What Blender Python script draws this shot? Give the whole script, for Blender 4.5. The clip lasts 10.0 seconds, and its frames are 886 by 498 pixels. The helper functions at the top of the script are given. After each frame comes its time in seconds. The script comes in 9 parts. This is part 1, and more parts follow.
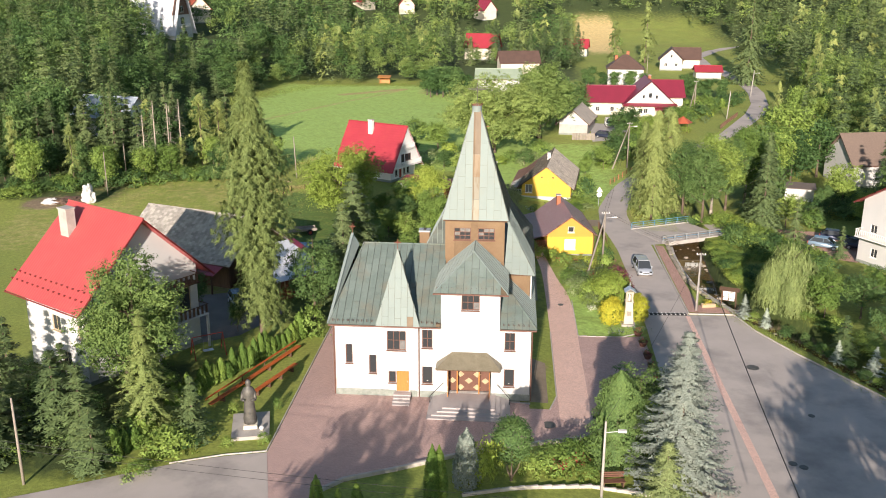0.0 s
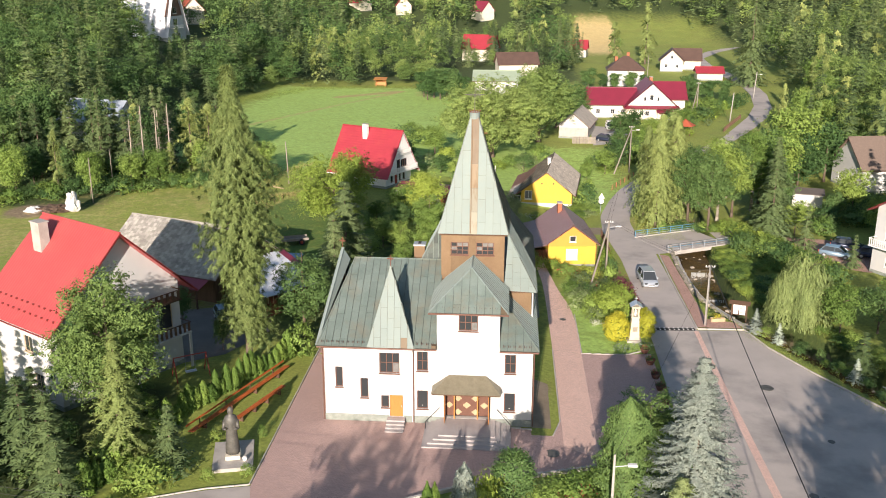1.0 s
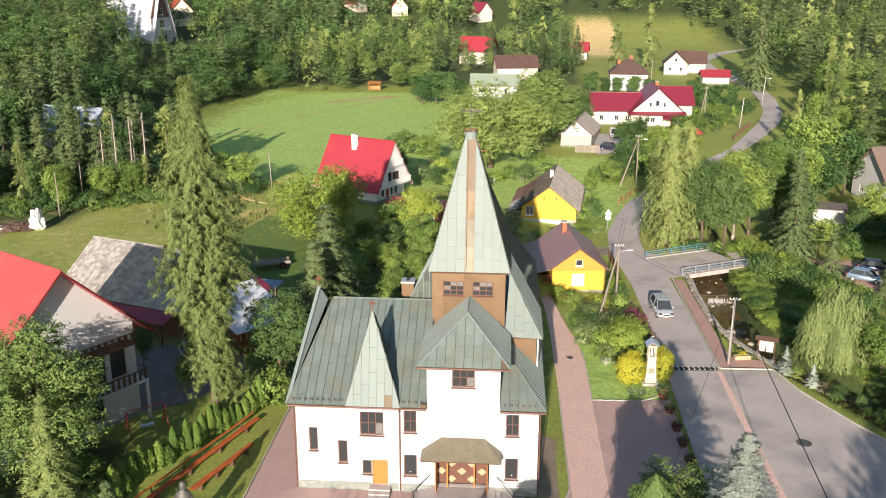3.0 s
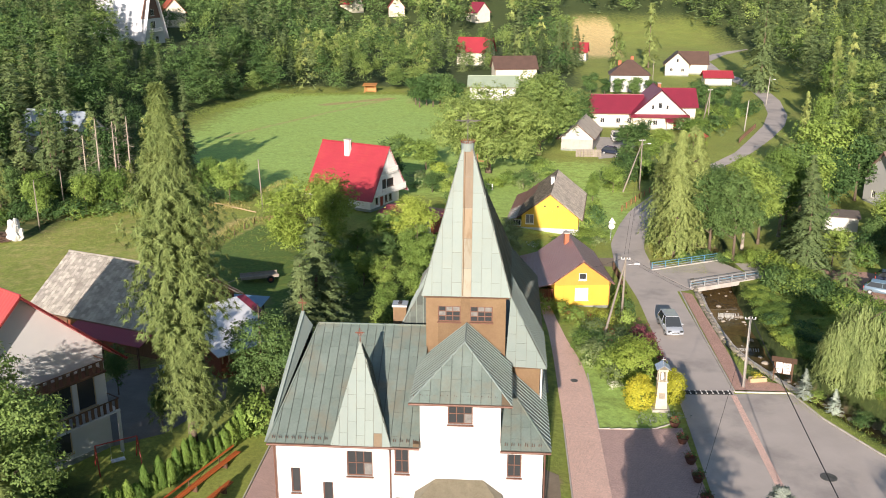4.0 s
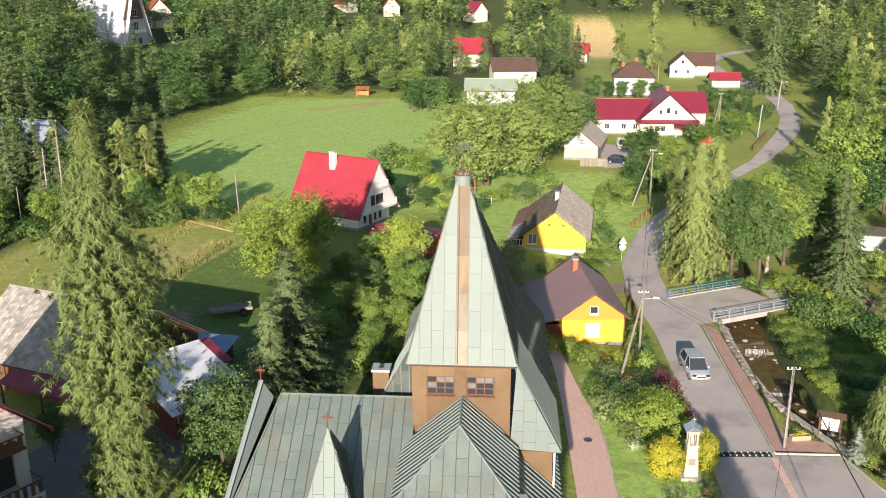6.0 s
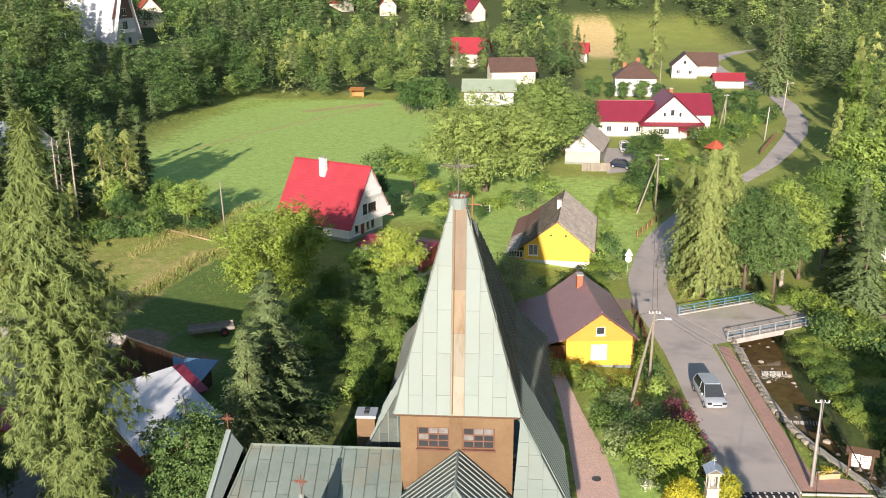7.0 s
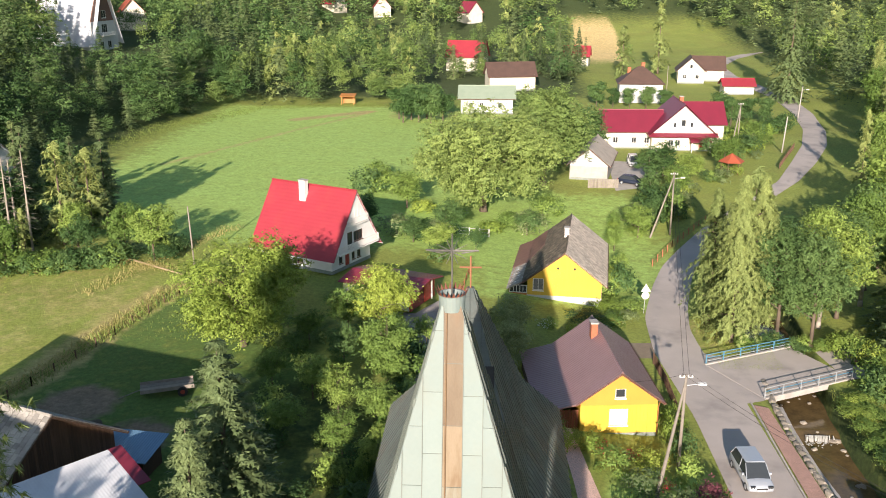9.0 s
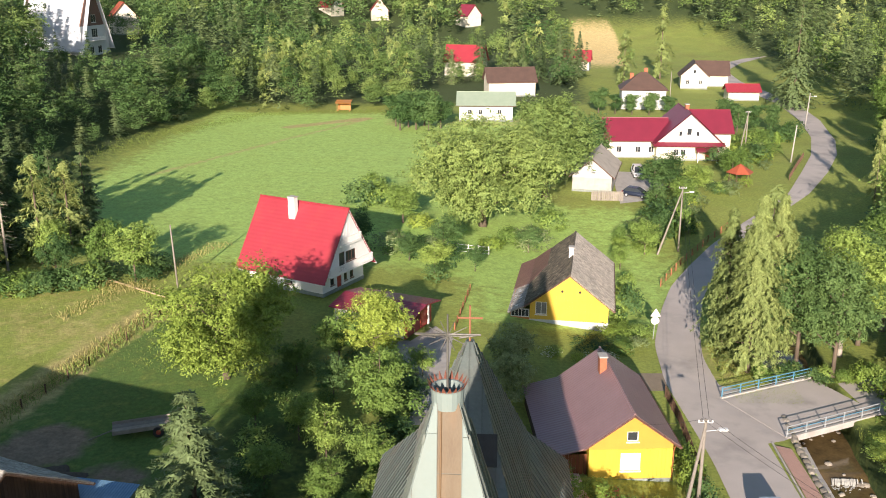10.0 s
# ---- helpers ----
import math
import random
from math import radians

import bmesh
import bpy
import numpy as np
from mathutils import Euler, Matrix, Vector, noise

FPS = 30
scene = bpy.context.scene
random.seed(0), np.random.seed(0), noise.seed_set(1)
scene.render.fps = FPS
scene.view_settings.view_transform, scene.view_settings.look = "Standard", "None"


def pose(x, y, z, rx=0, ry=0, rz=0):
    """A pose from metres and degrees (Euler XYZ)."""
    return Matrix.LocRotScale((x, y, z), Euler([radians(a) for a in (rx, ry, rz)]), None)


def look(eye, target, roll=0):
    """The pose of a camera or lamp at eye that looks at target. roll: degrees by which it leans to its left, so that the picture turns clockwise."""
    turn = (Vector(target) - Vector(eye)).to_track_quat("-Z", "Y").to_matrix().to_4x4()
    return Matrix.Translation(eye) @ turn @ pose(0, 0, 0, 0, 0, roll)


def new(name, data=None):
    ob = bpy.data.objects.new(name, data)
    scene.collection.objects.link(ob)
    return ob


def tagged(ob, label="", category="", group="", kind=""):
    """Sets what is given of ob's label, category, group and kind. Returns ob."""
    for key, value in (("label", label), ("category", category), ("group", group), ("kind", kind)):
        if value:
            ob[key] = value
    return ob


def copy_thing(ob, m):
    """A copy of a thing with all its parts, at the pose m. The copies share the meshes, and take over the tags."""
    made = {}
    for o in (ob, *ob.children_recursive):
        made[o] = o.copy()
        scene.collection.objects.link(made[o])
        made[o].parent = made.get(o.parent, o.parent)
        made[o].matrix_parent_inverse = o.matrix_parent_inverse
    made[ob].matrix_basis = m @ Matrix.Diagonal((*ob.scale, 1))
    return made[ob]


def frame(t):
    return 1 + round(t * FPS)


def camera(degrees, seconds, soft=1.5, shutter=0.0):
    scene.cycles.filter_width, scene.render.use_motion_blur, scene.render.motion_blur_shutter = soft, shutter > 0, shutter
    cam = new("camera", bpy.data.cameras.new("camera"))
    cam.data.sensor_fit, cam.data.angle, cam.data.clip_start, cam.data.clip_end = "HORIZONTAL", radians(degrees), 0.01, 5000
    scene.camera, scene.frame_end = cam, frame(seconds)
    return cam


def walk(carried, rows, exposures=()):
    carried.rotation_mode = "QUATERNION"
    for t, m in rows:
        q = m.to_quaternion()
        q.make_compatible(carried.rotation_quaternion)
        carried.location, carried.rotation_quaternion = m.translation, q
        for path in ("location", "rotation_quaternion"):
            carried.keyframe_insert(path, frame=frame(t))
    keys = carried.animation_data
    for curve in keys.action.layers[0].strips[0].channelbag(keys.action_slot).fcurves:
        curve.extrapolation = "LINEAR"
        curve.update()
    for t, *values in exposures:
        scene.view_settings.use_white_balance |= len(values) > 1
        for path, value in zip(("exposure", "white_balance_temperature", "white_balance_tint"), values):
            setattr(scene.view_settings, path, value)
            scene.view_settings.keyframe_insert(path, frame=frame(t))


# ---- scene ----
cam = camera(52.3, 10.0, soft=1.0)
PATH = [
    (0, (6.342, -71.99, 35.889), (6.198, -70.083, 35.302), 0.2),
    (0.5, (6.243, -69.56, 35.838), (6.1, -67.654, 35.25), 0.1),
    (1, (6.156, -67.015, 35.677), (6.016, -65.108, 35.092), 0.1),
    (1.5, (6.062, -64.37, 35.652), (5.924, -62.463, 35.066), 0.1),
    (2, (6.09, -61.752, 35.557), (5.951, -59.844, 34.972), 0.0),
    (2.5, (5.989, -59.106, 35.498), (5.851, -57.198, 34.914), 0.1),
    (4, (5.701, -50.599, 35.193), (5.569, -48.69, 34.61), 0.0),
    (4.5, (5.644, -47.718, 35.093), (5.512, -45.809, 34.51), 0.0),
    (5, (5.6, -44.775, 34.994), (5.469, -42.866, 34.411), -0.1),
    (5.5, (5.452, -41.729, 34.876), (5.323, -39.82, 34.293), -0.1),
    (7, (5.129, -32.184, 34.435), (5.007, -30.275, 33.85), -0.1),
    (7.5, (5.046, -28.805, 34.168), (4.925, -26.895, 33.584), -0.0),
    (8, (4.913, -25.581, 34.055), (4.794, -23.671, 33.473), -0.1),
    (8.5, (4.612, -22.537, 34.124), (4.498, -20.626, 33.542), 0.0),
    (9, (4.637, -19.311, 34.534), (4.522, -17.402, 33.949), -0.1),
    (9.5, (4.509, -16.261, 34.637), (4.397, -14.351, 34.054), -0.1),
    (10, (4.416, -13.255, 34.877), (4.304, -11.345, 34.296), -0.1),
]
walk(cam, [(t, look(eye, target, roll)) for t, eye, target, roll in PATH], exposures=[(0, 0.76), (5, 0.78), (10, 0.88)])

# ---- light ----
SUN_AZ, SUN_EL = radians(5.2), radians(16.2)      # light travels towards +y, a little to +x
world = bpy.data.worlds.new("sky")
scene.world = world
world.use_nodes = True
wn = world.node_tree
sky = wn.nodes.new("ShaderNodeTexSky")
sky.sky_type = "NISHITA"
sky.sun_disc = False
sky.sun_elevation = SUN_EL
sky.sun_rotation = math.pi + SUN_AZ
sky.air_density, sky.dust_density = 1.0, 0.6
wn.nodes["Background"].inputs["Strength"].default_value = 0.085
wn.links.new(sky.outputs[0], wn.nodes["Background"].inputs[0])
sun_data = bpy.data.lights.new("sun", "SUN")
sun_data.energy, sun_data.angle, sun_data.color = 5.25, radians(0.53), (1.0, 0.84, 0.72)
sun = new("sun", sun_data)
sun_way = Vector((math.sin(SUN_AZ) * math.cos(SUN_EL), math.cos(SUN_AZ) * math.cos(SUN_EL), -math.sin(SUN_EL)))
sun.matrix_world = Matrix.Translation((-20, -120, 80)) @ sun_way.to_track_quat("-Z", "Y").to_matrix().to_4x4()

# ---- materials ----
def surface(name, c1, c2, scale=3.0, fine=30.0, rough=0.7, bump=0.15, metal=0.0, stretch=(1, 1, 1), rand=0.0, island=0.0, stain=None,
            stain_scale=0.6, stain_amount=0.5, rib=None, tint=0.0, coords="Object", spec=0.4):
    """Two colours mixed by a broad and a fine noise; optional stains, ribs (period, axis, depth) and variation piece by piece."""
    m = bpy.data.materials.new(name)
    m.use_nodes = True
    t = m.node_tree
    n, l = t.nodes, t.links
    bsdf = n["Principled BSDF"]
    tc = n.new("ShaderNodeTexCoord")
    mp = n.new("ShaderNodeMapping")
    mp.inputs["Scale"].default_value = stretch
    l.new(tc.outputs[coords], mp.inputs[0])

    def noise_tex(s, detail):
        x = n.new("ShaderNodeTexNoise")
        x.inputs["Scale"].default_value, x.inputs["Detail"].default_value = s, detail
        x.inputs["Roughness"].default_value = 0.6
        l.new(mp.outputs[0], x.inputs["Vector"])
        return x

    def ramp(src, a, b):
        r = n.new("ShaderNodeMapRange")
        r.inputs["From Min"].default_value, r.inputs["From Max"].default_value = a, b
        l.new(src, r.inputs["Value"])
        return r.outputs[0]

    def mix(fac, a, b, blend="MIX"):
        x = n.new("ShaderNodeMix")
        x.data_type, x.blend_type = "RGBA", blend
        if isinstance(fac, float):
            x.inputs[0].default_value = fac
        else:
            l.new(fac, x.inputs[0])
        for k, v in ((6, a), (7, b)):
            if isinstance(v, tuple):
                x.inputs[k].default_value = (*v, 1)
            else:
                l.new(v, x.inputs[k])
        return x.outputs[2]

    broad, small = noise_tex(scale, 4), noise_tex(fine, 3)
    add = n.new("ShaderNodeMath")
    add.operation = "MULTIPLY_ADD"
    l.new(small.outputs[0], add.inputs[0])
    add.inputs[1].default_value = 0.6
    l.new(broad.outputs[0], add.inputs[2])
    col = mix(ramp(add.outputs[0], 0.55, 1.05), c1, c2)
    if stain:
        st = noise_tex(stain_scale, 5)
        sm = n.new("ShaderNodeMath")
        sm.operation = "MULTIPLY"
        l.new(ramp(st.outputs[0], 0.5, 0.68), sm.inputs[0])
        sm.inputs[1].default_value = stain_amount
        col = mix(sm.outputs[0], col, stain)
    vary = None
    if rand:
        vary, amount = n.new("ShaderNodeObjectInfo").outputs["Random"], rand
    elif island:
        vary, amount = n.new("ShaderNodeNewGeometry").outputs["Random Per Island"], island
    elif tint:
        at = n.new("ShaderNodeAttribute")
        at.attribute_name = "tint"
        vary, amount = at.outputs["Fac"], tint
    if vary is not None:
        r = n.new("ShaderNodeMapRange")
        r.inputs["To Min"].default_value, r.inputs["To Max"].default_value = 1 - amount, 1 + amount
        l.new(vary, r.inputs["Value"])
        h = n.new("ShaderNodeHueSaturation")
        l.new(r.outputs[0], h.inputs["Value"])
        l.new(col, h.inputs["Color"])
        col = h.outputs[0]
    l.new(col, bsdf.inputs["Base Color"])
    bsdf.inputs["Roughness"].default_value, bsdf.inputs["Metallic"].default_value = rough, metal
    bsdf.inputs["Specular IOR Level"].default_value = spec
    height = add.outputs[0]
    bp = n.new("ShaderNodeBump")
    bp.inputs["Strength"].default_value, bp.inputs["Distance"].default_value = bump, 0.03
    l.new(height, bp.inputs["Height"])
    last = bp
    if rib:
        period, axis, depth = rib
        wv = n.new("ShaderNodeTexWave")
        wv.bands_direction = axis
        wv.inputs["Scale"].default_value = 2 * math.pi / 20 / period
        l.new(tc.outputs[coords], wv.inputs["Vector"])
        b2 = n.new("ShaderNodeBump")
        b2.inputs["Strength"].default_value, b2.inputs["Distance"].default_value = 1.0, depth
        l.new(wv.outputs["Fac"], b2.inputs["Height"])
        l.new(bp.outputs[0], b2.inputs["Normal"])
        last = b2
    l.new(last.outputs[0], bsdf.inputs["Normal"])
    return m


def leaf_material(name, c1, c2, tint=0.3, glow=0.15):
    """Leaves: part of the light passes through; hue varies leaf by leaf and tree by tree."""
    m = surface(name, c1, c2, scale=0.7, fine=4.0, rough=0.6, bump=0.0, island=0.24, spec=0.15)
    t = m.node_tree
    n, l = t.nodes, t.links
    bsdf, out = n["Principled BSDF"], n["Material Output"]
    col = bsdf.inputs["Base Color"].links[0].from_socket
    at = n.new("ShaderNodeAttribute")
    at.attribute_name = "tint"
    info = n.new("ShaderNodeObjectInfo")
    s = n.new("ShaderNodeMath")
    l.new(at.outputs["Fac"], s.inputs[0])
    l.new(info.outputs["Random"], s.inputs[1])
    fr = n.new("ShaderNodeMath")
    fr.operation = "FRACT"
    l.new(s.outputs[0], fr.inputs[0])
    r = n.new("ShaderNodeMapRange")
    r.inputs["To Min"].default_value, r.inputs["To Max"].default_value = 1 - tint, 1 + tint
    l.new(fr.outputs[0], r.inputs["Value"])
    r2 = n.new("ShaderNodeMapRange")
    r2.inputs["To Min"].default_value, r2.inputs["To Max"].default_value = 0.512, 0.482
    l.new(fr.outputs[0], r2.inputs["Value"])
    h = n.new("ShaderNodeHueSaturation")
    l.new(r.outputs[0], h.inputs["Value"])
    l.new(r2.outputs[0], h.inputs["Hue"])
    l.new(col, h.inputs["Color"])
    l.new(h.outputs[0], bsdf.inputs["Base Color"])
    tr = n.new("ShaderNodeBsdfTranslucent")
    l.new(h.outputs[0], tr.inputs["Color"])
    mx = n.new("ShaderNodeMixShader")
    mx.inputs[0].default_value = glow
    l.new(bsdf.outputs[0], mx.inputs[1])
    l.new(tr.outputs[0], mx.inputs[2])
    l.new(mx.outputs[0], out.inputs["Surface"])
    return m


def glass_material(name, colour=(0.75, 0.8, 0.82), rough=0.03, clear=0.7):
    m = surface(name, colour, tuple(c * 0.9 for c in colour), rough=rough, bump=0.02)
    b = m.node_tree.nodes["Principled BSDF"]
    b.inputs["Transmission Weight"].default_value = clear
    b.inputs["IOR"].default_value = 1.45
    return m


WHITE = surface("white_render", (0.53, 0.54, 0.54), (0.49, 0.50, 0.50), scale=0.5, fine=14, rough=0.85, bump=0.08, stain=(0.6, 0.58, 0.53), stain_amount=0.25)
HOUSEWHITE = surface("fresh_white_boards", (0.78, 0.78, 0.77), (0.72, 0.72, 0.71), scale=0.6, fine=14, rough=0.75, bump=0.06, stain=(0.62, 0.60, 0.56), stain_amount=0.2)
CREAM = surface("cream_render", (0.72, 0.68, 0.57), (0.64, 0.60, 0.49), scale=0.6, fine=10, rough=0.85, stain=(0.5, 0.45, 0.36), stain_amount=0.3)
PLINTH = surface("grey_plinth", (0.17, 0.20, 0.18), (0.30, 0.33, 0.30), scale=2.5, fine=20, rough=0.8, bump=0.4)
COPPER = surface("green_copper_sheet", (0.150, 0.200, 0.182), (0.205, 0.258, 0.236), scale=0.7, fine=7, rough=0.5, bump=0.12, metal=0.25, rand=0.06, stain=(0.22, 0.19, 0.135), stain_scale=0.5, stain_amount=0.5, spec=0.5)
PALE = surface("pale_copper_sheet", (0.202, 0.254, 0.248), (0.224, 0.275, 0.265), scale=0.7, fine=8, rough=0.65, bump=0.1, metal=0.1, rand=0.035, stain=(0.185, 0.205, 0.18), stain_scale=0.35, stain_amount=0.35, spec=0.3)
PALESEAM = surface("pale_seam", (0.13, 0.15, 0.14), (0.17, 0.19, 0.175), rough=0.6, metal=0.2)
PALETAN = surface("tan_streaked_sheet", (0.235, 0.225, 0.18), (0.262, 0.25, 0.205), scale=0.9, fine=9, rough=0.65, metal=0.1, rand=0.1, stain=(0.17, 0.125, 0.07), stain_scale=0.8, stain_amount=0.6, stretch=(4, 4, 0.3), spec=0.3)
TANRUST = surface("tan_rust_streaked_sheet", (0.215, 0.168, 0.112), (0.25, 0.20, 0.14), scale=0.9, fine=9, rough=0.65, metal=0.1, rand=0.08, stain=(0.15, 0.095, 0.05), stain_scale=0.8, stain_amount=0.6, stretch=(4, 4, 0.3), spec=0.3)
RUSTSHEET = surface("rust_stained_sheet", (0.112, 0.080, 0.050), (0.150, 0.118, 0.078), scale=0.9, fine=9, rough=0.55, bump=0.1, metal=0.15, rand=0.1, stain=(0.16, 0.10, 0.055), stain_amount=0.5, stretch=(3, 3, 0.6))
BROWNSHEET = surface("brown_copper_cladding", (0.155, 0.100, 0.055), (0.205, 0.140, 0.080), scale=0.8, fine=8, rough=0.5, bump=0.1, metal=0.2, rand=0.15, stain=(0.20, 0.13, 0.08), stain_amount=0.4)
# darker copper: shade of the side slopes put into the colour; nave uses it too
SHADECOPPER = surface("dark_shade_copper_sheet", (0.085, 0.105, 0.10), (0.13, 0.155, 0.145), scale=0.7, fine=7, rough=0.5, bump=0.12, metal=0.25, rand=0.2, stain=(0.12, 0.085, 0.06), stain_amount=0.4)
SEAM = surface("dark_seam", (0.085, 0.105, 0.095), (0.13, 0.155, 0.14), rough=0.5, metal=0.3)
BROWNWOOD = surface("brown_window_wood", (0.115, 0.055, 0.04), (0.16, 0.08, 0.055), fine=40, rough=0.55)
ORANGEWOOD = surface("orange_varnished_wood", (0.50, 0.22, 0.06), (0.42, 0.17, 0.045), scale=2, fine=18, rough=0.45, stretch=(6, 6, 0.7))
DARKWOOD = surface("dark_weathered_planks", (0.075, 0.045, 0.03), (0.13, 0.075, 0.045), scale=1.5, fine=16, rough=0.85, stretch=(5, 5, 0.5), rand=0.25, bump=0.3)
GREYWOOD = surface("grey_weathered_wood", (0.30, 0.27, 0.23), (0.20, 0.18, 0.15), scale=2, fine=20, rough=0.9, bump=0.3, rand=0.2)
LIGHTWOOD = surface("pale_wood", (0.48, 0.38, 0.24), (0.38, 0.29, 0.18), fine=25, rough=0.7)
GLASS = glass_material("window_glass", (0.05, 0.055, 0.06), 0.03, 0.15)
CURTAIN = surface("pane_before_a_net_curtain", (0.24, 0.24, 0.235), (0.13, 0.13, 0.13), scale=3, fine=20, rough=0.12, bump=0.02, spec=0.6)
CONCRETE = surface("concrete", (0.46, 0.44, 0.41), (0.36, 0.34, 0.32), scale=1.2, fine=14, rough=0.9, bump=0.2, stain=(0.28, 0.26, 0.23), stain_amount=0.35)
STEPSTONE = surface("grey_step_slab", (0.44, 0.41, 0.40), (0.37, 0.34, 0.34), scale=0.9, fine=18, rough=0.75, bump=0.1)
STONE = surface("rough_stone", (0.36, 0.32, 0.26), (0.22, 0.20, 0.17), scale=1.6, fine=9, rough=0.9, bump=0.6, rand=0.25)
STATUE = surface("dark_bronze", (0.085, 0.085, 0.08), (0.16, 0.155, 0.14), scale=2.5, fine=18, rough=0.55, metal=0.4, bump=0.3)
REDSHEET = surface("red_roof_sheet", (0.35, 0.04, 0.058), (0.30, 0.036, 0.05), scale=0.5, fine=5, rough=0.4, bump=0.03, stain=(0.38, 0.07, 0.06), stain_amount=0.25, rib=(0.25, "X", 0.012))
PINKRED = surface("faded_red_roof_sheet", (0.43, 0.078, 0.078), (0.38, 0.068, 0.07), scale=0.4, fine=5, rough=0.45, bump=0.04, stain=(0.38, 0.10, 0.09), stain_amount=0.4, rib=(0.35, "Y", 0.01))
WINE = surface("wine_roof_sheet", (0.26, 0.03, 0.055), (0.21, 0.028, 0.05), scale=0.6, fine=6, rough=0.4, bump=0.03, rib=(0.3, "Y", 0.015))
CRIMSON = surface("crimson_roof_sheet", (0.22, 0.028, 0.052), (0.185, 0.025, 0.046), scale=0.6, fine=6, rough=0.4, bump=0.03)
BROWNTILE = surface("brown_metal_tiles", (0.31, 0.195, 0.20), (0.26, 0.16, 0.165), scale=0.6, fine=8, rough=0.4, bump=0.05, rib=(0.35, "Y", 0.022))
DARKTILE = surface("dark_brown_roof", (0.12, 0.075, 0.06), (0.085, 0.055, 0.045), scale=0.6, fine=8, rough=0.6)
SLATE = surface("grey_fibre_slates", (0.40, 0.385, 0.345), (0.30, 0.285, 0.26), scale=0.8, fine=9, rough=0.8, bump=0.15, island=0.28, stain=(0.14, 0.13, 0.11), stain_amount=0.4)
BEIGESLATE = surface("beige_fibre_slates", (0.56, 0.50, 0.42), (0.44, 0.39, 0.33), scale=0.8, fine=9, rough=0.85, bump=0.15, island=0.25, stain=(0.26, 0.23, 0.19), stain_amount=0.35)
DARKSLATE = surface("dark_mottled_slates", (0.15, 0.125, 0.09), (0.085, 0.075, 0.06), scale=1.2, fine=8, rough=0.9, bump=0.4, island=0.4, stain=(0.30, 0.26, 0.18), stain_scale=2.0, stain_amount=0.6)
GREENROOF = surface("pale_green_roof_sheet", (0.33, 0.40, 0.30), (0.28, 0.35, 0.26), rough=0.5, scale=0.6)
TINROOF = surface("zinc_roof_sheet", (0.60, 0.66, 0.74), (0.50, 0.57, 0.66), scale=0.6, fine=8, rough=0.35, metal=0.5, bump=0.05, stain=(0.35, 0.37, 0.40), stain_amount=0.4, rib=(0.2, "X", 0.02))
BLUETIN = surface("blue_roof_sheet", (0.16, 0.30, 0.45), (0.13, 0.25, 0.38), rough=0.4, metal=0.2, rib=(0.2, "X", 0.02))
YELLOW = surface("yellow_painted_boards", (0.64, 0.43, 0.055), (0.57, 0.37, 0.045), scale=0.8, fine=12, rough=0.6, bump=0.06, rand=0.04, stain=(0.60, 0.38, 0.06), stain_amount=0.3)
ORANGE = surface("orange_painted_boards", (0.62, 0.30, 0.05), (0.55, 0.26, 0.045), scale=0.8, fine=12, rough=0.6, bump=0.06, rand=0.06)
WHITEPAINT = surface("white_paint", (0.80, 0.79, 0.76), (0.74, 0.73, 0.70), fine=20, rough=0.5, bump=0.05)
BRICKRED = surface("red_brick_chimney", (0.40, 0.15, 0.08), (0.32, 0.11, 0.06), scale=4, fine=25, rough=0.9, bump=0.4)
STEEL = surface("galvanised_steel", (0.46, 0.49, 0.51), (0.38, 0.41, 0.43), rough=0.5, metal=0.3)
BLUEPAINT = surface("blue_painted_steel", (0.10, 0.28, 0.42), (0.13, 0.33, 0.48), rough=0.45, metal=0.2, fine=12)
REDPAINT = surface("red_painted_iron", (0.40, 0.06, 0.04), (0.32, 0.05, 0.035), rough=0.5)
RUSTIRON = surface("rusty_wrought_iron", (0.19, 0.065, 0.04), (0.13, 0.05, 0.035), fine=25, rough=0.75)
BLACK = surface("black_rubber", (0.025, 0.025, 0.025), (0.04, 0.04, 0.04), rough=0.8)
TERRACOTTA = surface("terracotta", (0.13, 0.055, 0.04), (0.10, 0.045, 0.032), rough=0.85)
FLOWER = surface("red_flowers", (0.50, 0.03, 0.04), (0.42, 0.05, 0.10), rough=0.6, island=0.4)
WHITEFLOWER = surface("white_flowers", (0.75, 0.75, 0.68), (0.68, 0.70, 0.58), rough=0.6, island=0.2)
BARK = surface("bark", (0.17, 0.13, 0.095), (0.10, 0.08, 0.06), scale=2, fine=14, rough=0.95, bump=0.5, stretch=(3, 3, 0.6))
PALEBARK = surface("pale_dead_bark", (0.40, 0.36, 0.30), (0.28, 0.25, 0.21), scale=2, fine=14, rough=0.95, bump=0.4)
SILVERCAR = surface("silver_car_paint", (0.50, 0.55, 0.61), (0.47, 0.52, 0.58), rough=0.25, metal=0.35, bump=0.0, spec=0.6)
BLUECAR = surface("pale_blue_car_paint", (0.30, 0.42, 0.52), (0.28, 0.40, 0.50), rough=0.25, metal=0.5, bump=0.0)
DARKCAR = surface("dark_car_paint", (0.03, 0.04, 0.07), (0.035, 0.045, 0.075), rough=0.25, metal=0.3, bump=0.0)
WHITECAR = surface("white_car_paint", (0.75, 0.75, 0.74), (0.72, 0.72, 0.71), rough=0.25, bump=0.0)
CARGLASS = glass_material("car_glass", (0.05, 0.06, 0.07), 0.03, 0.1)
ASPHALT = surface("worn_asphalt", (0.49, 0.445, 0.41), (0.42, 0.38, 0.35), scale=0.35, fine=22, rough=0.9, bump=0.15, stain=(0.20, 0.19, 0.185), stain_scale=0.18, stain_amount=0.55)
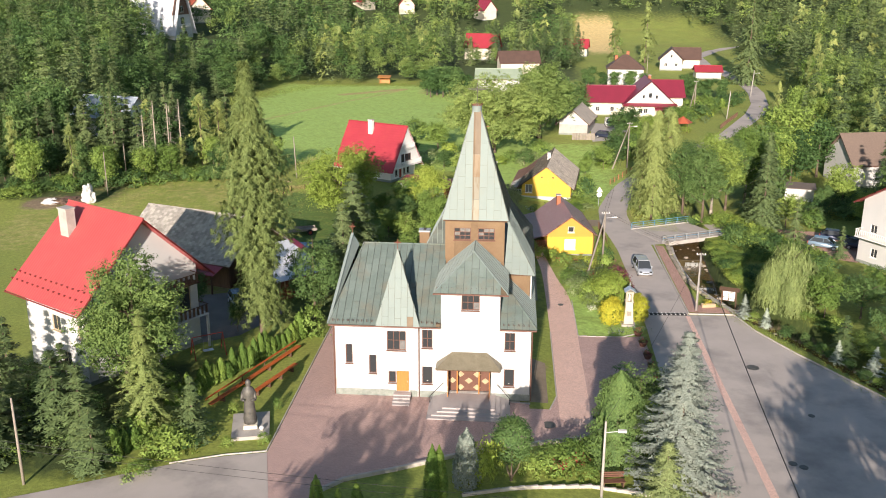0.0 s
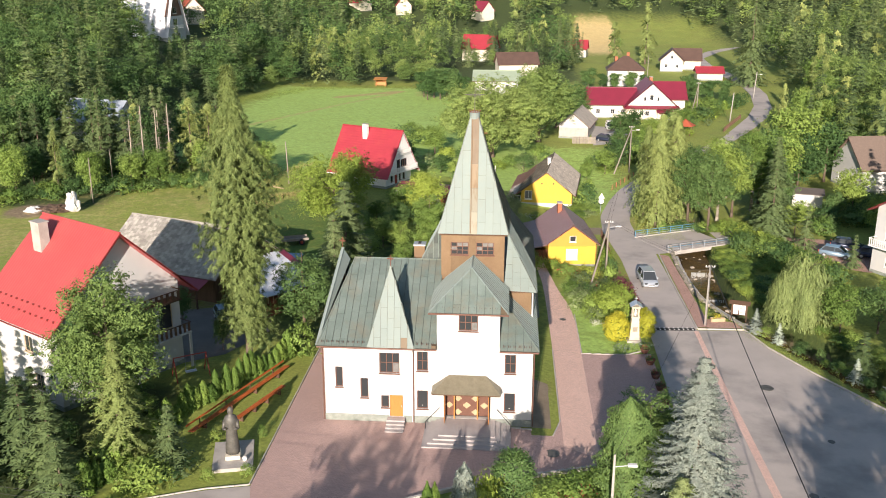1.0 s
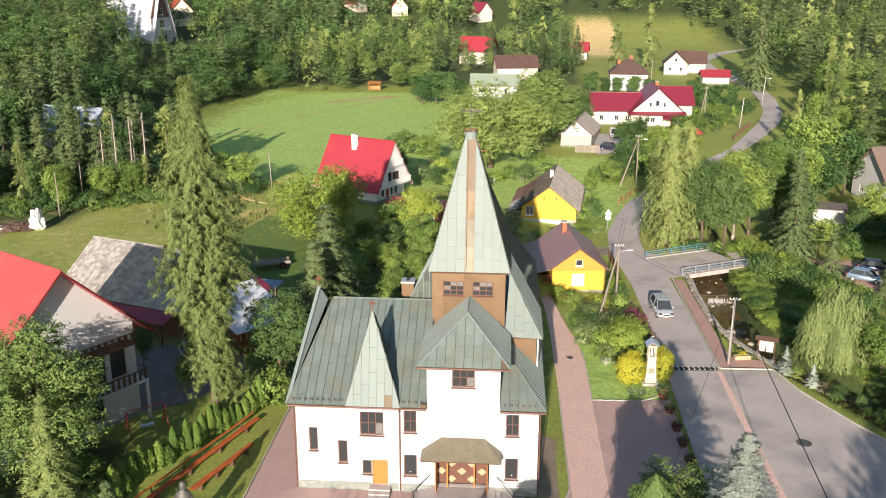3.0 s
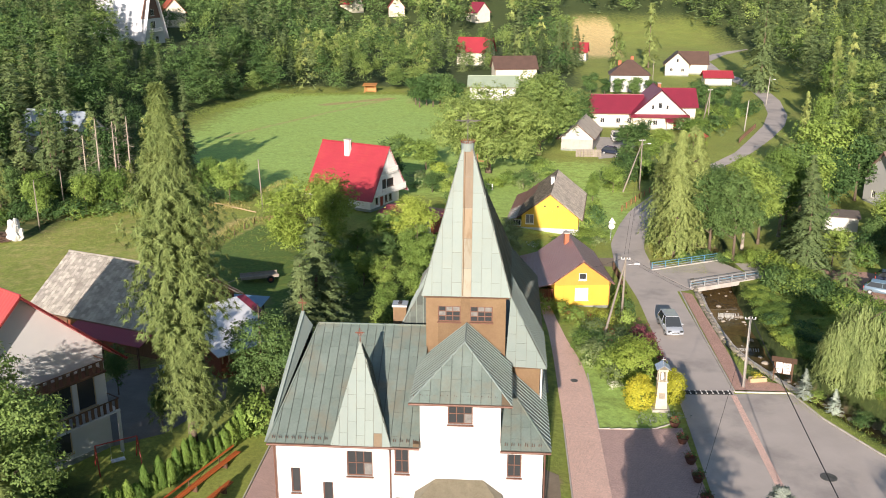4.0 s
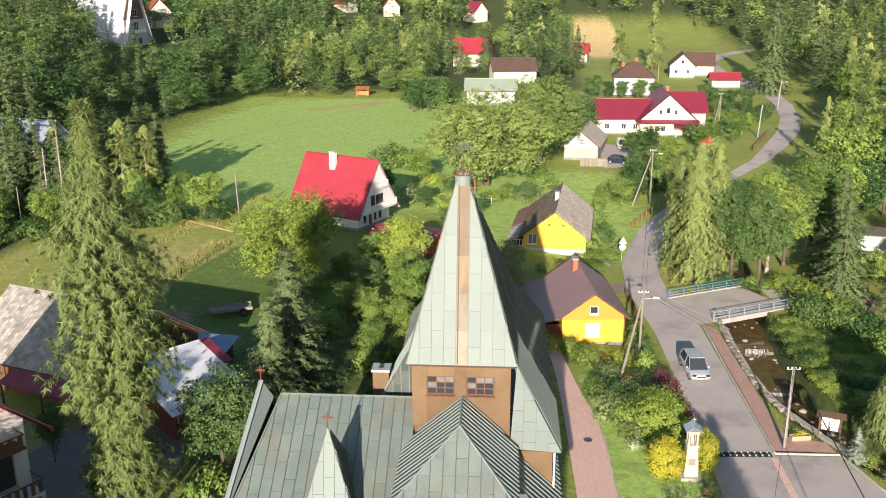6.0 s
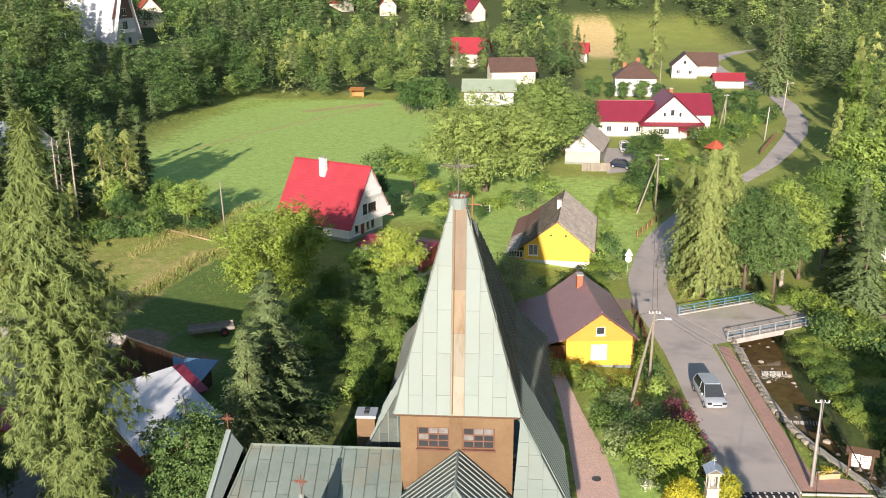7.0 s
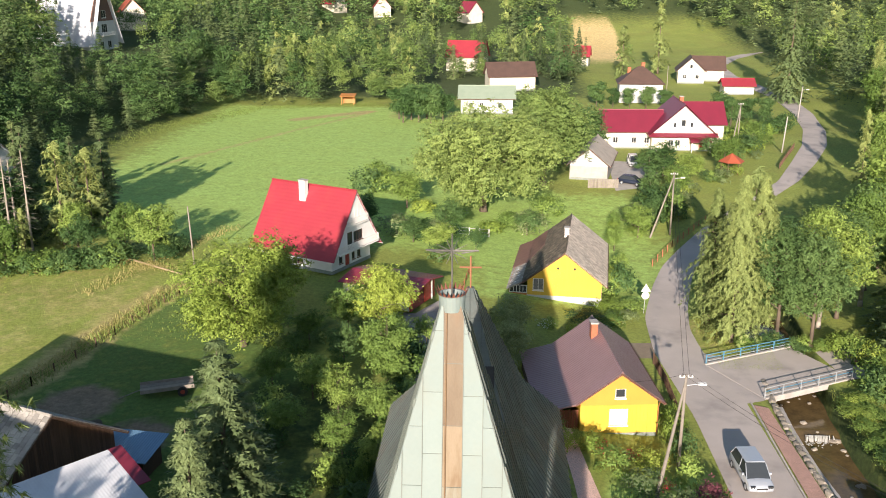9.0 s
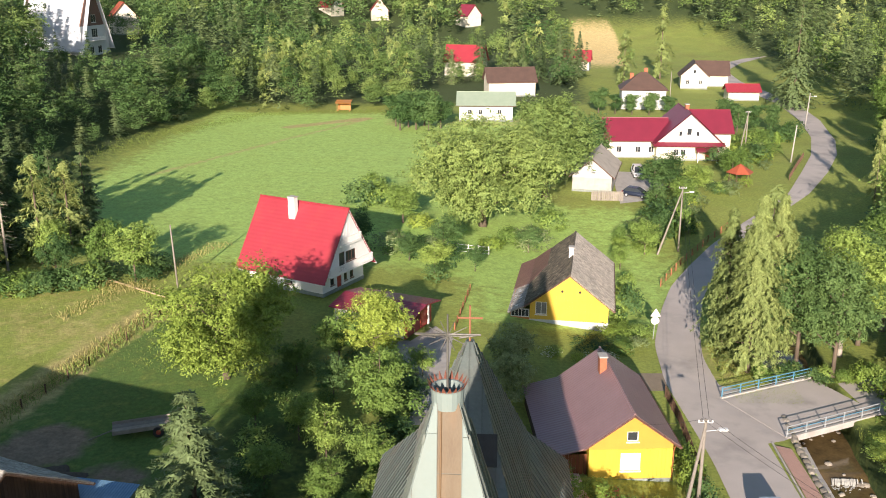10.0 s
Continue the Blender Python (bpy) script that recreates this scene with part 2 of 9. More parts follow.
DIRT = surface("bare_earth", (0.27, 0.22, 0.16), (0.20, 0.16, 0.115), scale=0.5, fine=8, rough=0.95, bump=0.4, stain=(0.33, 0.28, 0.21), stain_amount=0.4)
WATER = surface("stream_water", (0.075, 0.055, 0.028), (0.15, 0.105, 0.045), scale=0.9, fine=5, rough=0.06, bump=0.25, spec=0.5)
FOAM = surface("white_water", (0.42, 0.43, 0.41), (0.26, 0.26, 0.24), scale=2, fine=9, rough=0.5, bump=0.4)

GREEN_A = leaf_material("broad_leaves", (0.140, 0.230, 0.053), (0.215, 0.320, 0.074))
GREEN_B = leaf_material("dark_broad_leaves", (0.060, 0.125, 0.043), (0.115, 0.198, 0.060))
GREEN_L = leaf_material("larch_needles", (0.195, 0.260, 0.085), (0.285, 0.345, 0.115))
GREEN_S = leaf_material("spruce_needles", (0.088, 0.140, 0.060), (0.155, 0.215, 0.085))
GREEN_Y = leaf_material("yellow_green_leaves", (0.205, 0.300, 0.055), (0.295, 0.385, 0.075))
GREEN_M = leaf_material("woodland_leaves", (0.125, 0.205, 0.062), (0.215, 0.305, 0.086))
GREEN_F = leaf_material("grey_green_needles", (0.115, 0.170, 0.068), (0.225, 0.290, 0.125))
GREEN_BLUE = leaf_material("blue_spruce_needles", (0.285, 0.350, 0.305), (0.420, 0.480, 0.410))
GREEN_T = leaf_material("thuja_leaves", (0.115, 0.205, 0.043), (0.185, 0.290, 0.060))
GREEN_GOLD = leaf_material("golden_thuja_leaves", (0.400, 0.410, 0.040), (0.560, 0.530, 0.062))
GREEN_W = leaf_material("willow_leaves", (0.130, 0.190, 0.070), (0.195, 0.262, 0.094))
PURPLE = leaf_material("purple_barberry_leaves", (0.160, 0.051, 0.065), (0.232, 0.080, 0.087))
GRASSLEAF = leaf_material("grass_tufts", (0.203, 0.290, 0.051), (0.319, 0.362, 0.087))
DRYGRASS = leaf_material("dry_grass_tufts", (0.493, 0.406, 0.174), (0.377, 0.362, 0.131))


def brick_paving(name, c1, c2, mortar, w=0.22, h=0.11, angle=0.0, tintc=(0.3, 0.2, 0.18)):
    m = surface(name, c1, c2, scale=0.35, fine=5, rough=0.85, bump=0.1)
    t = m.node_tree
    n, l = t.nodes, t.links
    bsdf = n["Principled BSDF"]
    tc, mp = n.new("ShaderNodeTexCoord"), n.new("ShaderNodeMapping")
    mp.inputs["Rotation"].default_value[2] = angle
    l.new(tc.outputs["Object"], mp.inputs[0])
    br = n.new("ShaderNodeTexBrick")
    br.inputs["Scale"].default_value = 1.0
    br.inputs["Brick Width"].default_value, br.inputs["Row Height"].default_value = w, h
    br.inputs["Mortar Size"].default_value = 0.008
    br.inputs["Color1"].default_value, br.inputs["Color2"].default_value = (0.92, 0.92, 0.92, 1), (1.12, 1.08, 1.06, 1)
    br.inputs["Mortar"].default_value = (*mortar, 1)
    l.new(mp.outputs[0], br.inputs["Vector"])
    col = bsdf.inputs["Base Color"].links[0].from_socket
    mx = n.new("ShaderNodeMix")
    mx.data_type, mx.blend_type = "RGBA", "MULTIPLY"
    mx.inputs[0].default_value = 1.0
    l.new(col, mx.inputs[6])
    l.new(br.outputs["Color"], mx.inputs[7])
    l.new(mx.outputs[2], bsdf.inputs["Base Color"])
    return m


PURPLEPAVE = brick_paving("purple_brown_pavers", (0.46, 0.335, 0.305), (0.53, 0.38, 0.345), (0.55, 0.5, 0.5))
PINKPAVE = brick_paving("pink_pavers", (0.69, 0.49, 0.42), (0.75, 0.54, 0.465), (0.6, 0.55, 0.5))
REDPAVE = brick_paving("red_pavers", (0.44, 0.285, 0.235), (0.50, 0.325, 0.27), (0.6, 0.55, 0.5))


def ground_material():
    """Grass of several kinds, forest floor, bare earth and painted-in shade, laid out by the ground's own cover values.
    """
    m = surface("grassland", (0.215, 0.275, 0.055), (0.288, 0.340, 0.072), scale=0.12, fine=3.5, rough=0.95, bump=0.5, stain=(0.22, 0.22, 0.06), stain_scale=0.09, stain_amount=0.45)
    t = m.node_tree
    n, l = t.nodes, t.links
    bsdf = n["Principled BSDF"]
    col = bsdf.inputs["Base Color"].links[0].from_socket
    tc = n.new("ShaderNodeTexCoord")
    ns = n.new("ShaderNodeTexNoise")
    ns.inputs["Scale"].default_value, ns.inputs["Detail"].default_value = 0.8, 8
    l.new(tc.outputs["Object"], ns.inputs["Vector"])
    for name, c in (("mown", (0.345, 0.51, 0.125)), ("meadow_shade", (0.095, 0.165, 0.034)), ("dark", (0.055, 0.085, 0.022)), ("earth", (0.24, 0.185, 0.125)), ("dry", (0.42, 0.36, 0.15)), ("straw", (0.72, 0.56, 0.25))):
        at = n.new("ShaderNodeAttribute")
        at.attribute_name = name
        s = n.new("ShaderNodeMath")
        s.operation = "MULTIPLY_ADD"
        l.new(ns.outputs[0], s.inputs[0])
        s.inputs[1].default_value = 1.1
        s.inputs[2].default_value = -0.55
        a = n.new("ShaderNodeMath")
        l.new(s.outputs[0], a.inputs[0])
        l.new(at.outputs["Fac"], a.inputs[1])
        r = n.new("ShaderNodeMapRange")
        r.inputs["From Min"].default_value, r.inputs["From Max"].default_value = 0.25, 0.8
        l.new(a.outputs[0], r.inputs["Value"])
        mx = n.new("ShaderNodeMix")
        mx.data_type = "RGBA"
        l.new(r.outputs[0], mx.inputs[0])
        l.new(col, mx.inputs[6])
        dk = n.new("ShaderNodeMix")
        dk.data_type = "RGBA"
        l.new(ns.outputs[0], dk.inputs[0])
        dk.inputs[6].default_value, dk.inputs[7].default_value = (*[v * 0.68 for v in c], 1), (*[v * 1.32 for v in c], 1)
        l.new(dk.outputs[2], mx.inputs[7])
        col = mx.outputs[2]
    # faded and trodden patches over all
    big = n.new("ShaderNodeTexNoise")
    big.inputs["Scale"].default_value, big.inputs["Detail"].default_value, big.inputs["Roughness"].default_value = 0.16, 10, 0.68
    l.new(tc.outputs["Object"], big.inputs["Vector"])
    rm = n.new("ShaderNodeMapRange")
    rm.inputs["From Min"].default_value, rm.inputs["From Max"].default_value = 0.42, 0.68
    rm.inputs["To Max"].default_value = 0.5
    l.new(big.outputs[0], rm.inputs["Value"])
    fade = n.new("ShaderNodeMix")
    fade.data_type, fade.blend_type = "RGBA", "MULTIPLY"
    l.new(rm.outputs[0], fade.inputs[0])
    l.new(col, fade.inputs[6])
    fade.inputs[7].default_value = (0.94, 0.86, 0.78, 1)
    # blades and tussocks
    grain = n.new("ShaderNodeTexNoise")
    grain.inputs["Scale"].default_value, grain.inputs["Detail"].default_value, grain.inputs["Roughness"].default_value = 2.6, 8, 0.75
    l.new(tc.outputs["Object"], grain.inputs["Vector"])
    gr = n.new("ShaderNodeMapRange")
    gr.inputs["From Min"].default_value, gr.inputs["From Max"].default_value = 0.32, 0.68
    gr.inputs["To Min"].default_value, gr.inputs["To Max"].default_value = 0.66, 1.28
    l.new(grain.outputs[0], gr.inputs["Value"])
    hv = n.new("ShaderNodeHueSaturation")
    l.new(gr.outputs[0], hv.inputs["Value"])
    l.new(fade.outputs[2], hv.inputs["Color"])
    l.new(hv.outputs[0], bsdf.inputs["Base Color"])
    gb = n.new("ShaderNodeBump")
    gb.inputs["Strength"].default_value, gb.inputs["Distance"].default_value = 0.6, 0.1
    l.new(grain.outputs[0], gb.inputs["Height"])
    l.new(bsdf.inputs["Normal"].links[0].from_socket, gb.inputs["Normal"])
    l.new(gb.outputs[0], bsdf.inputs["Normal"])
    return m


GRASS = ground_material()

# ---- building helpers ----
def mesh_of(bm, name, mats, smooth=False):
    me = bpy.data.meshes.new(name)
    bm.normal_update()
    bm.to_mesh(me)
    bm.free()
    for m in (mats if isinstance(mats, (list, tuple)) else [mats]):
        me.materials.append(m)
    if smooth:
        me.polygons.foreach_set("use_smooth", [True] * len(me.polygons))
    return me


def thing(name, label, category, group="", at=(0, 0, 0), yaw=0.0, kind=""):
    ob = new(name)
    ob.empty_display_size = 0.3
    ob.matrix_basis = pose(*at, 0, 0, yaw)
    return tagged(ob, label, category, group, kind)


def part(name, bm, material, parent, label="", smooth=False):
    ob = new(name, mesh_of(bm, name, material, smooth))
    ob.parent = parent
    return tagged(ob, label)


def solo(name, bm, material, label, category, group="", kind="", smooth=False):
    return tagged(new(name, mesh_of(bm, name, material, smooth)), label, category, group, kind)


def box(bm, x0, x1, y0, y1, z0, z1, m=None):
    v = [bm.verts.new((x, y, z)) for z in (z0, z1) for x, y in ((x0, y0), (x1, y0), (x1, y1), (x0, y1))]
    if m is not None:
        for w in v:
            w.co = m @ w.co
    for f in ((3, 2, 1, 0), (4, 5, 6, 7), (0, 1, 5, 4), (1, 2, 6, 5), (2, 3, 7, 6), (3, 0, 4, 7)):
        bm.faces.new([v[i] for i in f])
    return v


def bx(*a):
    bm = bmesh.new()
    box(bm, *a)
    return bm


def prism(bm, pts, off):
    """A closed solid from a planar polygon and the same polygon moved by off."""
    off = Vector(off)
    a = [bm.verts.new(p) for p in pts]
    b = [bm.verts.new(Vector(p) + off) for p in pts]
    n = len(pts)
    bm.faces.new(a[::-1])
    bm.faces.new(b)
    for i in range(n):
        bm.faces.new((a[i], a[(i + 1) % n], b[(i + 1) % n], b[i]))


def slab(bm, pts, thick):
    """A plate under the face pts (which turns its front up or outwards)."""
    pts = [Vector(p) for p in pts]
    n = (pts[1] - pts[0]).cross(pts[2] - pts[0]).normalized()
    prism(bm, [p - n * thick for p in pts], n * thick)


def rod(bm, a, b, r0, r1=None, seg=8):
    """A tapered round bar from a to b."""
    a, b = Vector(a), Vector(b)
    r1 = r0 if r1 is None else r1
    z = (b - a).normalized()
    x = z.orthogonal().normalized()
    y = z.cross(x)
    lo, hi = [], []
    for i in range(seg):
        d = x * math.cos(2 * math.pi * i / seg) + y * math.sin(2 * math.pi * i / seg)
        lo.append(bm.verts.new(a + d * r0))
        hi.append(bm.verts.new(b + d * r1))
    for i in range(seg):
        bm.faces.new((lo[i], lo[(i + 1) % seg], hi[(i + 1) % seg], hi[i]))
    bm.faces.new(lo[::-1])
    bm.faces.new(hi)


def lathe(bm, profile, centre=(0, 0), seg=16):
    """A turned solid from (radius, height) rows."""
    rings = []
    for r, z in profile:
        rings.append([bm.verts.new((centre[0] + r * math.cos(2 * math.pi * i / seg), centre[1] + r * math.sin(2 * math.pi * i / seg), z)) for i in range(seg)])
    for a, b in zip(rings, rings[1:]):
        for i in range(seg):
            bm.faces.new((a[i], a[(i + 1) % seg], b[(i + 1) % seg], b[i]))
    bm.faces.new(rings[0][::-1])
    bm.faces.new(rings[-1])


def clip(poly, axis, limit, keep_less):
    """Cut a 2D convex polygon at axis = limit."""
    out = []
    for i, p in enumerate(poly):
        q = poly[(i + 1) % len(poly)]
        pin = p[axis] <= limit + 1e-9 if keep_less else p[axis] >= limit - 1e-9
        qin = q[axis] <= limit + 1e-9 if keep_less else q[axis] >= limit - 1e-9
        if pin:
            out.append(p)
        if pin != qin:
            k = (limit - p[axis]) / (q[axis] - p[axis])
            out.append((p[0] + k * (q[0] - p[0]), p[1] + k * (q[1] - p[1])))
    return out


def cell(poly, u0, u1, v0, v1):
    for axis, lim, less in ((0, u0, False), (0, u1, True), (1, v0, False), (1, v1, True)):
        poly = clip(poly, axis, lim, less)
        if len(poly) < 3:
            return []
    clean = []
    for p in poly:
        if not clean or math.dist(p, clean[-1]) > 1e-4:
            clean.append(p)
    if len(clean) > 2 and math.dist(clean[0], clean[-1]) < 1e-4:
        clean.pop()
    area = abs(sum(clean[i - 1][0] * clean[i][1] - clean[i][0] * clean[i - 1][1] for i in range(len(clean)))) / 2 if len(clean) > 2 else 0
    return clean if area > 1e-4 else []


def face_frame(pts):
    """Origin, along, up the slope and normal of a planar face."""
    pts = [Vector(p) for p in pts]
    n = (pts[1] - pts[0]).cross(pts[2] - pts[0]).normalized()
    u = Vector((0, 0, 1)).cross(n)
    u = u.normalized() if u.length > 1e-4 else Vector((1, 0, 0))
    v = n.cross(u)
    return pts[0], u, v, n, [((p - pts[0]).dot(u), (p - pts[0]).dot(v)) for p in pts]


def cover_face(pts, width, length, material, parent, name="roof_sheet", gap=0.012, thick=0.02, lift=0.0, seams=None, seam_material=None, special=None, joined=None, ragged=0.004, seam_name="seam"):
    """Lay sheets or boards on a face, strip by strip, each a piece of its own (or all into the bmesh joined); optional raised seams between the strips."""
    o, u, v, n, poly = face_frame(pts)
    us, vs = [p[0] for p in poly], [p[1] for p in poly]
    count = max(1, round((max(us) - min(us)) / width))
    w = (max(us) - min(us)) / count
    rnd = random.Random(round(sum(us) * 100 + sum(vs)))
    for i in range(count):
        u0 = min(us) + i * w
        v0 = min(vs) - length * (0.5 * (i % 2) + 0.08 * rnd.random())
        while v0 < max(vs):
            v1 = v0 + length * (0.97 + 0.06 * rnd.random())
            c = cell(poly, u0 + gap / 2, u0 + w - gap / 2, v0 + gap / 2, v1 - gap / 2)
            if c:
                h = lift + rnd.random() * ragged
                p3 = [o + u * a + v * b + n * h for a, b in c]
                bm = joined if joined is not None else bmesh.new()
                prism(bm, p3, n * thick)
                if joined is None:
                    mat = material
                    if special:
                        mat = special(i, count, (v0 + v1) / 2 - min(vs), rnd) or material
                    part(name, bm, mat, parent)
            v0 = v1
    if seams:
        for i in range(count + 1):
            c = cell(poly, min(us) + i * w - seams / 2, min(us) + i * w + seams / 2, min(vs) - 1, max(vs) + 1)
            if c:
                bm = bmesh.new()
                prism(bm, [o + u * a + v * b + n * lift for a, b in c], n * (thick + 0.05))
                part(seam_name, bm, seam_material, parent)


def wall_bm(outline, openings, thick):
    """A wall in the local xz plane (front at y = 0, body behind it) with rectangular openings (x0, x1, z0, z1)."""
    bm = bmesh.new()
    us = sorted({p[0] for p in outline} | {o[i] for o in openings for i in (0, 1)})
    vs = sorted({p[1] for p in outline} | {o[i] for o in openings for i in (2, 3)})
    for u0, u1 in zip(us, us[1:]):
        run = None
        for v0, v1 in zip(vs, vs[1:]):
            mid = ((u0 + u1) / 2, (v0 + v1) / 2)
            hole = any(o[0] < mid[0] < o[1] and o[2] < mid[1] < o[3] for o in openings)
            if not hole:
                run = (run[0], v1) if run else (v0, v1)
            if run and (hole or v1 == vs[-1]):
                c = cell(outline, u0, u1, *run)
                if c:
                    prism(bm, [(a, thick, b) for a, b in c], (0, -thick, 0))
                run = None
    bmesh.ops.remove_doubles(bm, verts=bm.verts, dist=1e-4)
    return bm


def place(bm, m):
    bmesh.ops.transform(bm, matrix=m, verts=bm.verts)
    return bm


def window(parent, m, w, h, nx=2, ny=2, frame_mat=None, name="window", sill=True, depth=0.1, bar=0.05, pane_mat=None, rim=0.07, label=""):
    """A window with frame, bars, panes and sill; m puts its lower left corner and turns it (front towards local -y)."""
    frame_mat = frame_mat or WHITEPAINT
    bm = bmesh.new()
    for a in ((0, rim, 0, h), (w - rim, w, 0, h), (rim, w - rim, 0, rim), (rim, w - rim, h - rim, h)):
        box(bm, a[0], a[1], depth - 0.03, depth + 0.05, a[2], a[3])
    for i in range(1, nx):
        c = rim + (w - 2 * rim) * i / nx
        box(bm, c - bar / 2, c + bar / 2, depth - 0.02, depth + 0.04, rim, h - rim)
    for j in range(1, ny):
        c = rim + (h - 2 * rim) * j / ny
        box(bm, rim, w - rim, depth - 0.017, depth + 0.037, c - bar / 2, c + bar / 2)
    win = part(name, place(bm, m), frame_mat, parent, label)
    for i in range(nx):
        for j in range(ny):
            x0, x1 = rim + (w - 2 * rim) * i / nx, rim + (w - 2 * rim) * (i + 1) / nx
            z0, z1 = rim + (h - 2 * rim) * j / ny, rim + (h - 2 * rim) * (j + 1) / ny
            pm = pane_mat[(i * 2 + j * 3) % len(pane_mat)] if isinstance(pane_mat, list) else pane_mat or GLASS
            part("pane", place(bx(x0, x1, depth + 0.005, depth + 0.013, z0, z1), m), pm, win)
    if sill:
        part("sill", place(bx(-0.06, w + 0.06, -0.08, depth - 0.03, -0.09, -0.005), m), frame_mat, win)
    return win


# ---- the lie of the land ----
def smooth(a, b, x):
    u = np.clip((np.asarray(x, float) - a) / (b - a), 0, 1)
    return u * u * (3 - 2 * u)


STREAM = [(34.5, 78), (33.6, 70), (32.6, 62), (31.9, 55), (31.5, 48), (31.5, 42), (31.8, 37), (33, 32.5), (35, 28), (37.6, 23), (40.2, 17), (43.2, 10), (47, 2), (52, -8), (58, -24)]


def along(line, x, y):
    """Distance from points to a polyline."""
    x, y = np.asarray(x, float), np.asarray(y, float)
    best = np.full(np.broadcast(x, y).shape, 1e9)
    for (ax, ay), (bx_, by) in zip(line, line[1:]):
        dx, dy = bx_ - ax, by - ay
        k = np.clip(((x - ax) * dx + (y - ay) * dy) / (dx * dx + dy * dy), 0, 1)
        best = np.minimum(best, np.hypot(x - ax - k * dx, y - ay - k * dy))
    return best


def lie(x, y):
    """Height of the ground without the stream's bed."""
    x, y = np.asarray(x, float), np.asarray(y, float)
    z = -1.2 * smooth(4, 20, x) * (1 - smooth(85, 135, y))
    z = z + 1.4 * smooth(35, 95, y) * (1 - smooth(-15, 12, x))
    z = z + 1.4 * smooth(100, 165, y) * smooth(-15, 12, x)
    z = z + 2.5 * smooth(180, 300, y)
    z = z + 14 * smooth(-55, -120, x) * smooth(60, 200, y)
    z = z + 45 * smooth(330, 640, y)
    z = z + 10 * smooth(80, 170, x) * smooth(40, 160, y)
    z = z + 60 * smooth(500, 1400, np.hypot(x, y - 100)) * smooth(-200, 400, y)
    return z


def bed(x, y):
    return 2.9 * (1 - smooth(2.3, 2.9, along(STREAM, x, y))) * smooth(-26, -10, y)


def height(x, y):
    return float(lie(x, y))


def steps_of(a, b, fine0, fine1, step, grow=1.25):
    mid = list(np.arange(fine0, fine1 + 1e-6, step))
    lo, hi, s = [], [], step
    p = fine0
    while p > a:
        s *= grow
        p -= s
        lo.append(p)
    s, p = step, fine1
    while p < b:
        s *= grow
        p += s
        hi.append(p)
    return np.array(lo[::-1] + mid + hi)


def make_ground():
    xs = steps_of(-1500, 1500, -78, 100, 1.0)
    ys = steps_of(-600, 1800, -26, 225, 1.0)
    xs = np.sort(np.unique(np.concatenate([xs, np.arange(27.5, 44, 1.0)])))
    X, Y = np.meshgrid(xs, ys)
    X, Y = X.ravel(), Y.ravel()
    Z = lie(X, Y) - bed(X, Y)
    rough = np.array([noise.noise((x * 0.12, y * 0.12, 0)) for x, y in zip(X, Y)])
    nx, ny = len(xs), len(ys)
    i = np.arange(nx * ny).reshape(ny, nx)
    q = np.stack([i[:-1, :-1], i[:-1, 1:], i[1:, 1:], i[1:, :-1]], -1).reshape(-1, 4)
    me = bpy.data.meshes.new("ground")
    me.vertices.add(len(X))
    me.vertices.foreach_set("co", np.stack([X, Y, Z], -1).ravel())
    me.loops.add(q.size)
    me.loops.foreach_set("vertex_index", q.ravel())
    me.polygons.add(len(q))
    me.polygons.foreach_set("loop_start", np.arange(0, q.size, 4))
    me.polygons.foreach_set("use_smooth", np.ones(len(q), bool))
    me.update()
    inside = lambda x0, x1, y0, y1, s=4.0: smooth(x0 - s, x0, X) * (1 - smooth(x1, x1 + s, X)) * smooth(y0 - s, y0, Y) * (1 - smooth(y1, y1 + s, Y))
    spot = lambda x, y, r: 1 - smooth(r * 0.5, r, np.hypot(X - x, Y - y))
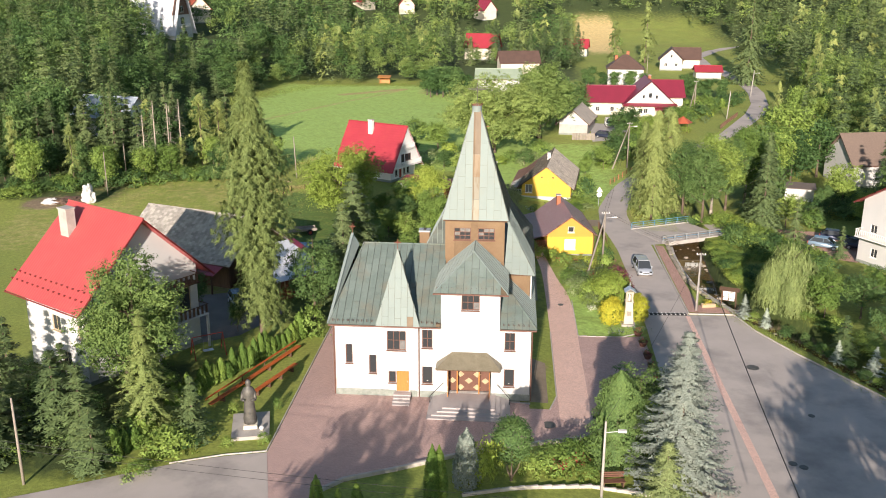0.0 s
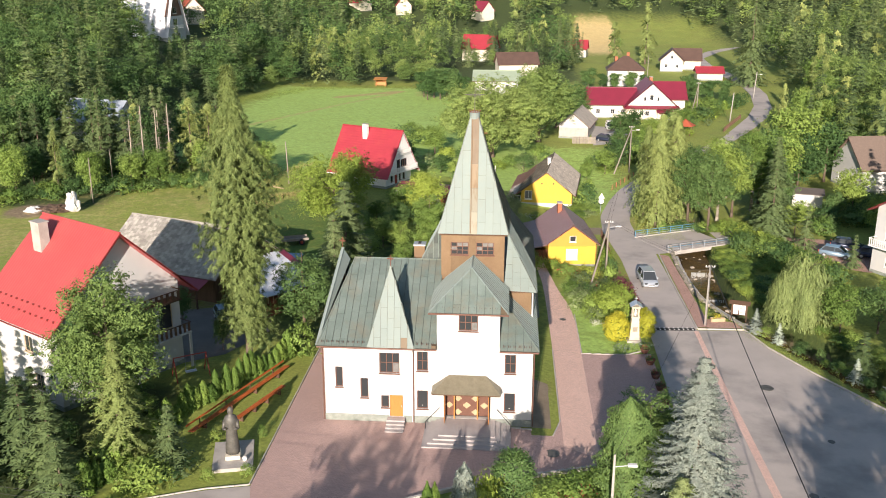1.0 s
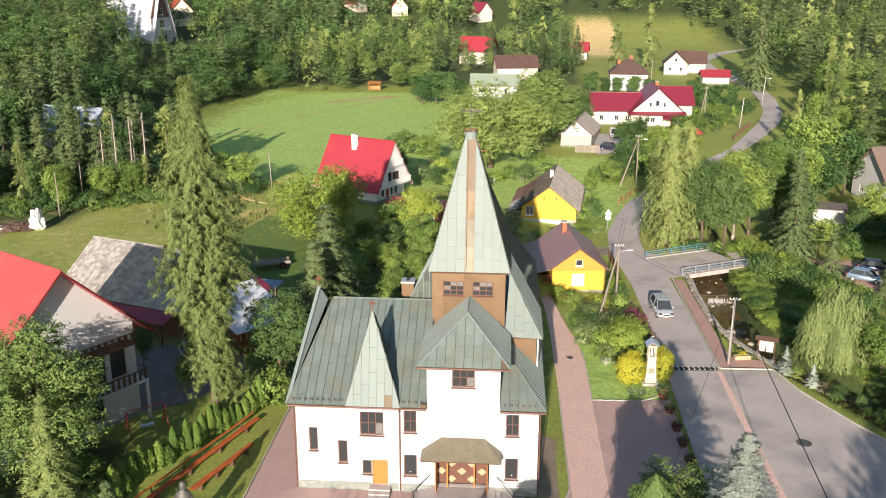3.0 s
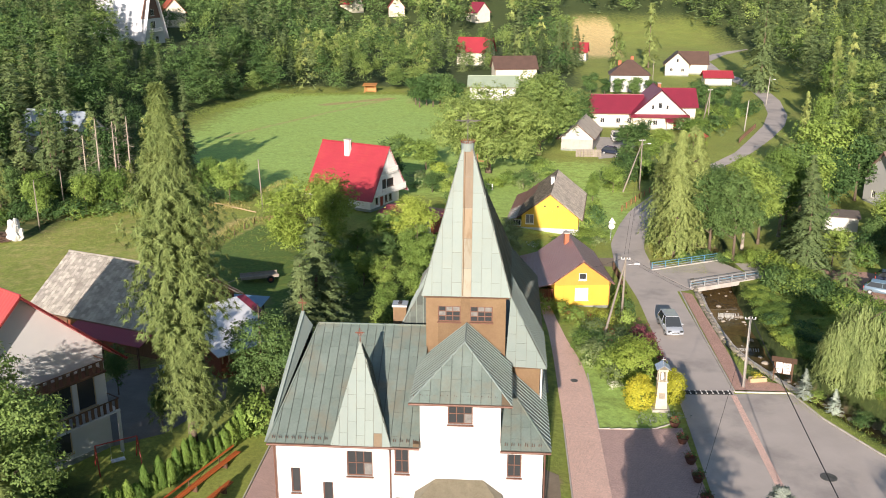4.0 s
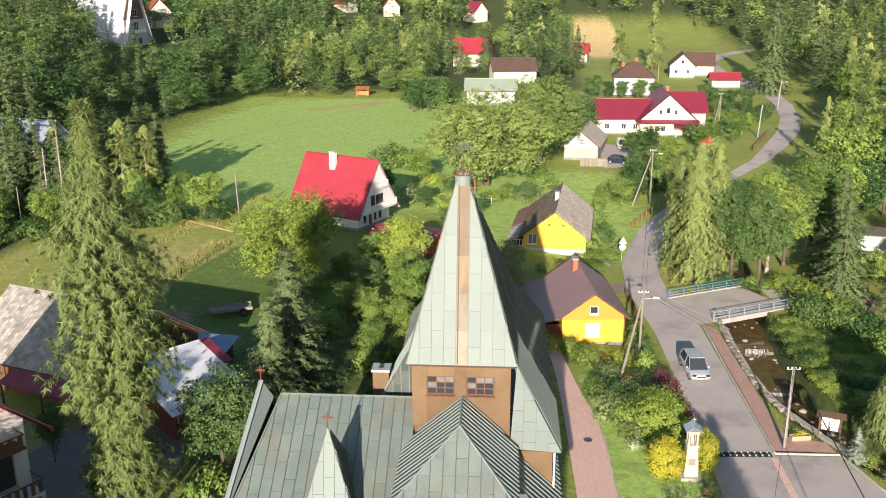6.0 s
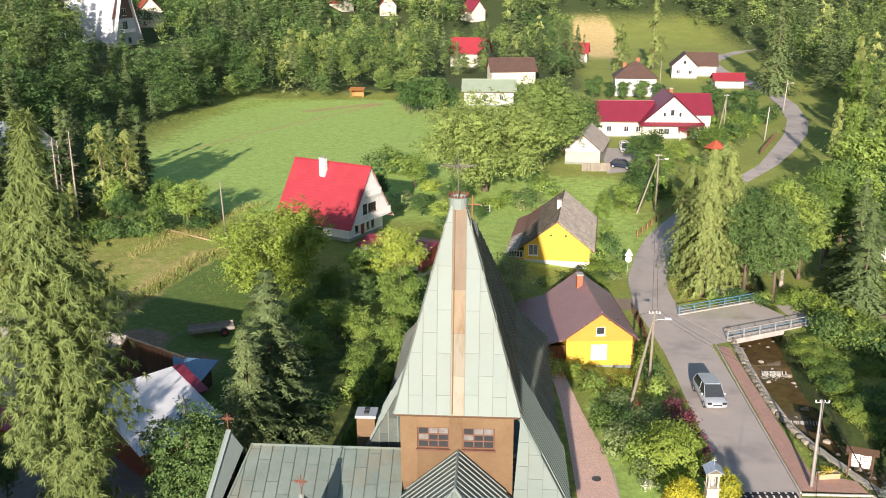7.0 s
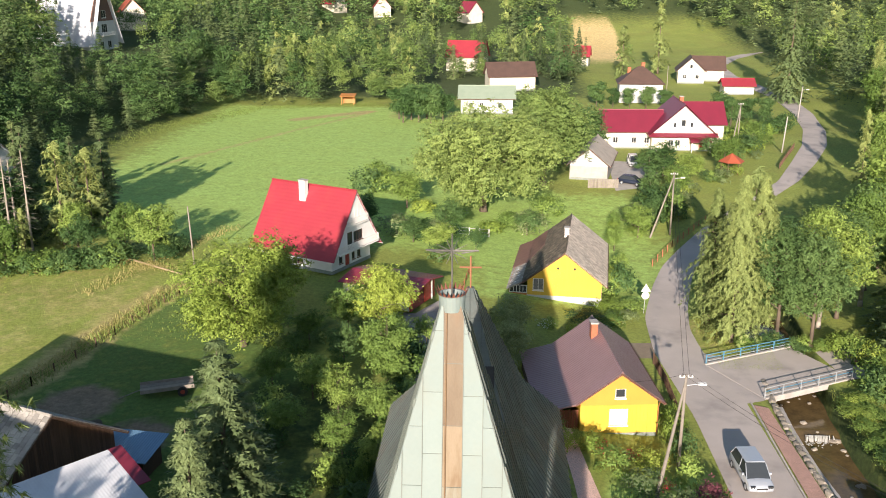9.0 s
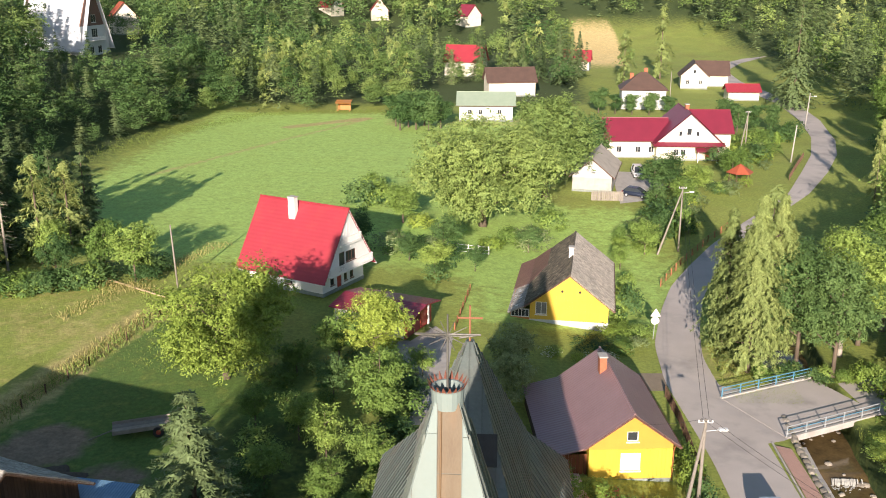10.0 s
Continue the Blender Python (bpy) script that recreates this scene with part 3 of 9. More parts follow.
    covers = {
        "mown": 0.9 * inside(-58, 6, 96, 205, 12) + 0.7 * inside(5, 24, 78, 120, 8) + 0.8 * inside(14, 20, 18, 40, 2),
        "dry": 0.5 * inside(-66, -36, 40, 90, 6) * (0.65 + 0.35 * rough) + 0.55 * (1 - smooth(0.5, 1.6, along([(-56, 138), (-51, 150), (-40, 176), (-26, 204)], X, Y) + 0.5 * rough)) + 0.8 * (1 - smooth(1.0, 3.0, along([(-43, 191), (-28, 203)], X, Y))) + 0.45 * inside(26, 33, 60, 72, 3) + 0.45 * inside(-20, 10, 196, 204, 4) + 0.5 * (1 - smooth(1.5, 3, along([(-36.5, 50), (-34, 60.7), (-31.4, 72.6), (-26, 76)], X, Y))),
        "straw": 1.0 * smooth(30, 36, X - (Y - 318) * 0.06) * (1 - smooth(50, 54, X - (Y - 318) * 0.06)) * smooth(306, 318, Y) * (1 - smooth(420, 428, Y)),
        # dark green right of the fence: the meadow's shade put into the ground colour
        "meadow_shade": 0.8 * smooth(1, -1, Y - np.interp(X, [-44, -36, -29, -14], [38, 52, 72, 66])) * inside(-44, -12, 34, 80, 1.5),
        # forest floor, plus garden and wood's-edge shade painted as dark ground
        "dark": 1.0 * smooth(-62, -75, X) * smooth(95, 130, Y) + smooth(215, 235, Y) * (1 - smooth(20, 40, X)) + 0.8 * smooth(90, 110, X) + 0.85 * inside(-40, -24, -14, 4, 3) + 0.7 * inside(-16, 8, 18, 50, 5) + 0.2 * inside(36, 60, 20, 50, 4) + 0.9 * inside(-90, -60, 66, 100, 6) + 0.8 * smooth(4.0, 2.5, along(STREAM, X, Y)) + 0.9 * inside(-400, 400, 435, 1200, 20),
        "earth": 1.0 * spot(-30, 47, 4.5) + 0.8 * spot(-23, 42, 4.0) + 0.9 * spot(-67, 62, 5) + 0.8 * spot(9.4, 8, 1.6) + 0.9 * smooth(2.6, 1.8, along(STREAM, X, Y)) + 0.5 * spot(-29, 24, 6),
    }
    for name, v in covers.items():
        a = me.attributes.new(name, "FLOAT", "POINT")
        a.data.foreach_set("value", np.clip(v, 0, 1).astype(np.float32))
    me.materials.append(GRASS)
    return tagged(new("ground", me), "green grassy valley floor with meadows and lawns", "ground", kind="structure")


make_ground()


def drape(name, outline, material, lift, label, category, step=1.0, thick=0.0):
    """A sheet with the given outline laid over the ground."""
    bm = bmesh.new()
    bm.faces.new([bm.verts.new((x, y, 0)) for x, y in outline])
    bmesh.ops.triangulate(bm, faces=bm.faces)
    for axis in (0, 1):
        vals = [p[axis] for p in outline]
        for k in np.arange(math.ceil(min(vals) / step) * step, max(vals), step):
            no = (1, 0, 0) if axis == 0 else (0, 1, 0)
            bmesh.ops.bisect_plane(bm, geom=bm.verts[:] + bm.edges[:] + bm.faces[:], plane_co=(k, k, 0), plane_no=no)
    for v in bm.verts:
        v.co.z = height(v.co.x, v.co.y) + lift
    bmesh.ops.recalc_face_normals(bm, faces=bm.faces)
    if sum(f.normal.z for f in bm.faces) < 0:
        bmesh.ops.reverse_faces(bm, faces=bm.faces)
    if thick:
        r = bmesh.ops.extrude_face_region(bm, geom=bm.faces[:])
        for v in r["geom"]:
            if isinstance(v, bmesh.types.BMVert):
                v.co.z += thick
    return solo(name, bm, material, label, category, kind="structure")


def ribbon(name, left, right, material, lift, label, category, across=4, every=1.0, kind="structure"):
    """A road between two edge lines, laid over the ground."""
    def resample(line, n):
        line = np.array(line, float)
        d = np.r_[0, np.cumsum(np.hypot(*np.diff(line, axis=0).T))]
        k = np.linspace(0, d[-1], n)
        pts = np.stack([np.interp(k, d, line[:, 0]), np.interp(k, d, line[:, 1])], -1)
        for _ in range(3):
            pts[1:-1] = 0.25 * pts[:-2] + 0.5 * pts[1:-1] + 0.25 * pts[2:]
        return pts
    n = int(max(np.sum(np.hypot(*np.diff(np.array(line, float), axis=0).T)) for line in (left, right)) / every) + 2
    a, b = resample(left, n), resample(right, n)
    bm = bmesh.new()
    rows = []
    for p, q in zip(a, b):
        row = []
        for k in range(across + 1):
            x, y = p + (q - p) * k / across
            row.append(bm.verts.new((x, y, height(x, y) + lift)))
        rows.append(row)
    for r, s in zip(rows, rows[1:]):
        for k in range(across):
            bm.faces.new((r[k], r[k + 1], s[k + 1], s[k]))
    bmesh.ops.recalc_face_normals(bm, faces=bm.faces)
    if sum(f.normal.z for f in bm.faces) < 0:
        bmesh.ops.reverse_faces(bm, faces=bm.faces)
    return solo(name, bm, material, label, category, kind=kind)


ROAD_L = [(21.2, -40), (21.2, 5), (21.6, 20), (21.8, 35), (21.6, 50), (20.4, 64), (20.9, 73), (23.3, 83), (25.8, 91), (29.4, 98.5), (34, 107), (39, 114.5), (46, 124), (52.2, 133), (59, 148), (65.5, 163), (72, 183), (76.4, 205), (78.2, 228), (76, 252), (74, 270), (76, 300), (88, 327), (110, 350)]
ROAD_R = [(27, -40), (26.8, 5), (26.9, 25.6), (26.8, 42), (26.6, 55), (25.2, 63.5), (25.1, 70), (26.3, 77), (28.8, 87), (31.8, 95), (36.2, 103.5), (41.8, 114), (48.2, 122.5), (55.6, 133), (63.6, 148), (70.4, 163), (76, 180), (81.2, 205), (83.2, 228), (81, 252), (79, 270), (81, 298), (92, 322), (114, 344)]
ribbon("road", ROAD_L, ROAD_R, ASPHALT, 0.05, "worn grey asphalt village road", "road")
drape("parking_area", [(26.7, -40), (26.6, 25.3), (32.0, 25.6), (33.2, 21), (35.7, 15.4), (38.3, 10.5), (40.4, 6.6), (43.5, -1), (47.5, -12), (53, -40)], ASPHALT, 0.043, "wide asphalt square beside the road", "pavement")
ribbon("paver_stripe", [(26.1, -20), (26.2, 2), (26.3, 14), (26.5, 25)], [(26.75, -20), (26.85, 2), (26.9, 14), (27.0, 25)], PINKPAVE, 0.058, "faded pink paver strip in asphalt", "pavement", across=1)
drape("church_square", [(-12, -24), (-12, 15), (-12.3, 22), (-11.5, 28), (-9.2, 29), (-9.2, 15.6), (-8.5, 15), (-8.5, 0), (8.5, 0), (8.55, -1.0), (10.3, -0.7), (11.0, 2), (11.0, 17.2), (13.9, 17.2), (18.7, 18.2), (21.0, 18.6), (21.0, -3), (17, -4), (13.4, -4.8), (9.3, -6.9), (6, -8.6), (2.5, -10), (-1.5, -12.2), (-5.3, -14), (-7, -16), (-8, -24)], PURPLEPAVE, 0.03, "purple-brown brick-paved church square", "pavement")
ribbon("church_path", [(11, 17.2), (10.9, 25), (10.8, 32), (10.6, 38), (10.0, 44), (8.8, 50)], [(13.9, 17.2), (13.9, 25), (13.6, 30), (12.4, 36), (11.3, 44), (10.4, 50)], PINKPAVE, 0.034, "pink paver path beside the church", "pavement")
# sunlit part of the square, painted as a strip of pinker pavers
drape("lawn_path", [(11.1, -2.2), (13.9, -3.4), (13.9, 17.15), (11.1, 17.15)], PINKPAVE, 0.036, "salmon paver strip painting sunlight on the square by the lawn", "pavement")
ribbon("street", [(-12, -10.6), (-15.2, -11.4), (-19, -13), (-26, -17), (-40, -24)], [(-8, -25), (-14, -23), (-19, -22), (-27, -26), (-42, -34)], ASPHALT, 0.045, "light asphalt side street by the lawn", "road", across=10)
drape("garden_drive", [(-8, 69), (-3.6, 68.5), (-1.4, 72.6), (0.5, 70), (0.4, 52), (-2.2, 52), (-2.6, 62)], CONCRETE, 0.03, "grey concrete drive to the garage", "pavement")
ribbon("field_lane", [(12, 61.5), (16, 61.9), (20.4, 62.2)], [(12, 65), (16, 65.6), (20.6, 66)], DIRT, 0.03, "pale gravel lane between two houses", "pavement", across=2)
drape("farm_yard", [(-26, 9), (-21, 12.5), (-18, 19), (-20, 27), (-29, 24), (-31, 16)], surface("yard_concrete", (0.20, 0.19, 0.175), (0.14, 0.13, 0.12), scale=0.5, fine=9, rough=0.9), 0.03, "grey concrete yard by the farmhouse", "pavement")
drape("house_yard", [(24.2, 126), (29, 128), (33, 138), (32, 146), (25.5, 147), (24.6, 136)], CONCRETE, 0.04, "pale concrete yard before the house", "pavement", step=2)
drape("red_yard", [(45, 51), (53, 47), (58, 50), (57, 58), (52, 62), (46, 63), (44, 57)], REDPAVE, 0.04, "red paver yard by the parked cars", "pavement", step=2)
ribbon("side_lane", [(37, 58.2), (42, 59.5), (46, 58)], [(36.2, 64.6), (42, 66.5), (47, 66)], ASPHALT, 0.05, "asphalt lane past the bridge", "road", across=3)
drape("bridge_mouth", [(25.6, 52.5), (28.0, 53.4), (30, 54.6), (29.9, 61.6), (28.4, 62.3), (25.2, 63.6)], ASPHALT, 0.056, "asphalt junction before the bridge", "road")


def kerb(name, line, w, h, material, label, piece=1.0):
    """Kerbstones one by one along a line."""
    ob = thing(name, label, "kerb", kind="structure")
    bmq = None
    for (ax, ay), (bx_, by) in zip(line, line[1:]):
        d = math.dist((ax, ay), (bx_, by))
        k = max(1, round(d / piece))
        for i in range(k):
            x, y = ax + (bx_ - ax) * (i + 0.5) / k, ay + (by - ay) * (i + 0.5) / k
            if bmq is None:
                bm = bmesh.new()
                box(bm, -piece / 2 + 0.01, piece / 2 - 0.01, -w / 2, w / 2, -0.1, h)
                bmesh.ops.bevel(bm, geom=[e for e in bm.edges if e.verts[0].co.z > 0 and e.verts[1].co.z > 0], offset=0.02, segments=1, affect="EDGES")
                bmq = mesh_of(bm, "kerbstone", material)
            o = new("kerbstone", bmq)
            o.parent = ob
            o.matrix_basis = Matrix.Translation((x, y, height(x, y))) @ Matrix.Rotation(math.atan2(by - ay, bx_ - ax), 4, "Z") @ Matrix.Diagonal((d / k / piece, 1, 1, 1))
    return ob


KERBSTONE = surface("kerb_concrete", (0.50, 0.47, 0.43), (0.40, 0.38, 0.35), fine=15, rough=0.9, rand=0.12)
kerb("kerb_1", [(27.0, 53), (26.9, 42), (27.0, 25.8)], 0.14, 0.15, KERBSTONE, "grey concrete kerb along the road")
kerb("kerb_2", [(27.0, 25.7), (32.0, 25.8), (33.3, 21), (35.8, 15.4), (38.4, 10.5), (40.5, 6.6), (43.6, -1), (47.5, -12)], 0.14, 0.14, KERBSTONE, "grey concrete kerb round the square")
kerb("kerb_3", [(10.3, -0.7), (11.0, 2), (11.0, 17.2)], 0.1, 0.1, KERBSTONE, "concrete lawn edging beside the church")
kerb("kerb_4", [(13.9, 28), (13.95, 17.2), (18.7, 18.2), (20.2, 19.2)], 0.1, 0.1, KERBSTONE, "pale edging round the church lawn")
kerb("kerb_5", [(-12.1, 22), (-12.1, -10.4), (-15.2, -11.2), (-19, -12.8)], 0.1, 0.1, KERBSTONE, "pale edging of the paved path")
kerb("kerb_6", [(-7, -16), (-5.3, -14.1), (-1.5, -12.3), (2.5, -10.1), (6, -8.7), (9.3, -7), (13.4, -4.9)], 0.25, 0.3, KERBSTONE, "low concrete border of the flower bed")
kerb("kerb_7", [(8.6, -0.12), (5.9, -0.12)], 0.2, 0.08, KERBSTONE, "pale gutter kerb at the church foot")
ribbon("brick_sidewalk", [(27.1, 52.5), (27.1, 40), (27.1, 26)], [(28.2, 52), (28.35, 40), (28.6, 26)], REDPAVE, 0.13, "red-brown paver sidewalk by the stream", "pavement", across=2)
drape("brick_corner", [(28.6, 26), (31.8, 26), (31.5, 27.6), (28.6, 28.6)], REDPAVE, 0.13, "red paver corner beside the pole", "pavement")


def pour_stream():
    """Water with small weirs, stone walls and boulders."""
    line = np.array(STREAM, float)
    d = np.r_[0, np.cumsum(np.hypot(*np.diff(line, axis=0).T))]
    k = np.arange(0, d[-1], 0.8)
    pts = np.stack([np.interp(k, d, line[:, 0]), np.interp(k, d, line[:, 1])], -1)
    for _ in range(3):
        pts[1:-1] = 0.25 * pts[:-2] + 0.5 * pts[1:-1] + 0.25 * pts[2:]
    tang = np.gradient(pts, axis=0)
    tang /= np.hypot(*tang.T)[:, None]
    side = np.stack([-tang[:, 1], tang[:, 0]], -1)
    bm = bmesh.new()
    rows = []
    for (x, y), s in zip(pts, side):
        drop = 0.35 * (y < 51.0) + 0.3 * (y < 41.3)
        rows.append([bm.verts.new((x + s[0] * w, y + s[1] * w, height(31, 40) - 1.9 - drop)) for w in (-2.7, -0.9, 0.9, 2.7)])
    for a, b in zip(rows, rows[1:]):
        for i in range(3):
            bm.faces.new((a[i], a[i + 1], b[i + 1], b[i]))
    bmesh.ops.recalc_face_normals(bm, faces=bm.faces)
    if sum(f.normal.z for f in bm.faces) < 0:
        bmesh.ops.reverse_faces(bm, faces=bm.faces)
    solo("stream", bm, WATER, "shallow brown stream over a stony bed", "water", kind="structure", smooth=True)
    rnd = random.Random(4)
    for wy, wide in ((51.0, 1.5), (41.3, 1.2)):
        x = float(np.interp(-wy, -pts[:, 1], pts[:, 0]))
        top = height(31, 40) - 1.9 - (0.35 if wy < 45 else 0.0)
        bm = bmesh.new()
        for i in range(46):
            u, w = x + 0.3 + rnd.gauss(0, wide * 0.5), rnd.uniform(0.025, 0.1)
            reach = rnd.uniform(0.12, 0.5)
            prism(bm, [(u, wy + 0.12, top + 0.03), (u, wy + 0.04, top + 0.06), (u, wy - reach * 0.6, top - 0.12), (u, wy - reach, top - 0.36), (u, wy - reach + 0.1, top - 0.4)], (w, 0, 0))
        for i in range(60):
            u, v, r = x + 0.3 + rnd.gauss(0, wide * 0.5), wy - 0.3 - abs(rnd.gauss(0, 0.35)), rnd.uniform(0.02, 0.07)
            box(bm, u - r, u + r, v - r * 0.6, v + r * 0.6, top - 0.4, top - 0.318)
        bmesh.ops.recalc_face_normals(bm, faces=bm.faces)
        solo("small_waterfall", bm, FOAM, "white water falling over a low weir", "water", kind="structure")
    # boulders
    shapes = []
    for s in range(4):
        bm = bmesh.new()
        bmesh.ops.create_icosphere(bm, subdivisions=2, radius=1)
        for v in bm.verts:
            v.co *= 1 + 0.35 * noise.noise(v.co * 1.3 + Vector((s * 5, 0, 0)))
            v.co.z *= 0.6
        shapes.append(mesh_of(bm, "boulder", STONE))
    for i in range(230):
        j = rnd.randrange(len(pts))
        if not 8 < pts[j][1] < 72:
            continue
        w = rnd.uniform(-2.3, 2.3)
        if abs(w) < 1.2 and rnd.random() < 0.55:
            continue
        r = rnd.uniform(0.1, 0.36)
        o = tagged(new("boulder", shapes[rnd.randrange(4)]), "wet grey-brown boulder lying in the stream", "boulder", "boulders in the stream")
        o.matrix_basis = Matrix.Translation((pts[j][0] + side[j][0] * w, pts[j][1] + side[j][1] * w, -3.1 - 0.35 * (pts[j][1] < 51.0) - 0.3 * (pts[j][1] < 41.3))) @ Matrix.Rotation(rnd.random() * 6, 4, "Z") @ Matrix.Diagonal((r, r * rnd.uniform(0.7, 1.3), r, 1))
    # stone walls of both banks
    wall = thing("stream_wall", "weathered concrete stream wall on the road side", "wall", kind="structure")
    for j in range(0, len(pts) - 2, 2):
        if 29 < pts[j][1] < 54:
            a, b = pts[j] + side[j] * 2.4, pts[j + 2] + side[j + 2] * 2.4
            if a[0] > pts[j][0]:
                a, b = pts[j] - side[j] * 2.4, pts[j + 2] - side[j + 2] * 2.4
            d = (b - a) / np.hypot(*(b - a))
            n2 = np.array([-d[1], d[0]]) * 0.22
            bm = bmesh.new()
            top = -1.28 + rnd.uniform(-0.06, 0.04)
            prism(bm, [(*(a - n2 + d * 0.01), -3.9), (*(b - n2 - d * 0.01), -3.9), (*(b + n2 - d * 0.01), -3.9), (*(a + n2 + d * 0.01), -3.9)], (0, 0, 3.9 + top))
            bmesh.ops.recalc_face_normals(bm, faces=bm.faces)
            part("wall_block", bm, CONCRETE, wall)
    for sgn, y0, y1, top, label in ((1, 33, 58, -1.2, "tall rough stone wall of the far bank"),):
        wall = thing("stream_wall", label, "wall", kind="structure")
        rows_n = 5
        cnt = 0
        for j in range(len(pts) - 1):
            if not y0 < pts[j][1] < y1:
                continue
            for q in range(rows_n):
                r = rnd.uniform(0.8, 1.15)
                hgt = 2.2 / rows_n
                o = new("stone", shapes[rnd.randrange(4)])
                o.parent = wall
                x, y = pts[j] + side[j] * (-sgn) * (2.45 + 0.08 * q + rnd.uniform(-0.06, 0.1)) + tang[j] * rnd.uniform(-0.2, 0.2)
                o.matrix_basis = Matrix.Translation((x, y, top - 2.0 + hgt * (q + 0.5))) @ Matrix.Rotation(math.atan2(tang[j][1], tang[j][0]) + rnd.uniform(-0.2, 0.2), 4, "Z") @ Matrix.Diagonal((0.52 * r, 0.3, 0.36 * r, 1))
                cnt += 1


pour_stream()

# ---- the church ----
def cross(parent, base, h, material, spikes=0, name="cross", r=0.04):
    bm = bmesh.new()
    x, y, z = base
    rod(bm, (x, y, z), (x, y, z + h), r, r, 6)
    rod(bm, (x - 0.3 * h, y, z + 0.68 * h), (x + 0.3 * h, y, z + 0.68 * h), r, r, 6)
    for i in range(spikes):
        a = 2 * math.pi * (i + 0.5) / spikes
        rod(bm, (x, y, z + 0.68 * h), (x + 0.24 * h * math.cos(a), y, z + 0.68 * h + 0.24 * h * math.sin(a)), r * 0.6, r * 0.4, 5)
    return part(name, bm, material, parent)


def roof_face(parent, pts, material, width=0.62, length=1.7, seams=0.035, seam_mat=None, special=None, name="roof_face", sheets=True):
    bm = bmesh.new()
    slab(bm, pts, 0.14)
    f = part(name, bm, SEAM if sheets else material, parent)
    if sheets:
        cover_face(pts, width, length, material, f, lift=0.004, thick=0.022, gap=0.02, seams=seams, seam_material=seam_mat or SEAM, special=special)
    return f


def build_church():
    ch = thing("church", "white village church with green copper roofs and a tall pointed tower", "church")
    EZ = 6.9
    # front wall with its openings
    ops = [(-7.6, -7.0, 3.05, 4.85), (-5.55, -4.9, 2.15, 3.9), (-3.95, -2.3, 4.4, 6.2), (-3.85, -3.2, 1.3, 2.4), (-3.15, -2.05, 0.5, 2.45), (-0.88, 0.02, 4.7, 6.4), (-0.88, 0.02, 1.3, 2.95),
           (6.25, 7.15, 4.7, 6.35), (6.25, 7.15, 1.3, 2.95), (1.35, 5.1, 0.55, 3.05), (2.5, 4.05, 8.3, 9.7)]
    front = part("front_wall", wall_bm([(-8.5, 0), (8.5, 0), (8.5, EZ), (-8.5, EZ)], [o for o in ops if o[3] < 8] , 0.4), WHITE, ch)
    part("dormer_wall", place(wall_bm([(0.75, EZ), (5.8, EZ), (5.8, 10.1), (0.75, 10.1)], [ops[-1]], 0.35), pose(0, 0.0, 0)), WHITE, ch)
    for x0, x1 in ((0.75, 1.1), (5.45, 5.8)):
        part("dormer_cheek", bx(x0, x1, 0.352, 5.5, EZ, 10.1), BROWNSHEET, ch, "brown copper-clad dormer side")
    part("side_wall", bx(-8.5, -8.1, 0.402, 14.6, 0, EZ), WHITE, ch)
    part("side_wall", bx(8.1, 8.5, 0.402, 14.6, 0, EZ), WHITE, ch)
    part("back_wall", bx(-8.5, 8.5, 14.602, 15, 0, EZ), WHITE, ch)
    part("floor_slab", bx(-8.05, 8.05, 0.42, 14.5, 0.3, 0.5), CONCRETE, ch)
    for x0, x1 in ((-8.54, -3.2), (-2.0, -1.3), (-1.1, 1.3), (5.15, 8.54)):
        part("plinth", bx(x0, x1, -0.05, -0.004, 0, 0.62), PLINTH, ch, "grey-green stone plinth")
    part("plinth", bx(8.504, 8.55, 0, 15, 0, 0.55), PLINTH, ch)
    part("plinth", bx(-8.55, -8.504, 0, 15, 0, 0.75), PLINTH, ch)
    for o, nx, ny in zip(ops, (1, 1, 3, 1, 0, 2, 1, 2, 1, 0, 3), (1, 1, 2, 1, 0, 2, 1, 2, 1, 0, 2)):
        if nx:
            window(ch, pose(o[0], 0, o[2]), o[1] - o[0], o[3] - o[2], nx, ny, BROWNWOOD, depth=0.14, pane_mat=[GLASS, CURTAIN, GLASS, GLASS, CURTAIN] if nx * ny > 1 else None, label="brown wooden window")
    # white net curtains and flower vases stand behind some panes
    for x, z in ((-0.45, 1.4), (6.7, 1.4)):
        bm = bmesh.new()
        lathe(bm, [(0.08, z), (0.13, z + 0.15), (0.06, z + 0.3), (0.05, z + 0.32)], (x, 0.26), 10)
        solo("flower_vase", bm, WHITEPAINT, "white vase standing behind the window pane", "vase", "vases in the windows")
    # orange side door and its steps
    d = part("side_door", bx(-3.13, -2.07, 0.1, 0.16, 0.5, 2.43), ORANGEWOOD, ch, "orange varnished wooden door")
    for i in range(5):
        part("board", bx(-3.1 + 0.205 * i, -2.92 + 0.205 * i, 0.085, 0.098, 0.55, 2.4), ORANGEWOOD, d)
    part("handle", bx(-2.2, -2.16, 0.03, 0.084, 1.35, 1.5), STEEL, d)
    st = part("side_steps", bx(-3.35, -1.85, -0.7, -0.06, 0, 0.5), STEPSTONE, ch)
    for i in range(3):
        part("step", bx(-3.35, -1.85, -1.1 - 0.4 * i, -0.702 - 0.4 * i, 0, 0.375 - 0.125 * i), STEPSTONE, st)
    # main steps: three treads on three sides of a landing
    ms = part("main_steps", bx(1.1, 5.6, -2.9, -0.06, 0, 0.55), STEPSTONE, ch, "wide grey slab steps")
    for i, g in enumerate((0.42, 0.84, 1.26)):
        h = 0.55 - 0.137 * (i + 1)
        inner = (0, 0.42, 0.84)[i]
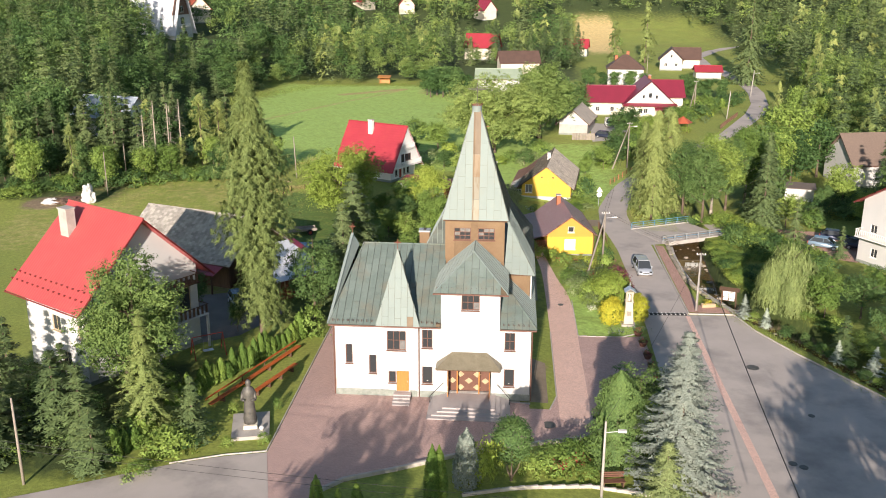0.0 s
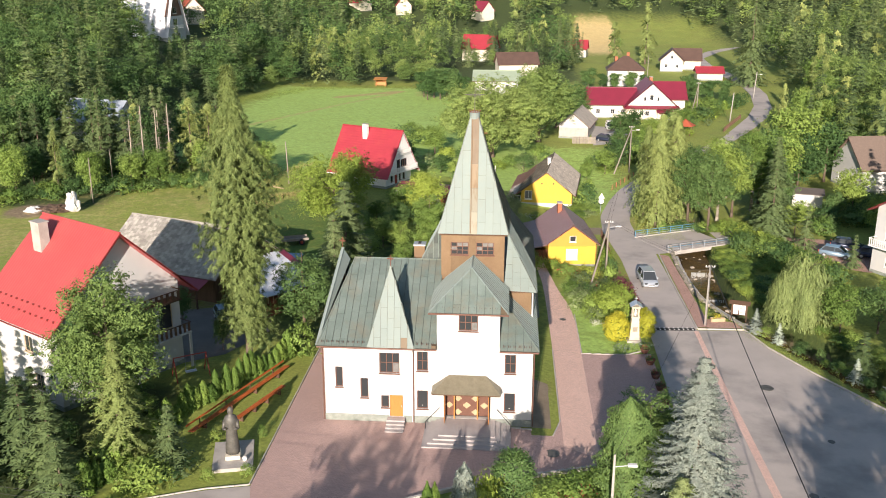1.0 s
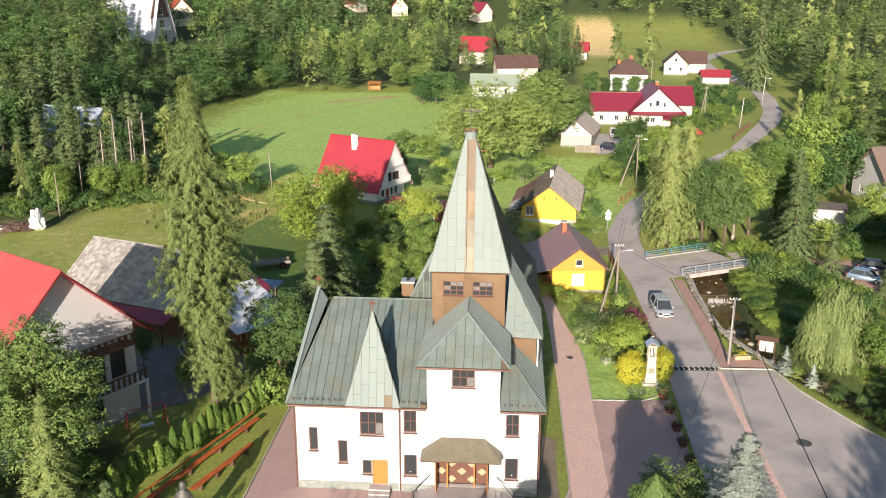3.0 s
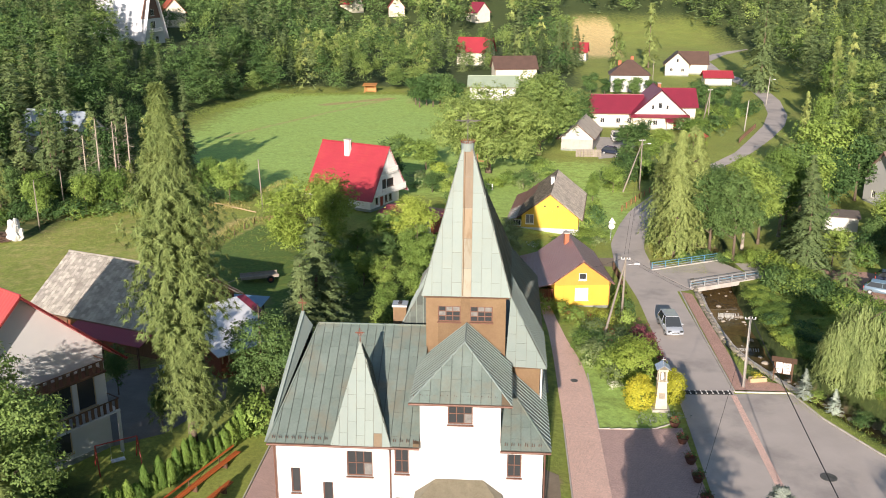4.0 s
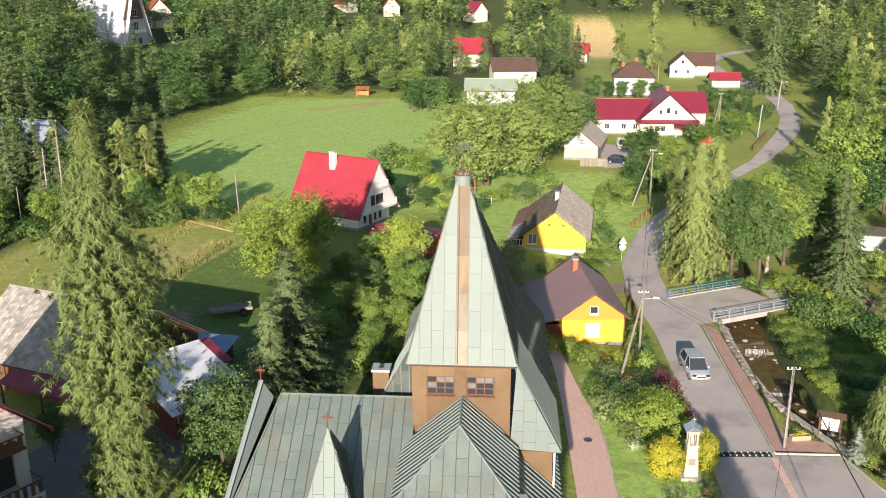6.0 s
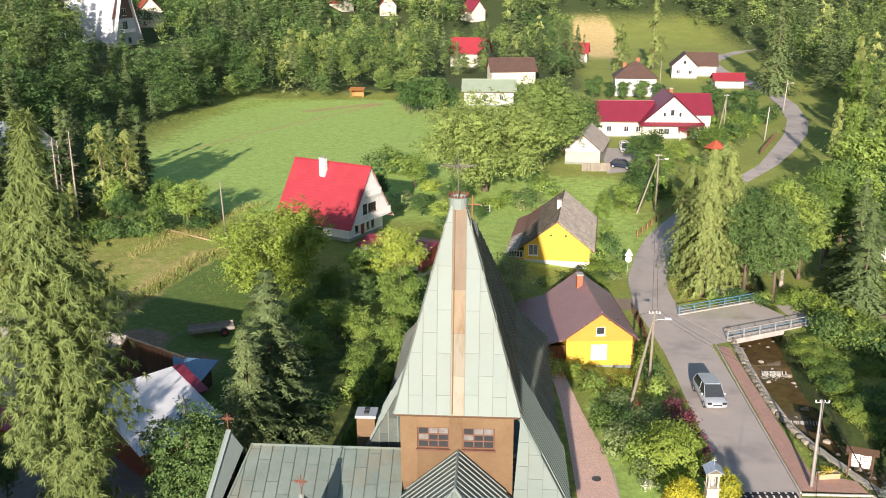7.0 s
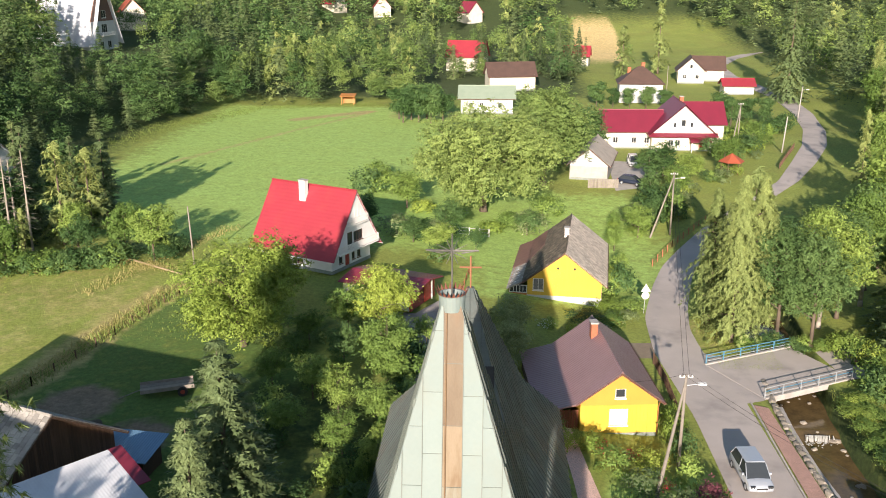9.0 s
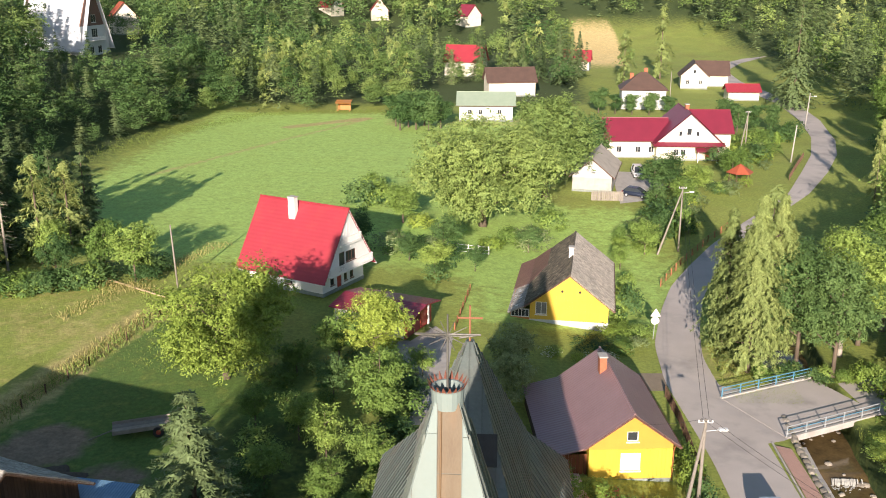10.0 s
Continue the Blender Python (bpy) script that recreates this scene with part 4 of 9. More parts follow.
        for a in ((1.1 - g, 1.1 - inner - 0.004, -2.9 - g, -0.06), (5.6 + inner + 0.004, 5.6 + g, -2.9 - g, -0.06), (1.1 - inner, 5.6 + inner, -2.9 - g, -2.9 - inner - 0.004)):
            part("step", bx(*a, 0, h), STEPSTONE, ms)
    # open entrance: leaves turned outwards, chequered inner doors
    for x, s in ((1.4, 1), (5.05, -1)):
        lf = part("entrance_leaf", bx(min(x, x + 0.05 * s), max(x, x + 0.05 * s), -1.0, 0.05, 0.58, 3.0), ORANGEWOOD, ch, "open glazed wooden door leaf")
        fm = part("leaf_panel", bx(min(x - 0.02 * s, x), max(x - 0.02 * s, x) , -0.9, -0.05, 1.6, 2.9), GLASS, lf)
    for x in (2.2, 4.1):
        part("door_post", bx(x - 0.05, x + 0.05, -0.15, 0.05, 0.56, 3.0), ORANGEWOOD, ch)
    inner = part("inner_door", bx(1.4, 5.05, 0.5, 0.56, 0.56, 3.04), BROWNWOOD, ch, "brown door with a pattern of diamonds")
    for i in range(5):
        for j in range(4):
            x, z = 1.75 + 0.72 * i, 0.9 + 0.62 * j
            a = 0.34 if (i + j) % 2 else 0.0
            if a:
                bm = bmesh.new()
                prism(bm, [(x - a, 0.496, z), (x, 0.496, z - a * 0.85), (x + a, 0.496, z), (x, 0.496, z + a * 0.85)], (0, -0.02, 0))
                part("diamond_panel", bm, LIGHTWOOD, inner)
    for x in (1.0, 5.7):
        bm = bmesh.new()
        rod(bm, (x, -0.1, 1.5), (x - (1.1 if x < 3 else -1.1), -1.2, 0.75), 0.03)
        rod(bm, (x - (1.1 if x < 3 else -1.1), -1.2, 0.1), (x - (1.1 if x < 3 else -1.1), -1.2, 0.75), 0.03)
        part("handrail", bm, BLACK, ch)
    # canopy over the entrance
    c0, c1, cz = (0.4, 6.0), -1.6, 3.45
    e = [(0.4, c1, cz), (6.0, c1, cz), (6.0, 0, cz), (0.4, 0, cz)]
    r = [(1.75, -0.05, 4.45), (4.75, -0.05, 4.45)]
    can = part("canopy", bx(0.45, 5.95, c1 + 0.05, 0, cz - 0.12, cz - 0.01), DARKWOOD, ch, "bronze-coloured sheet canopy")
    BRONZE = surface("bronze_canopy_sheet", (0.185, 0.165, 0.115), (0.255, 0.23, 0.165), scale=1.5, fine=9, rough=0.45, metal=0.3, rand=0.15)
    for f in ([e[0], e[1], r[1], r[0]], [e[1], e[2], r[1]], [e[3], e[0], r[0]]):
        bm = bmesh.new()
        slab(bm, f, 0.03)
        part("canopy_face", bm, BRONZE, can)
    # main roof
    E, RZ, RY = 0.5, 11.85, 7.5
    fl, fr = Vector((-8.95, -E, EZ)), Vector((8.95, -E, EZ))
    bl, br = Vector((-8.95, 15.5, EZ)), Vector((8.95, 15.5, EZ))
    rl, rr = Vector((-7.0, RY, RZ)), Vector((3.6, RY, RZ))
    rust = lambda i, n, v, rnd: RUSTSHEET if v < 0.5 and rnd.random() < 0.07 else None
    zr = lambda y: EZ + (y + E) * (RZ - EZ) / (RY + E)
    roof = part("roof", bx(-8.5, 8.5, 0.05, 15, EZ - 0.16, EZ - 0.05), DARKWOOD, ch)
    # the front slope stands left and right of the dormer
    hipx = lambda y: 8.95 + (3.6 - 8.95) * (y + E) / (RY + E)
    roof_face(roof, [fl, (0.72, -E, EZ), (0.72, RY, RZ), rl], COPPER, special=rust)
    roof_face(roof, [(5.83, -E, EZ), fr, (5.83, (5.83 - 8.95) / (3.6 - 8.95) * (RY + E) - E, zr((5.83 - 8.95) / (3.6 - 8.95) * (RY + E) - E))], COPPER, special=rust)
    # side hip takes the copper with shade painted in
    roof_face(roof, [fr, br, rr], SHADECOPPER, width=0.5, seams=0.075, seam_mat=PALE)
    roof_face(roof, [bl, fl, rl], COPPER)
    roof_face(roof, [br, bl, rl, rr], COPPER, sheets=False)
    bm = bmesh.new()
    for a, b in ((rl, rr), (fl, rl), (fr, rr), (bl, rl), (br, rr)):
        rod(bm, a + Vector((0, 0, 0.03)), b + Vector((0, 0, 0.03)), 0.07, 0.07, 6)
    part("ridge_cap", bm, COPPER, roof)
    # brown cheeks beside the dormer, snow guards and gutters
    part("flashing", bx(0.35, 0.745, -E - 0.02, -E + 0.5, EZ, EZ + 0.25), RUSTSHEET, roof)
    for x0, x1, y, z in ((-8.6, -5.0, -0.25, EZ), (-0.9, 0.6, -0.25, EZ), (6.1, 8.6, -0.25, EZ), (0.4, 6.2, -0.2, 10.0)):
        g = bmesh.new()
        x = x0
        while x < x1:
            rod(g, (x, y - 0.02, z + 0.2), (x, y - 0.05, z + 0.42), 0.03, 0.02, 5)
            rod(g, (x + 0.13, y - 0.02, z + 0.2), (x + 0.13, y - 0.05, z + 0.38), 0.025, 0.02, 5)
            x += 0.42
        part("snow_guard", g, DARKTILE, roof)
    for x0, x1, y, z in ((-8.95, -1.0, -0.58, EZ - 0.1), (-1.0, 0.75, -0.58, EZ - 0.1), (5.8, 8.95, -0.58, EZ - 0.1), (0.1, 6.5, -0.68, 9.95)):
        g = bmesh.new()
        rod(g, (x0, y, z), (x1, y, z), 0.075, 0.075, 8)
        part("gutter", g, BROWNWOOD, roof)
    g = bmesh.new()
    rod(g, (-1.15, -0.55, EZ - 0.1), (-1.15, -0.1, EZ - 0.7), 0.05)
    rod(g, (-1.15, -0.1, EZ - 0.7), (-1.15, -0.1, 0.1), 0.05)
    part("drain_pipe", g, BROWNWOOD, ch)
    for x, y in ((8.6, -0.08), (-8.6, -0.08)):
        g = bmesh.new()
        rod(g, (x, y, EZ - 0.2), (x, y, 0.1), 0.05)
        part("drain_pipe", g, BROWNWOOD, ch)
    # dormer roof: steep front hip, ribbed side slopes
    DZ, TZ = 10.02, 12.8
    a, b = Vector((0.15, -0.6, DZ)), Vector((6.45, -0.6, DZ))
    c, d_ = Vector((6.45, 5.7, DZ)), Vector((0.15, 5.7, DZ))
    h1, h2 = Vector((3.42, 2.5, TZ)), Vector((3.4, 5.75, TZ))
    dr = part("dormer_roof", bx(0.3, 6.3, -0.4, 5.6, DZ - 0.16, DZ - 0.05), DARKWOOD, ch)
    roof_face(dr, [a, b, h1], COPPER, special=rust)
    roof_face(dr, [b, c, h2, h1], SHADECOPPER, width=0.42, seams=0.075, seam_mat=PALE)
    roof_face(dr, [d_, a, h1, h2], SHADECOPPER, width=0.42, seams=0.075, seam_mat=PALE)
    bm = bmesh.new()
    for p, q in ((a, h1), (b, h1), (h1, h2)):
        rod(bm, p + Vector((0, 0, 0.03)), q + Vector((0, 0, 0.03)), 0.06, 0.06, 6)
    part("ridge_cap", bm, PALE, dr)
    # two small prow spires
    def prow(p0, p1, tip, back, label):
        sp = part("small_spire", bx(tip[0] - 0.1, tip[0] + 0.1, tip[1] - 0.1, tip[1] + 0.1, EZ + 0.6, tip[2] - 0.6), DARKWOOD, ch, label)
        roof_face(sp, [p0, p1, tip], PALE, width=0.55, seams=0.022, seam_mat=PALESEAM, special=lambda i, n, v, rnd: RUSTSHEET if v < 1.0 and i == n - 2 else None)
        roof_face(sp, [p1, back, tip], SHADECOPPER, width=0.5, seams=0.05)
        roof_face(sp, [back, p0, tip], PALE, width=0.5)
        cross(sp, (tip[0], tip[1], tip[2] - 0.1), 1.0, RUSTIRON, 10, r=0.028)
    prow((-4.85, -E - 0.02, EZ - 0.05), (-1.05, -E - 0.02, EZ - 0.05), (-3.02, 0.9, 13.35), (-2.9, 4.6, zr(4.6) - 0.1), "pale copper prow spire with a red cross")
    wt = (-8.0, 7.0, 12.95)
    west = part("small_spire", bx(-8.05, -7.9, 7.1, 7.25, EZ + 0.6, 12.3), DARKWOOD, ch, "pale copper prow spire with a red cross")
    roof_face(west, [(-9.0, -E + 0.03, EZ), (-7.4, 7.3, zr(7.3) + 0.05), wt], PALE, sheets=False)
    roof_face(west, [(-7.4, 7.3, zr(7.3) + 0.05), (-9.0, 13.5, EZ), wt], PALE, sheets=False)
    roof_face(west, [(-9.0, 13.5, EZ), (-9.0, -E + 0.03, EZ), wt], PALE, sheets=False)
    cross(west, (wt[0], wt[1], wt[2] - 0.1), 1.0, RUSTIRON, 10, r=0.028)
    # tower
    TX0, TX1, TY = 0.65, 6.0, 6.0
    tw = part("tower", wall_bm([(TX0, 9), (TX1, 9), (TX1, 14.6), (TX0, 14.6)], [(1.45, 2.97, 12.8, 13.92), (3.6, 5.13, 12.8, 13.92)], 0.25), BROWNSHEET, ch, "brown copper-clad tower")
    tw.data.transform(Matrix.Translation((0, TY, 0)))
    for x0, x1 in ((TX0, 1.45), (2.97, 3.6), (5.13, TX1)):
        part("cladding_sheet", bx(x0 + 0.01, x1 - 0.01, TY - 0.018, TY - 0.004, 11.0, 14.55), BROWNSHEET, tw)
    for x0, x1 in ((1.45, 2.97), (3.6, 5.13)):
        part("cladding_sheet", bx(x0 + 0.01, x1 - 0.01, TY - 0.018, TY - 0.004, 11.0, 12.78), BROWNSHEET, tw)
        part("cladding_sheet", bx(x0 + 0.01, x1 - 0.01, TY - 0.018, TY - 0.004, 13.94, 14.55), BROWNSHEET, tw)
    part("tower_side", bx(TX0, TX0 + 0.25, TY + 0.252, 10.6, 9, 14.6), BROWNSHEET, tw)
    part("tower_side", bx(TX1 - 0.25, TX1, TY + 0.252, 10.6, 9, 14.6), BROWNSHEET, tw)
    part("tower_back", bx(TX0, TX1, 10.602, 10.85, 9, 14.6), BROWNSHEET, tw)
    for x0 in (1.45, 3.6):
        window(ch, pose(x0, TY, 12.8), 1.52, 1.12, 3, 3, BROWNWOOD, depth=0.1, bar=0.06, pane_mat=[GLASS, CURTAIN, GLASS, CURTAIN, GLASS, GLASS, GLASS], label="tower window with brown bars")
    for x0 in (1.75, 4.0):
        part("white_panel", bx(x0 - 0.2, x0 + 0.55, TY + 0.5, TY + 0.54, 12.85, 13.6), WHITEPAINT, tw)
    # spire
    apex = Vector((3.27, 8.25, 24.25))
    q = [Vector((0.4, 5.7, 14.72)), Vector((6.3, 5.7, 14.72)), Vector((6.3, 10.8, 14.72)), Vector((0.4, 10.8, 14.72))]
    t4 = [apex + Vector((x, y, 0)) for x, y in ((-0.3, -0.28), (0.3, -0.28), (0.3, 0.28), (-0.3, 0.28))]
    sp = part("spire", bx(0.5, 6.2, 5.8, 10.7, 14.56, 14.66), DARKWOOD, ch, "pale green copper spire with rust streak")
    mid = lambda i, n, v, rnd: (RUSTSHEET if v > 6.8 else TANRUST if v > 4.6 else PALETAN) if i == n // 2 else None
    roof_face(sp, [q[0], q[1], t4[1], t4[0]], PALE, width=0.655, length=2.0, seams=0.022, seam_mat=PALESEAM, special=mid)
    bm = bmesh.new()
    rod(bm, (3.12, 5.66, 14.8), (3.12, 7.93, 24.2), 0.03, 0.03, 6)
    part("lightning_conductor", bm, BROWNSHEET, sp)
    roof_face(sp, [q[1], q[2], t4[2], t4[1]], SHADECOPPER, width=0.5, seams=0.07, seam_mat=SHADECOPPER)
    roof_face(sp, [q[2], q[3], t4[3], t4[2]], COPPER, sheets=False)
    roof_face(sp, [q[3], q[0], t4[0], t4[3]], PALE, width=0.5, seams=0.06)
    bm = bmesh.new()
    lathe(bm, [(0.42, 24.05), (0.44, 24.55), (0.46, 24.6), (0.38, 24.6), (0.34, 24.2)], (3.27, 8.25), 20)
    spikes = []
    for i in range(20):
        a0, a1 = 2 * math.pi * i / 20, 2 * math.pi * (i + 1) / 20
        p0 = (3.27 + 0.45 * math.cos(a0), 8.25 + 0.45 * math.sin(a0), 24.58)
        p1 = (3.27 + 0.45 * math.cos(a1), 8.25 + 0.45 * math.sin(a1), 24.58)
        am = (a0 + a1) / 2
        tip = (3.27 + 0.56 * math.cos(am), 8.25 + 0.56 * math.sin(am), 24.8)
        inn = (3.27 + 0.41 * math.cos(am), 8.25 + 0.41 * math.sin(am), 24.58)
        spike = bmesh.new()
        vs = [spike.verts.new(p) for p in (p0, p1, tip, inn)]
        for f in ((0, 1, 2), (1, 3, 2), (3, 0, 2), (0, 3, 1)):
            spike.faces.new([vs[k] for k in f])
        spikes.append(spike)
    crown = part("crown", bm, PALE, sp, "pale sheet-metal crown with pointed rim")
    for spike in spikes:
        part("spike", spike, RUSTIRON, crown)
    bm = bmesh.new()
    rod(bm, (3.27, 8.25, 24.2), (3.27, 8.25, 26.6), 0.035, 0.025, 6)
    for i in range(10):
        a = 2 * math.pi * i / 10
        rod(bm, (3.27, 8.25, 26.0), (3.27 + 0.6 * math.cos(a), 8.25, 26.0 + 0.42 * math.sin(a)), 0.018, 0.01, 5)
    for s in (-1, 1):
        rod(bm, (3.27, 8.25, 26.05), (3.27 + 0.85 * s, 8.25, 26.05), 0.03, 0.03, 5)
        rod(bm, (3.27 + 0.3 * s, 8.25, 25.95), (3.27 + 0.85 * s, 8.25, 26.05), 0.02, 0.02, 5)
    part("tower_cross", bm, STATUE, sp, "thin iron cross with rays")
    # flared skirts left and right of the tower
    for s in (1, -1):
        cx = 3.35
        X = lambda v: cx + s * (v - cx)
        back = 0.0 if s > 0 else 2.9          # on the west side the skirt begins behind the main ridge
        p0, p1 = (X(6.3), 5.65 + back, 14.7), (X(6.3), 10.85, 14.7)
        w0, w1 = (X(8.85), 5.75 + back, 9.65), (X(8.85), 12.2, 9.65)
        f0 = (X(6.02), 5.92 + back, 9.72)
        sk = part("skirt_roof", bx(min(X(5.9), X(8.3)), max(X(5.9), X(8.3)), 6.2 + back, 11, 9.4, 9.55), DARKWOOD, ch)
        front_face = [f0, w0, p0] if s > 0 else [w0, f0, p0]
        if s > 0:
            roof_face(sk, front_face, PALE, width=0.75, length=1.3, seams=0.022, seam_mat=PALESEAM)
        else:
            roof_face(sk, front_face, SHADECOPPER, width=0.46, seams=0.06, seam_mat=COPPER)
        side = [w0, w1, p1, p0] if s > 0 else [w1, w0, p0, p1]
        roof_face(sk, side, SHADECOPPER, width=0.46, seams=0.075, seam_mat=PALE)
        part("skirt_wall", bx(min(X(6.02), X(8.4)), max(X(6.02), X(8.4)), 6.15 + back, 6.4 + back, 6.5, 9.45), BROWNSHEET, ch, "brown copper-clad wall")
        part("skirt_wall", bx(min(X(8.15), X(8.4)), max(X(8.15), X(8.4)), 6.402 + back, 11.9, 6.5, 9.45), BROWNSHEET, ch)
        g = bmesh.new()
        rod(g, (X(8.5), 6.0 + back, 9.5), (X(8.5), 6.0 + back, 6.6), 0.06)
        part("drain_pipe", g, WHITEPAINT, ch)
    # nave behind: a flared pyramid roof over white walls
    ap = Vector((3.4, 25, 18.9))
    lv = [(5.9, 5.4, 11.0, 38.0), (3.1, 10.0, 16.2, 33.0), (0.12, 18.9, 24.8, 25.2)]
    nave = part("nave_roof", bx(-2.2, 9.0, 11.6, 37.4, 5.15, 5.3), DARKWOOD, ch)
    for (hw, z, y0, y1), (hw2, z2, y2, y3) in zip(lv, lv[1:]):
        A = [Vector((3.4 - hw, y0, z)), Vector((3.4 + hw, y0, z)), Vector((3.4 + hw, y1, z)), Vector((3.4 - hw, y1, z))]
        B = [Vector((3.4 - hw2, y2, z2)), Vector((3.4 + hw2, y2, z2)), Vector((3.4 + hw2, y3, z2)), Vector((3.4 - hw2, y3, z2))]
        for k in range(4):
            face = [A[k], A[(k + 1) % 4], B[(k + 1) % 4], B[k]]
            roof_face(nave, face, SHADECOPPER, width=0.62, length=2.4, seams=0.07, seam_mat=SHADECOPPER, sheets=k != 2)
    for a in ((-1.9, -1.6, 14.6, 37.0), (8.5, 8.8, 15.002, 37.0), (-1.59, 8.49, 36.7, 37.0)):
        part("nave_wall", bx(*a, 0, 5.3), WHITE, ch)
    sk = part("skylight", bx(-0.45, 0.45, -0.7, 0.7, -0.05, 0.12), BLACK, ch, "dark open roof hatch")
    fz = Vector((0, (24.8 - 16.2), 8.9)).normalized()
    sk.data.transform(Matrix.Translation((4.25, 21.3, 15.35)) @ Matrix.Rotation(math.atan2(8.9, 8.6), 4, "X"))
    cross(nave, (3.4, 25, 18.7), 1.9, surface("copper_cross", (0.36, 0.17, 0.09), (0.28, 0.13, 0.07), rough=0.6, metal=0.3), 0, r=0.05)
    # chimney and cowls
    cm = part("chimney", bx(-2.05, -1.1, 9.6, 10.5, 9, 12.4), BROWNSHEET, ch, "brown sheet-clad chimney with a steel cap")
    part("chimney_cap", bx(-2.12, -1.03, 9.53, 10.57, 12.404, 12.55), STEEL, cm)
    for y in (9.8, 10.2):
        part("flue", bx(-1.7, -1.45, y, y + 0.2, 12.554, 12.62), BLACK, cm)
    return ch


build_church()

# ---- houses ----
def house(name, label, at, yaw, w, l, eave, ridge, wall_mat, roof_mat, over=0.6, front=(), back=(), left=(), right=(), frame=None, gable_mat=None,
          gable_z=None, plinth=0.4, plinth_mat=None, chimney=(), slates=None, lean=None, sheets=None, boards=None, trim=None, category="house"):
    """A gabled house: front gable at local y = 0. Openings: (x0, x1, z0, z1, nx, ny). chimney: (x, y, size, top, material)."""
    h = thing(name, label, category, at=at, yaw=yaw)
    T = 0.3
    a = w / 2
    rise = (ridge - eave) / (a + over)             # slope per metre, from the eave's edge to the ridge
    wz = eave + rise * over                        # height at which the wall meets the slope
    gz = gable_z if gable_z is not None else wz
    pent = [(-a, 0), (a, 0), (a, wz), (0, ridge - 0.05), (-a, wz)]
    def put(side, outline, ops, m):
        wall = part("wall", place(wall_bm(outline, [o[:4] for o in ops], T), m), wall_mat, h)
        for o in ops:
            kind = o[6] if len(o) > 6 else "window"
            if kind == "door":
                part("door", place(bx(o[0] + 0.02, o[1] - 0.02, 0.12, 0.18, o[2], o[3] - 0.02), m), o[7], h, o[8] if len(o) > 8 else "")
            else:
                window(h, m @ pose(o[0], 0, o[2]), o[1] - o[0], o[3] - o[2], o[4], o[5], frame or WHITEPAINT, depth=0.1, pane_mat=o[7] if len(o) > 7 else None)
        return wall
    for side, ops, m in (("front", front, pose(0, 0, 0)), ("back", back, pose(0, l, 0, 0, 0, 180))):
        if gable_mat:
            put(side, [(-a, 0), (a, 0), (a, gz), (-a, gz)], [o for o in ops if o[3] <= gz], m)
            up = [o for o in ops if o[2] >= gz]
            g = part("gable", place(wall_bm([(-a, gz + 0.002), (a, gz + 0.002), (a, max(wz, gz + 0.01)), (0, ridge - 0.05), (-a, max(wz, gz + 0.01))], [o[:4] for o in up], T), m), gable_mat, h)
            for o in up:
                window(h, m @ pose(o[0], 0, o[2]), o[1] - o[0], o[3] - o[2], o[4], o[5], frame or WHITEPAINT, depth=0.1, pane_mat=o[7] if len(o) > 7 else None)
        else:
            put(side, pent, ops, m)
    n = 0.302
    put("left", [(n, 0), (l - n, 0), (l - n, wz - 0.12), (n, wz - 0.12)], left, pose(-a, l, 0, 0, 0, -90))
    put("right", [(n, 0), (l - n, 0), (l - n, wz - 0.12), (n, wz - 0.12)], right, pose(a, 0, 0, 0, 0, 90))
    part("floor", bx(-a + T, a - T, T, l - T, 0.05, 0.2), CONCRETE, h)
    if plinth:
        pm = plinth_mat or PLINTH
        bm = bmesh.new()
        part("plinth", bx(-a - 0.05, a + 0.05, -0.05, -0.004, 0, plinth), pm, h)
        part("plinth", bx(-a - 0.05, -a - 0.004, 0, l, 0, plinth), pm, h)
        part("plinth", bx(a + 0.004, a + 0.05, 0, l, 0, plinth), pm, h)
        bm.free()
    if boards:
        mat, bw = boards
        solid = [o for o in front]
        x = -a
        i = 0
        while x < a - 0.01:
            x1 = min(x + bw, a)
            segs = [(plinth + 0.01, (gz if gable_mat else ridge - 0.1 - (ridge - wz) * max(abs(x), abs(x1)) / a) - 0.02)]
            for o in solid:
                if o[0] < x1 and o[1] > x:
                    segs = [s for z0, z1 in segs for s in ((z0, min(z1, o[2] - 0.02)), (max(z0, o[3] + 0.02), z1)) if s[1] - s[0] > 0.05]
            for z0, z1 in segs:
                part("board", bx(x + 0.008, x1 - 0.008, -0.026, -0.006, z0, z1), mat, h)
            x = x1
    # roof: two slopes, with verge boards
    e = a + over
    y0, y1 = -over, l + over
    R = part("roof", bx(-a + 0.31, a - 0.31, 0.31, l - 0.31, wz - 0.35, wz - 0.25), DARKWOOD, h)
    slopes = {"L": [(-e, y1, eave), (-e, y0, eave), (0, y0, ridge), (0, y1, ridge)], "R": [(e, y0, eave), (e, y1, eave), (0, y1, ridge), (0, y0, ridge)]}
    if lean:
        side, lw, lz = lean
        s = -1 if side == "L" else 1
        p = [(s * (e + lw), y1, lz), (s * (e + lw), y0, lz), (s * e, y0, eave), (s * e, y1, eave)]
        slopes["lean"] = p if s < 0 else p[::-1]
    for key, pts in slopes.items():
        bm = bmesh.new()
        slab(bm, pts, 0.12)
        mt = roof_mat[key] if isinstance(roof_mat, dict) else roof_mat
        f = part("roof_slope", bm, mt, R)
        if slates:
            bm = bmesh.new()
            cover_face(pts, slates[0], slates[1], mt, f, lift=0.003, thick=0.02, gap=0.03, joined=bm, ragged=0.035)
            tagged(part("slate", bm, mt, f), kind="stuff")
        elif sheets:
            cover_face(pts, sheets[0], sheets[1], mt, f, lift=0.003, thick=0.015, gap=0.01, ragged=0.01)
    bm = bmesh.new()
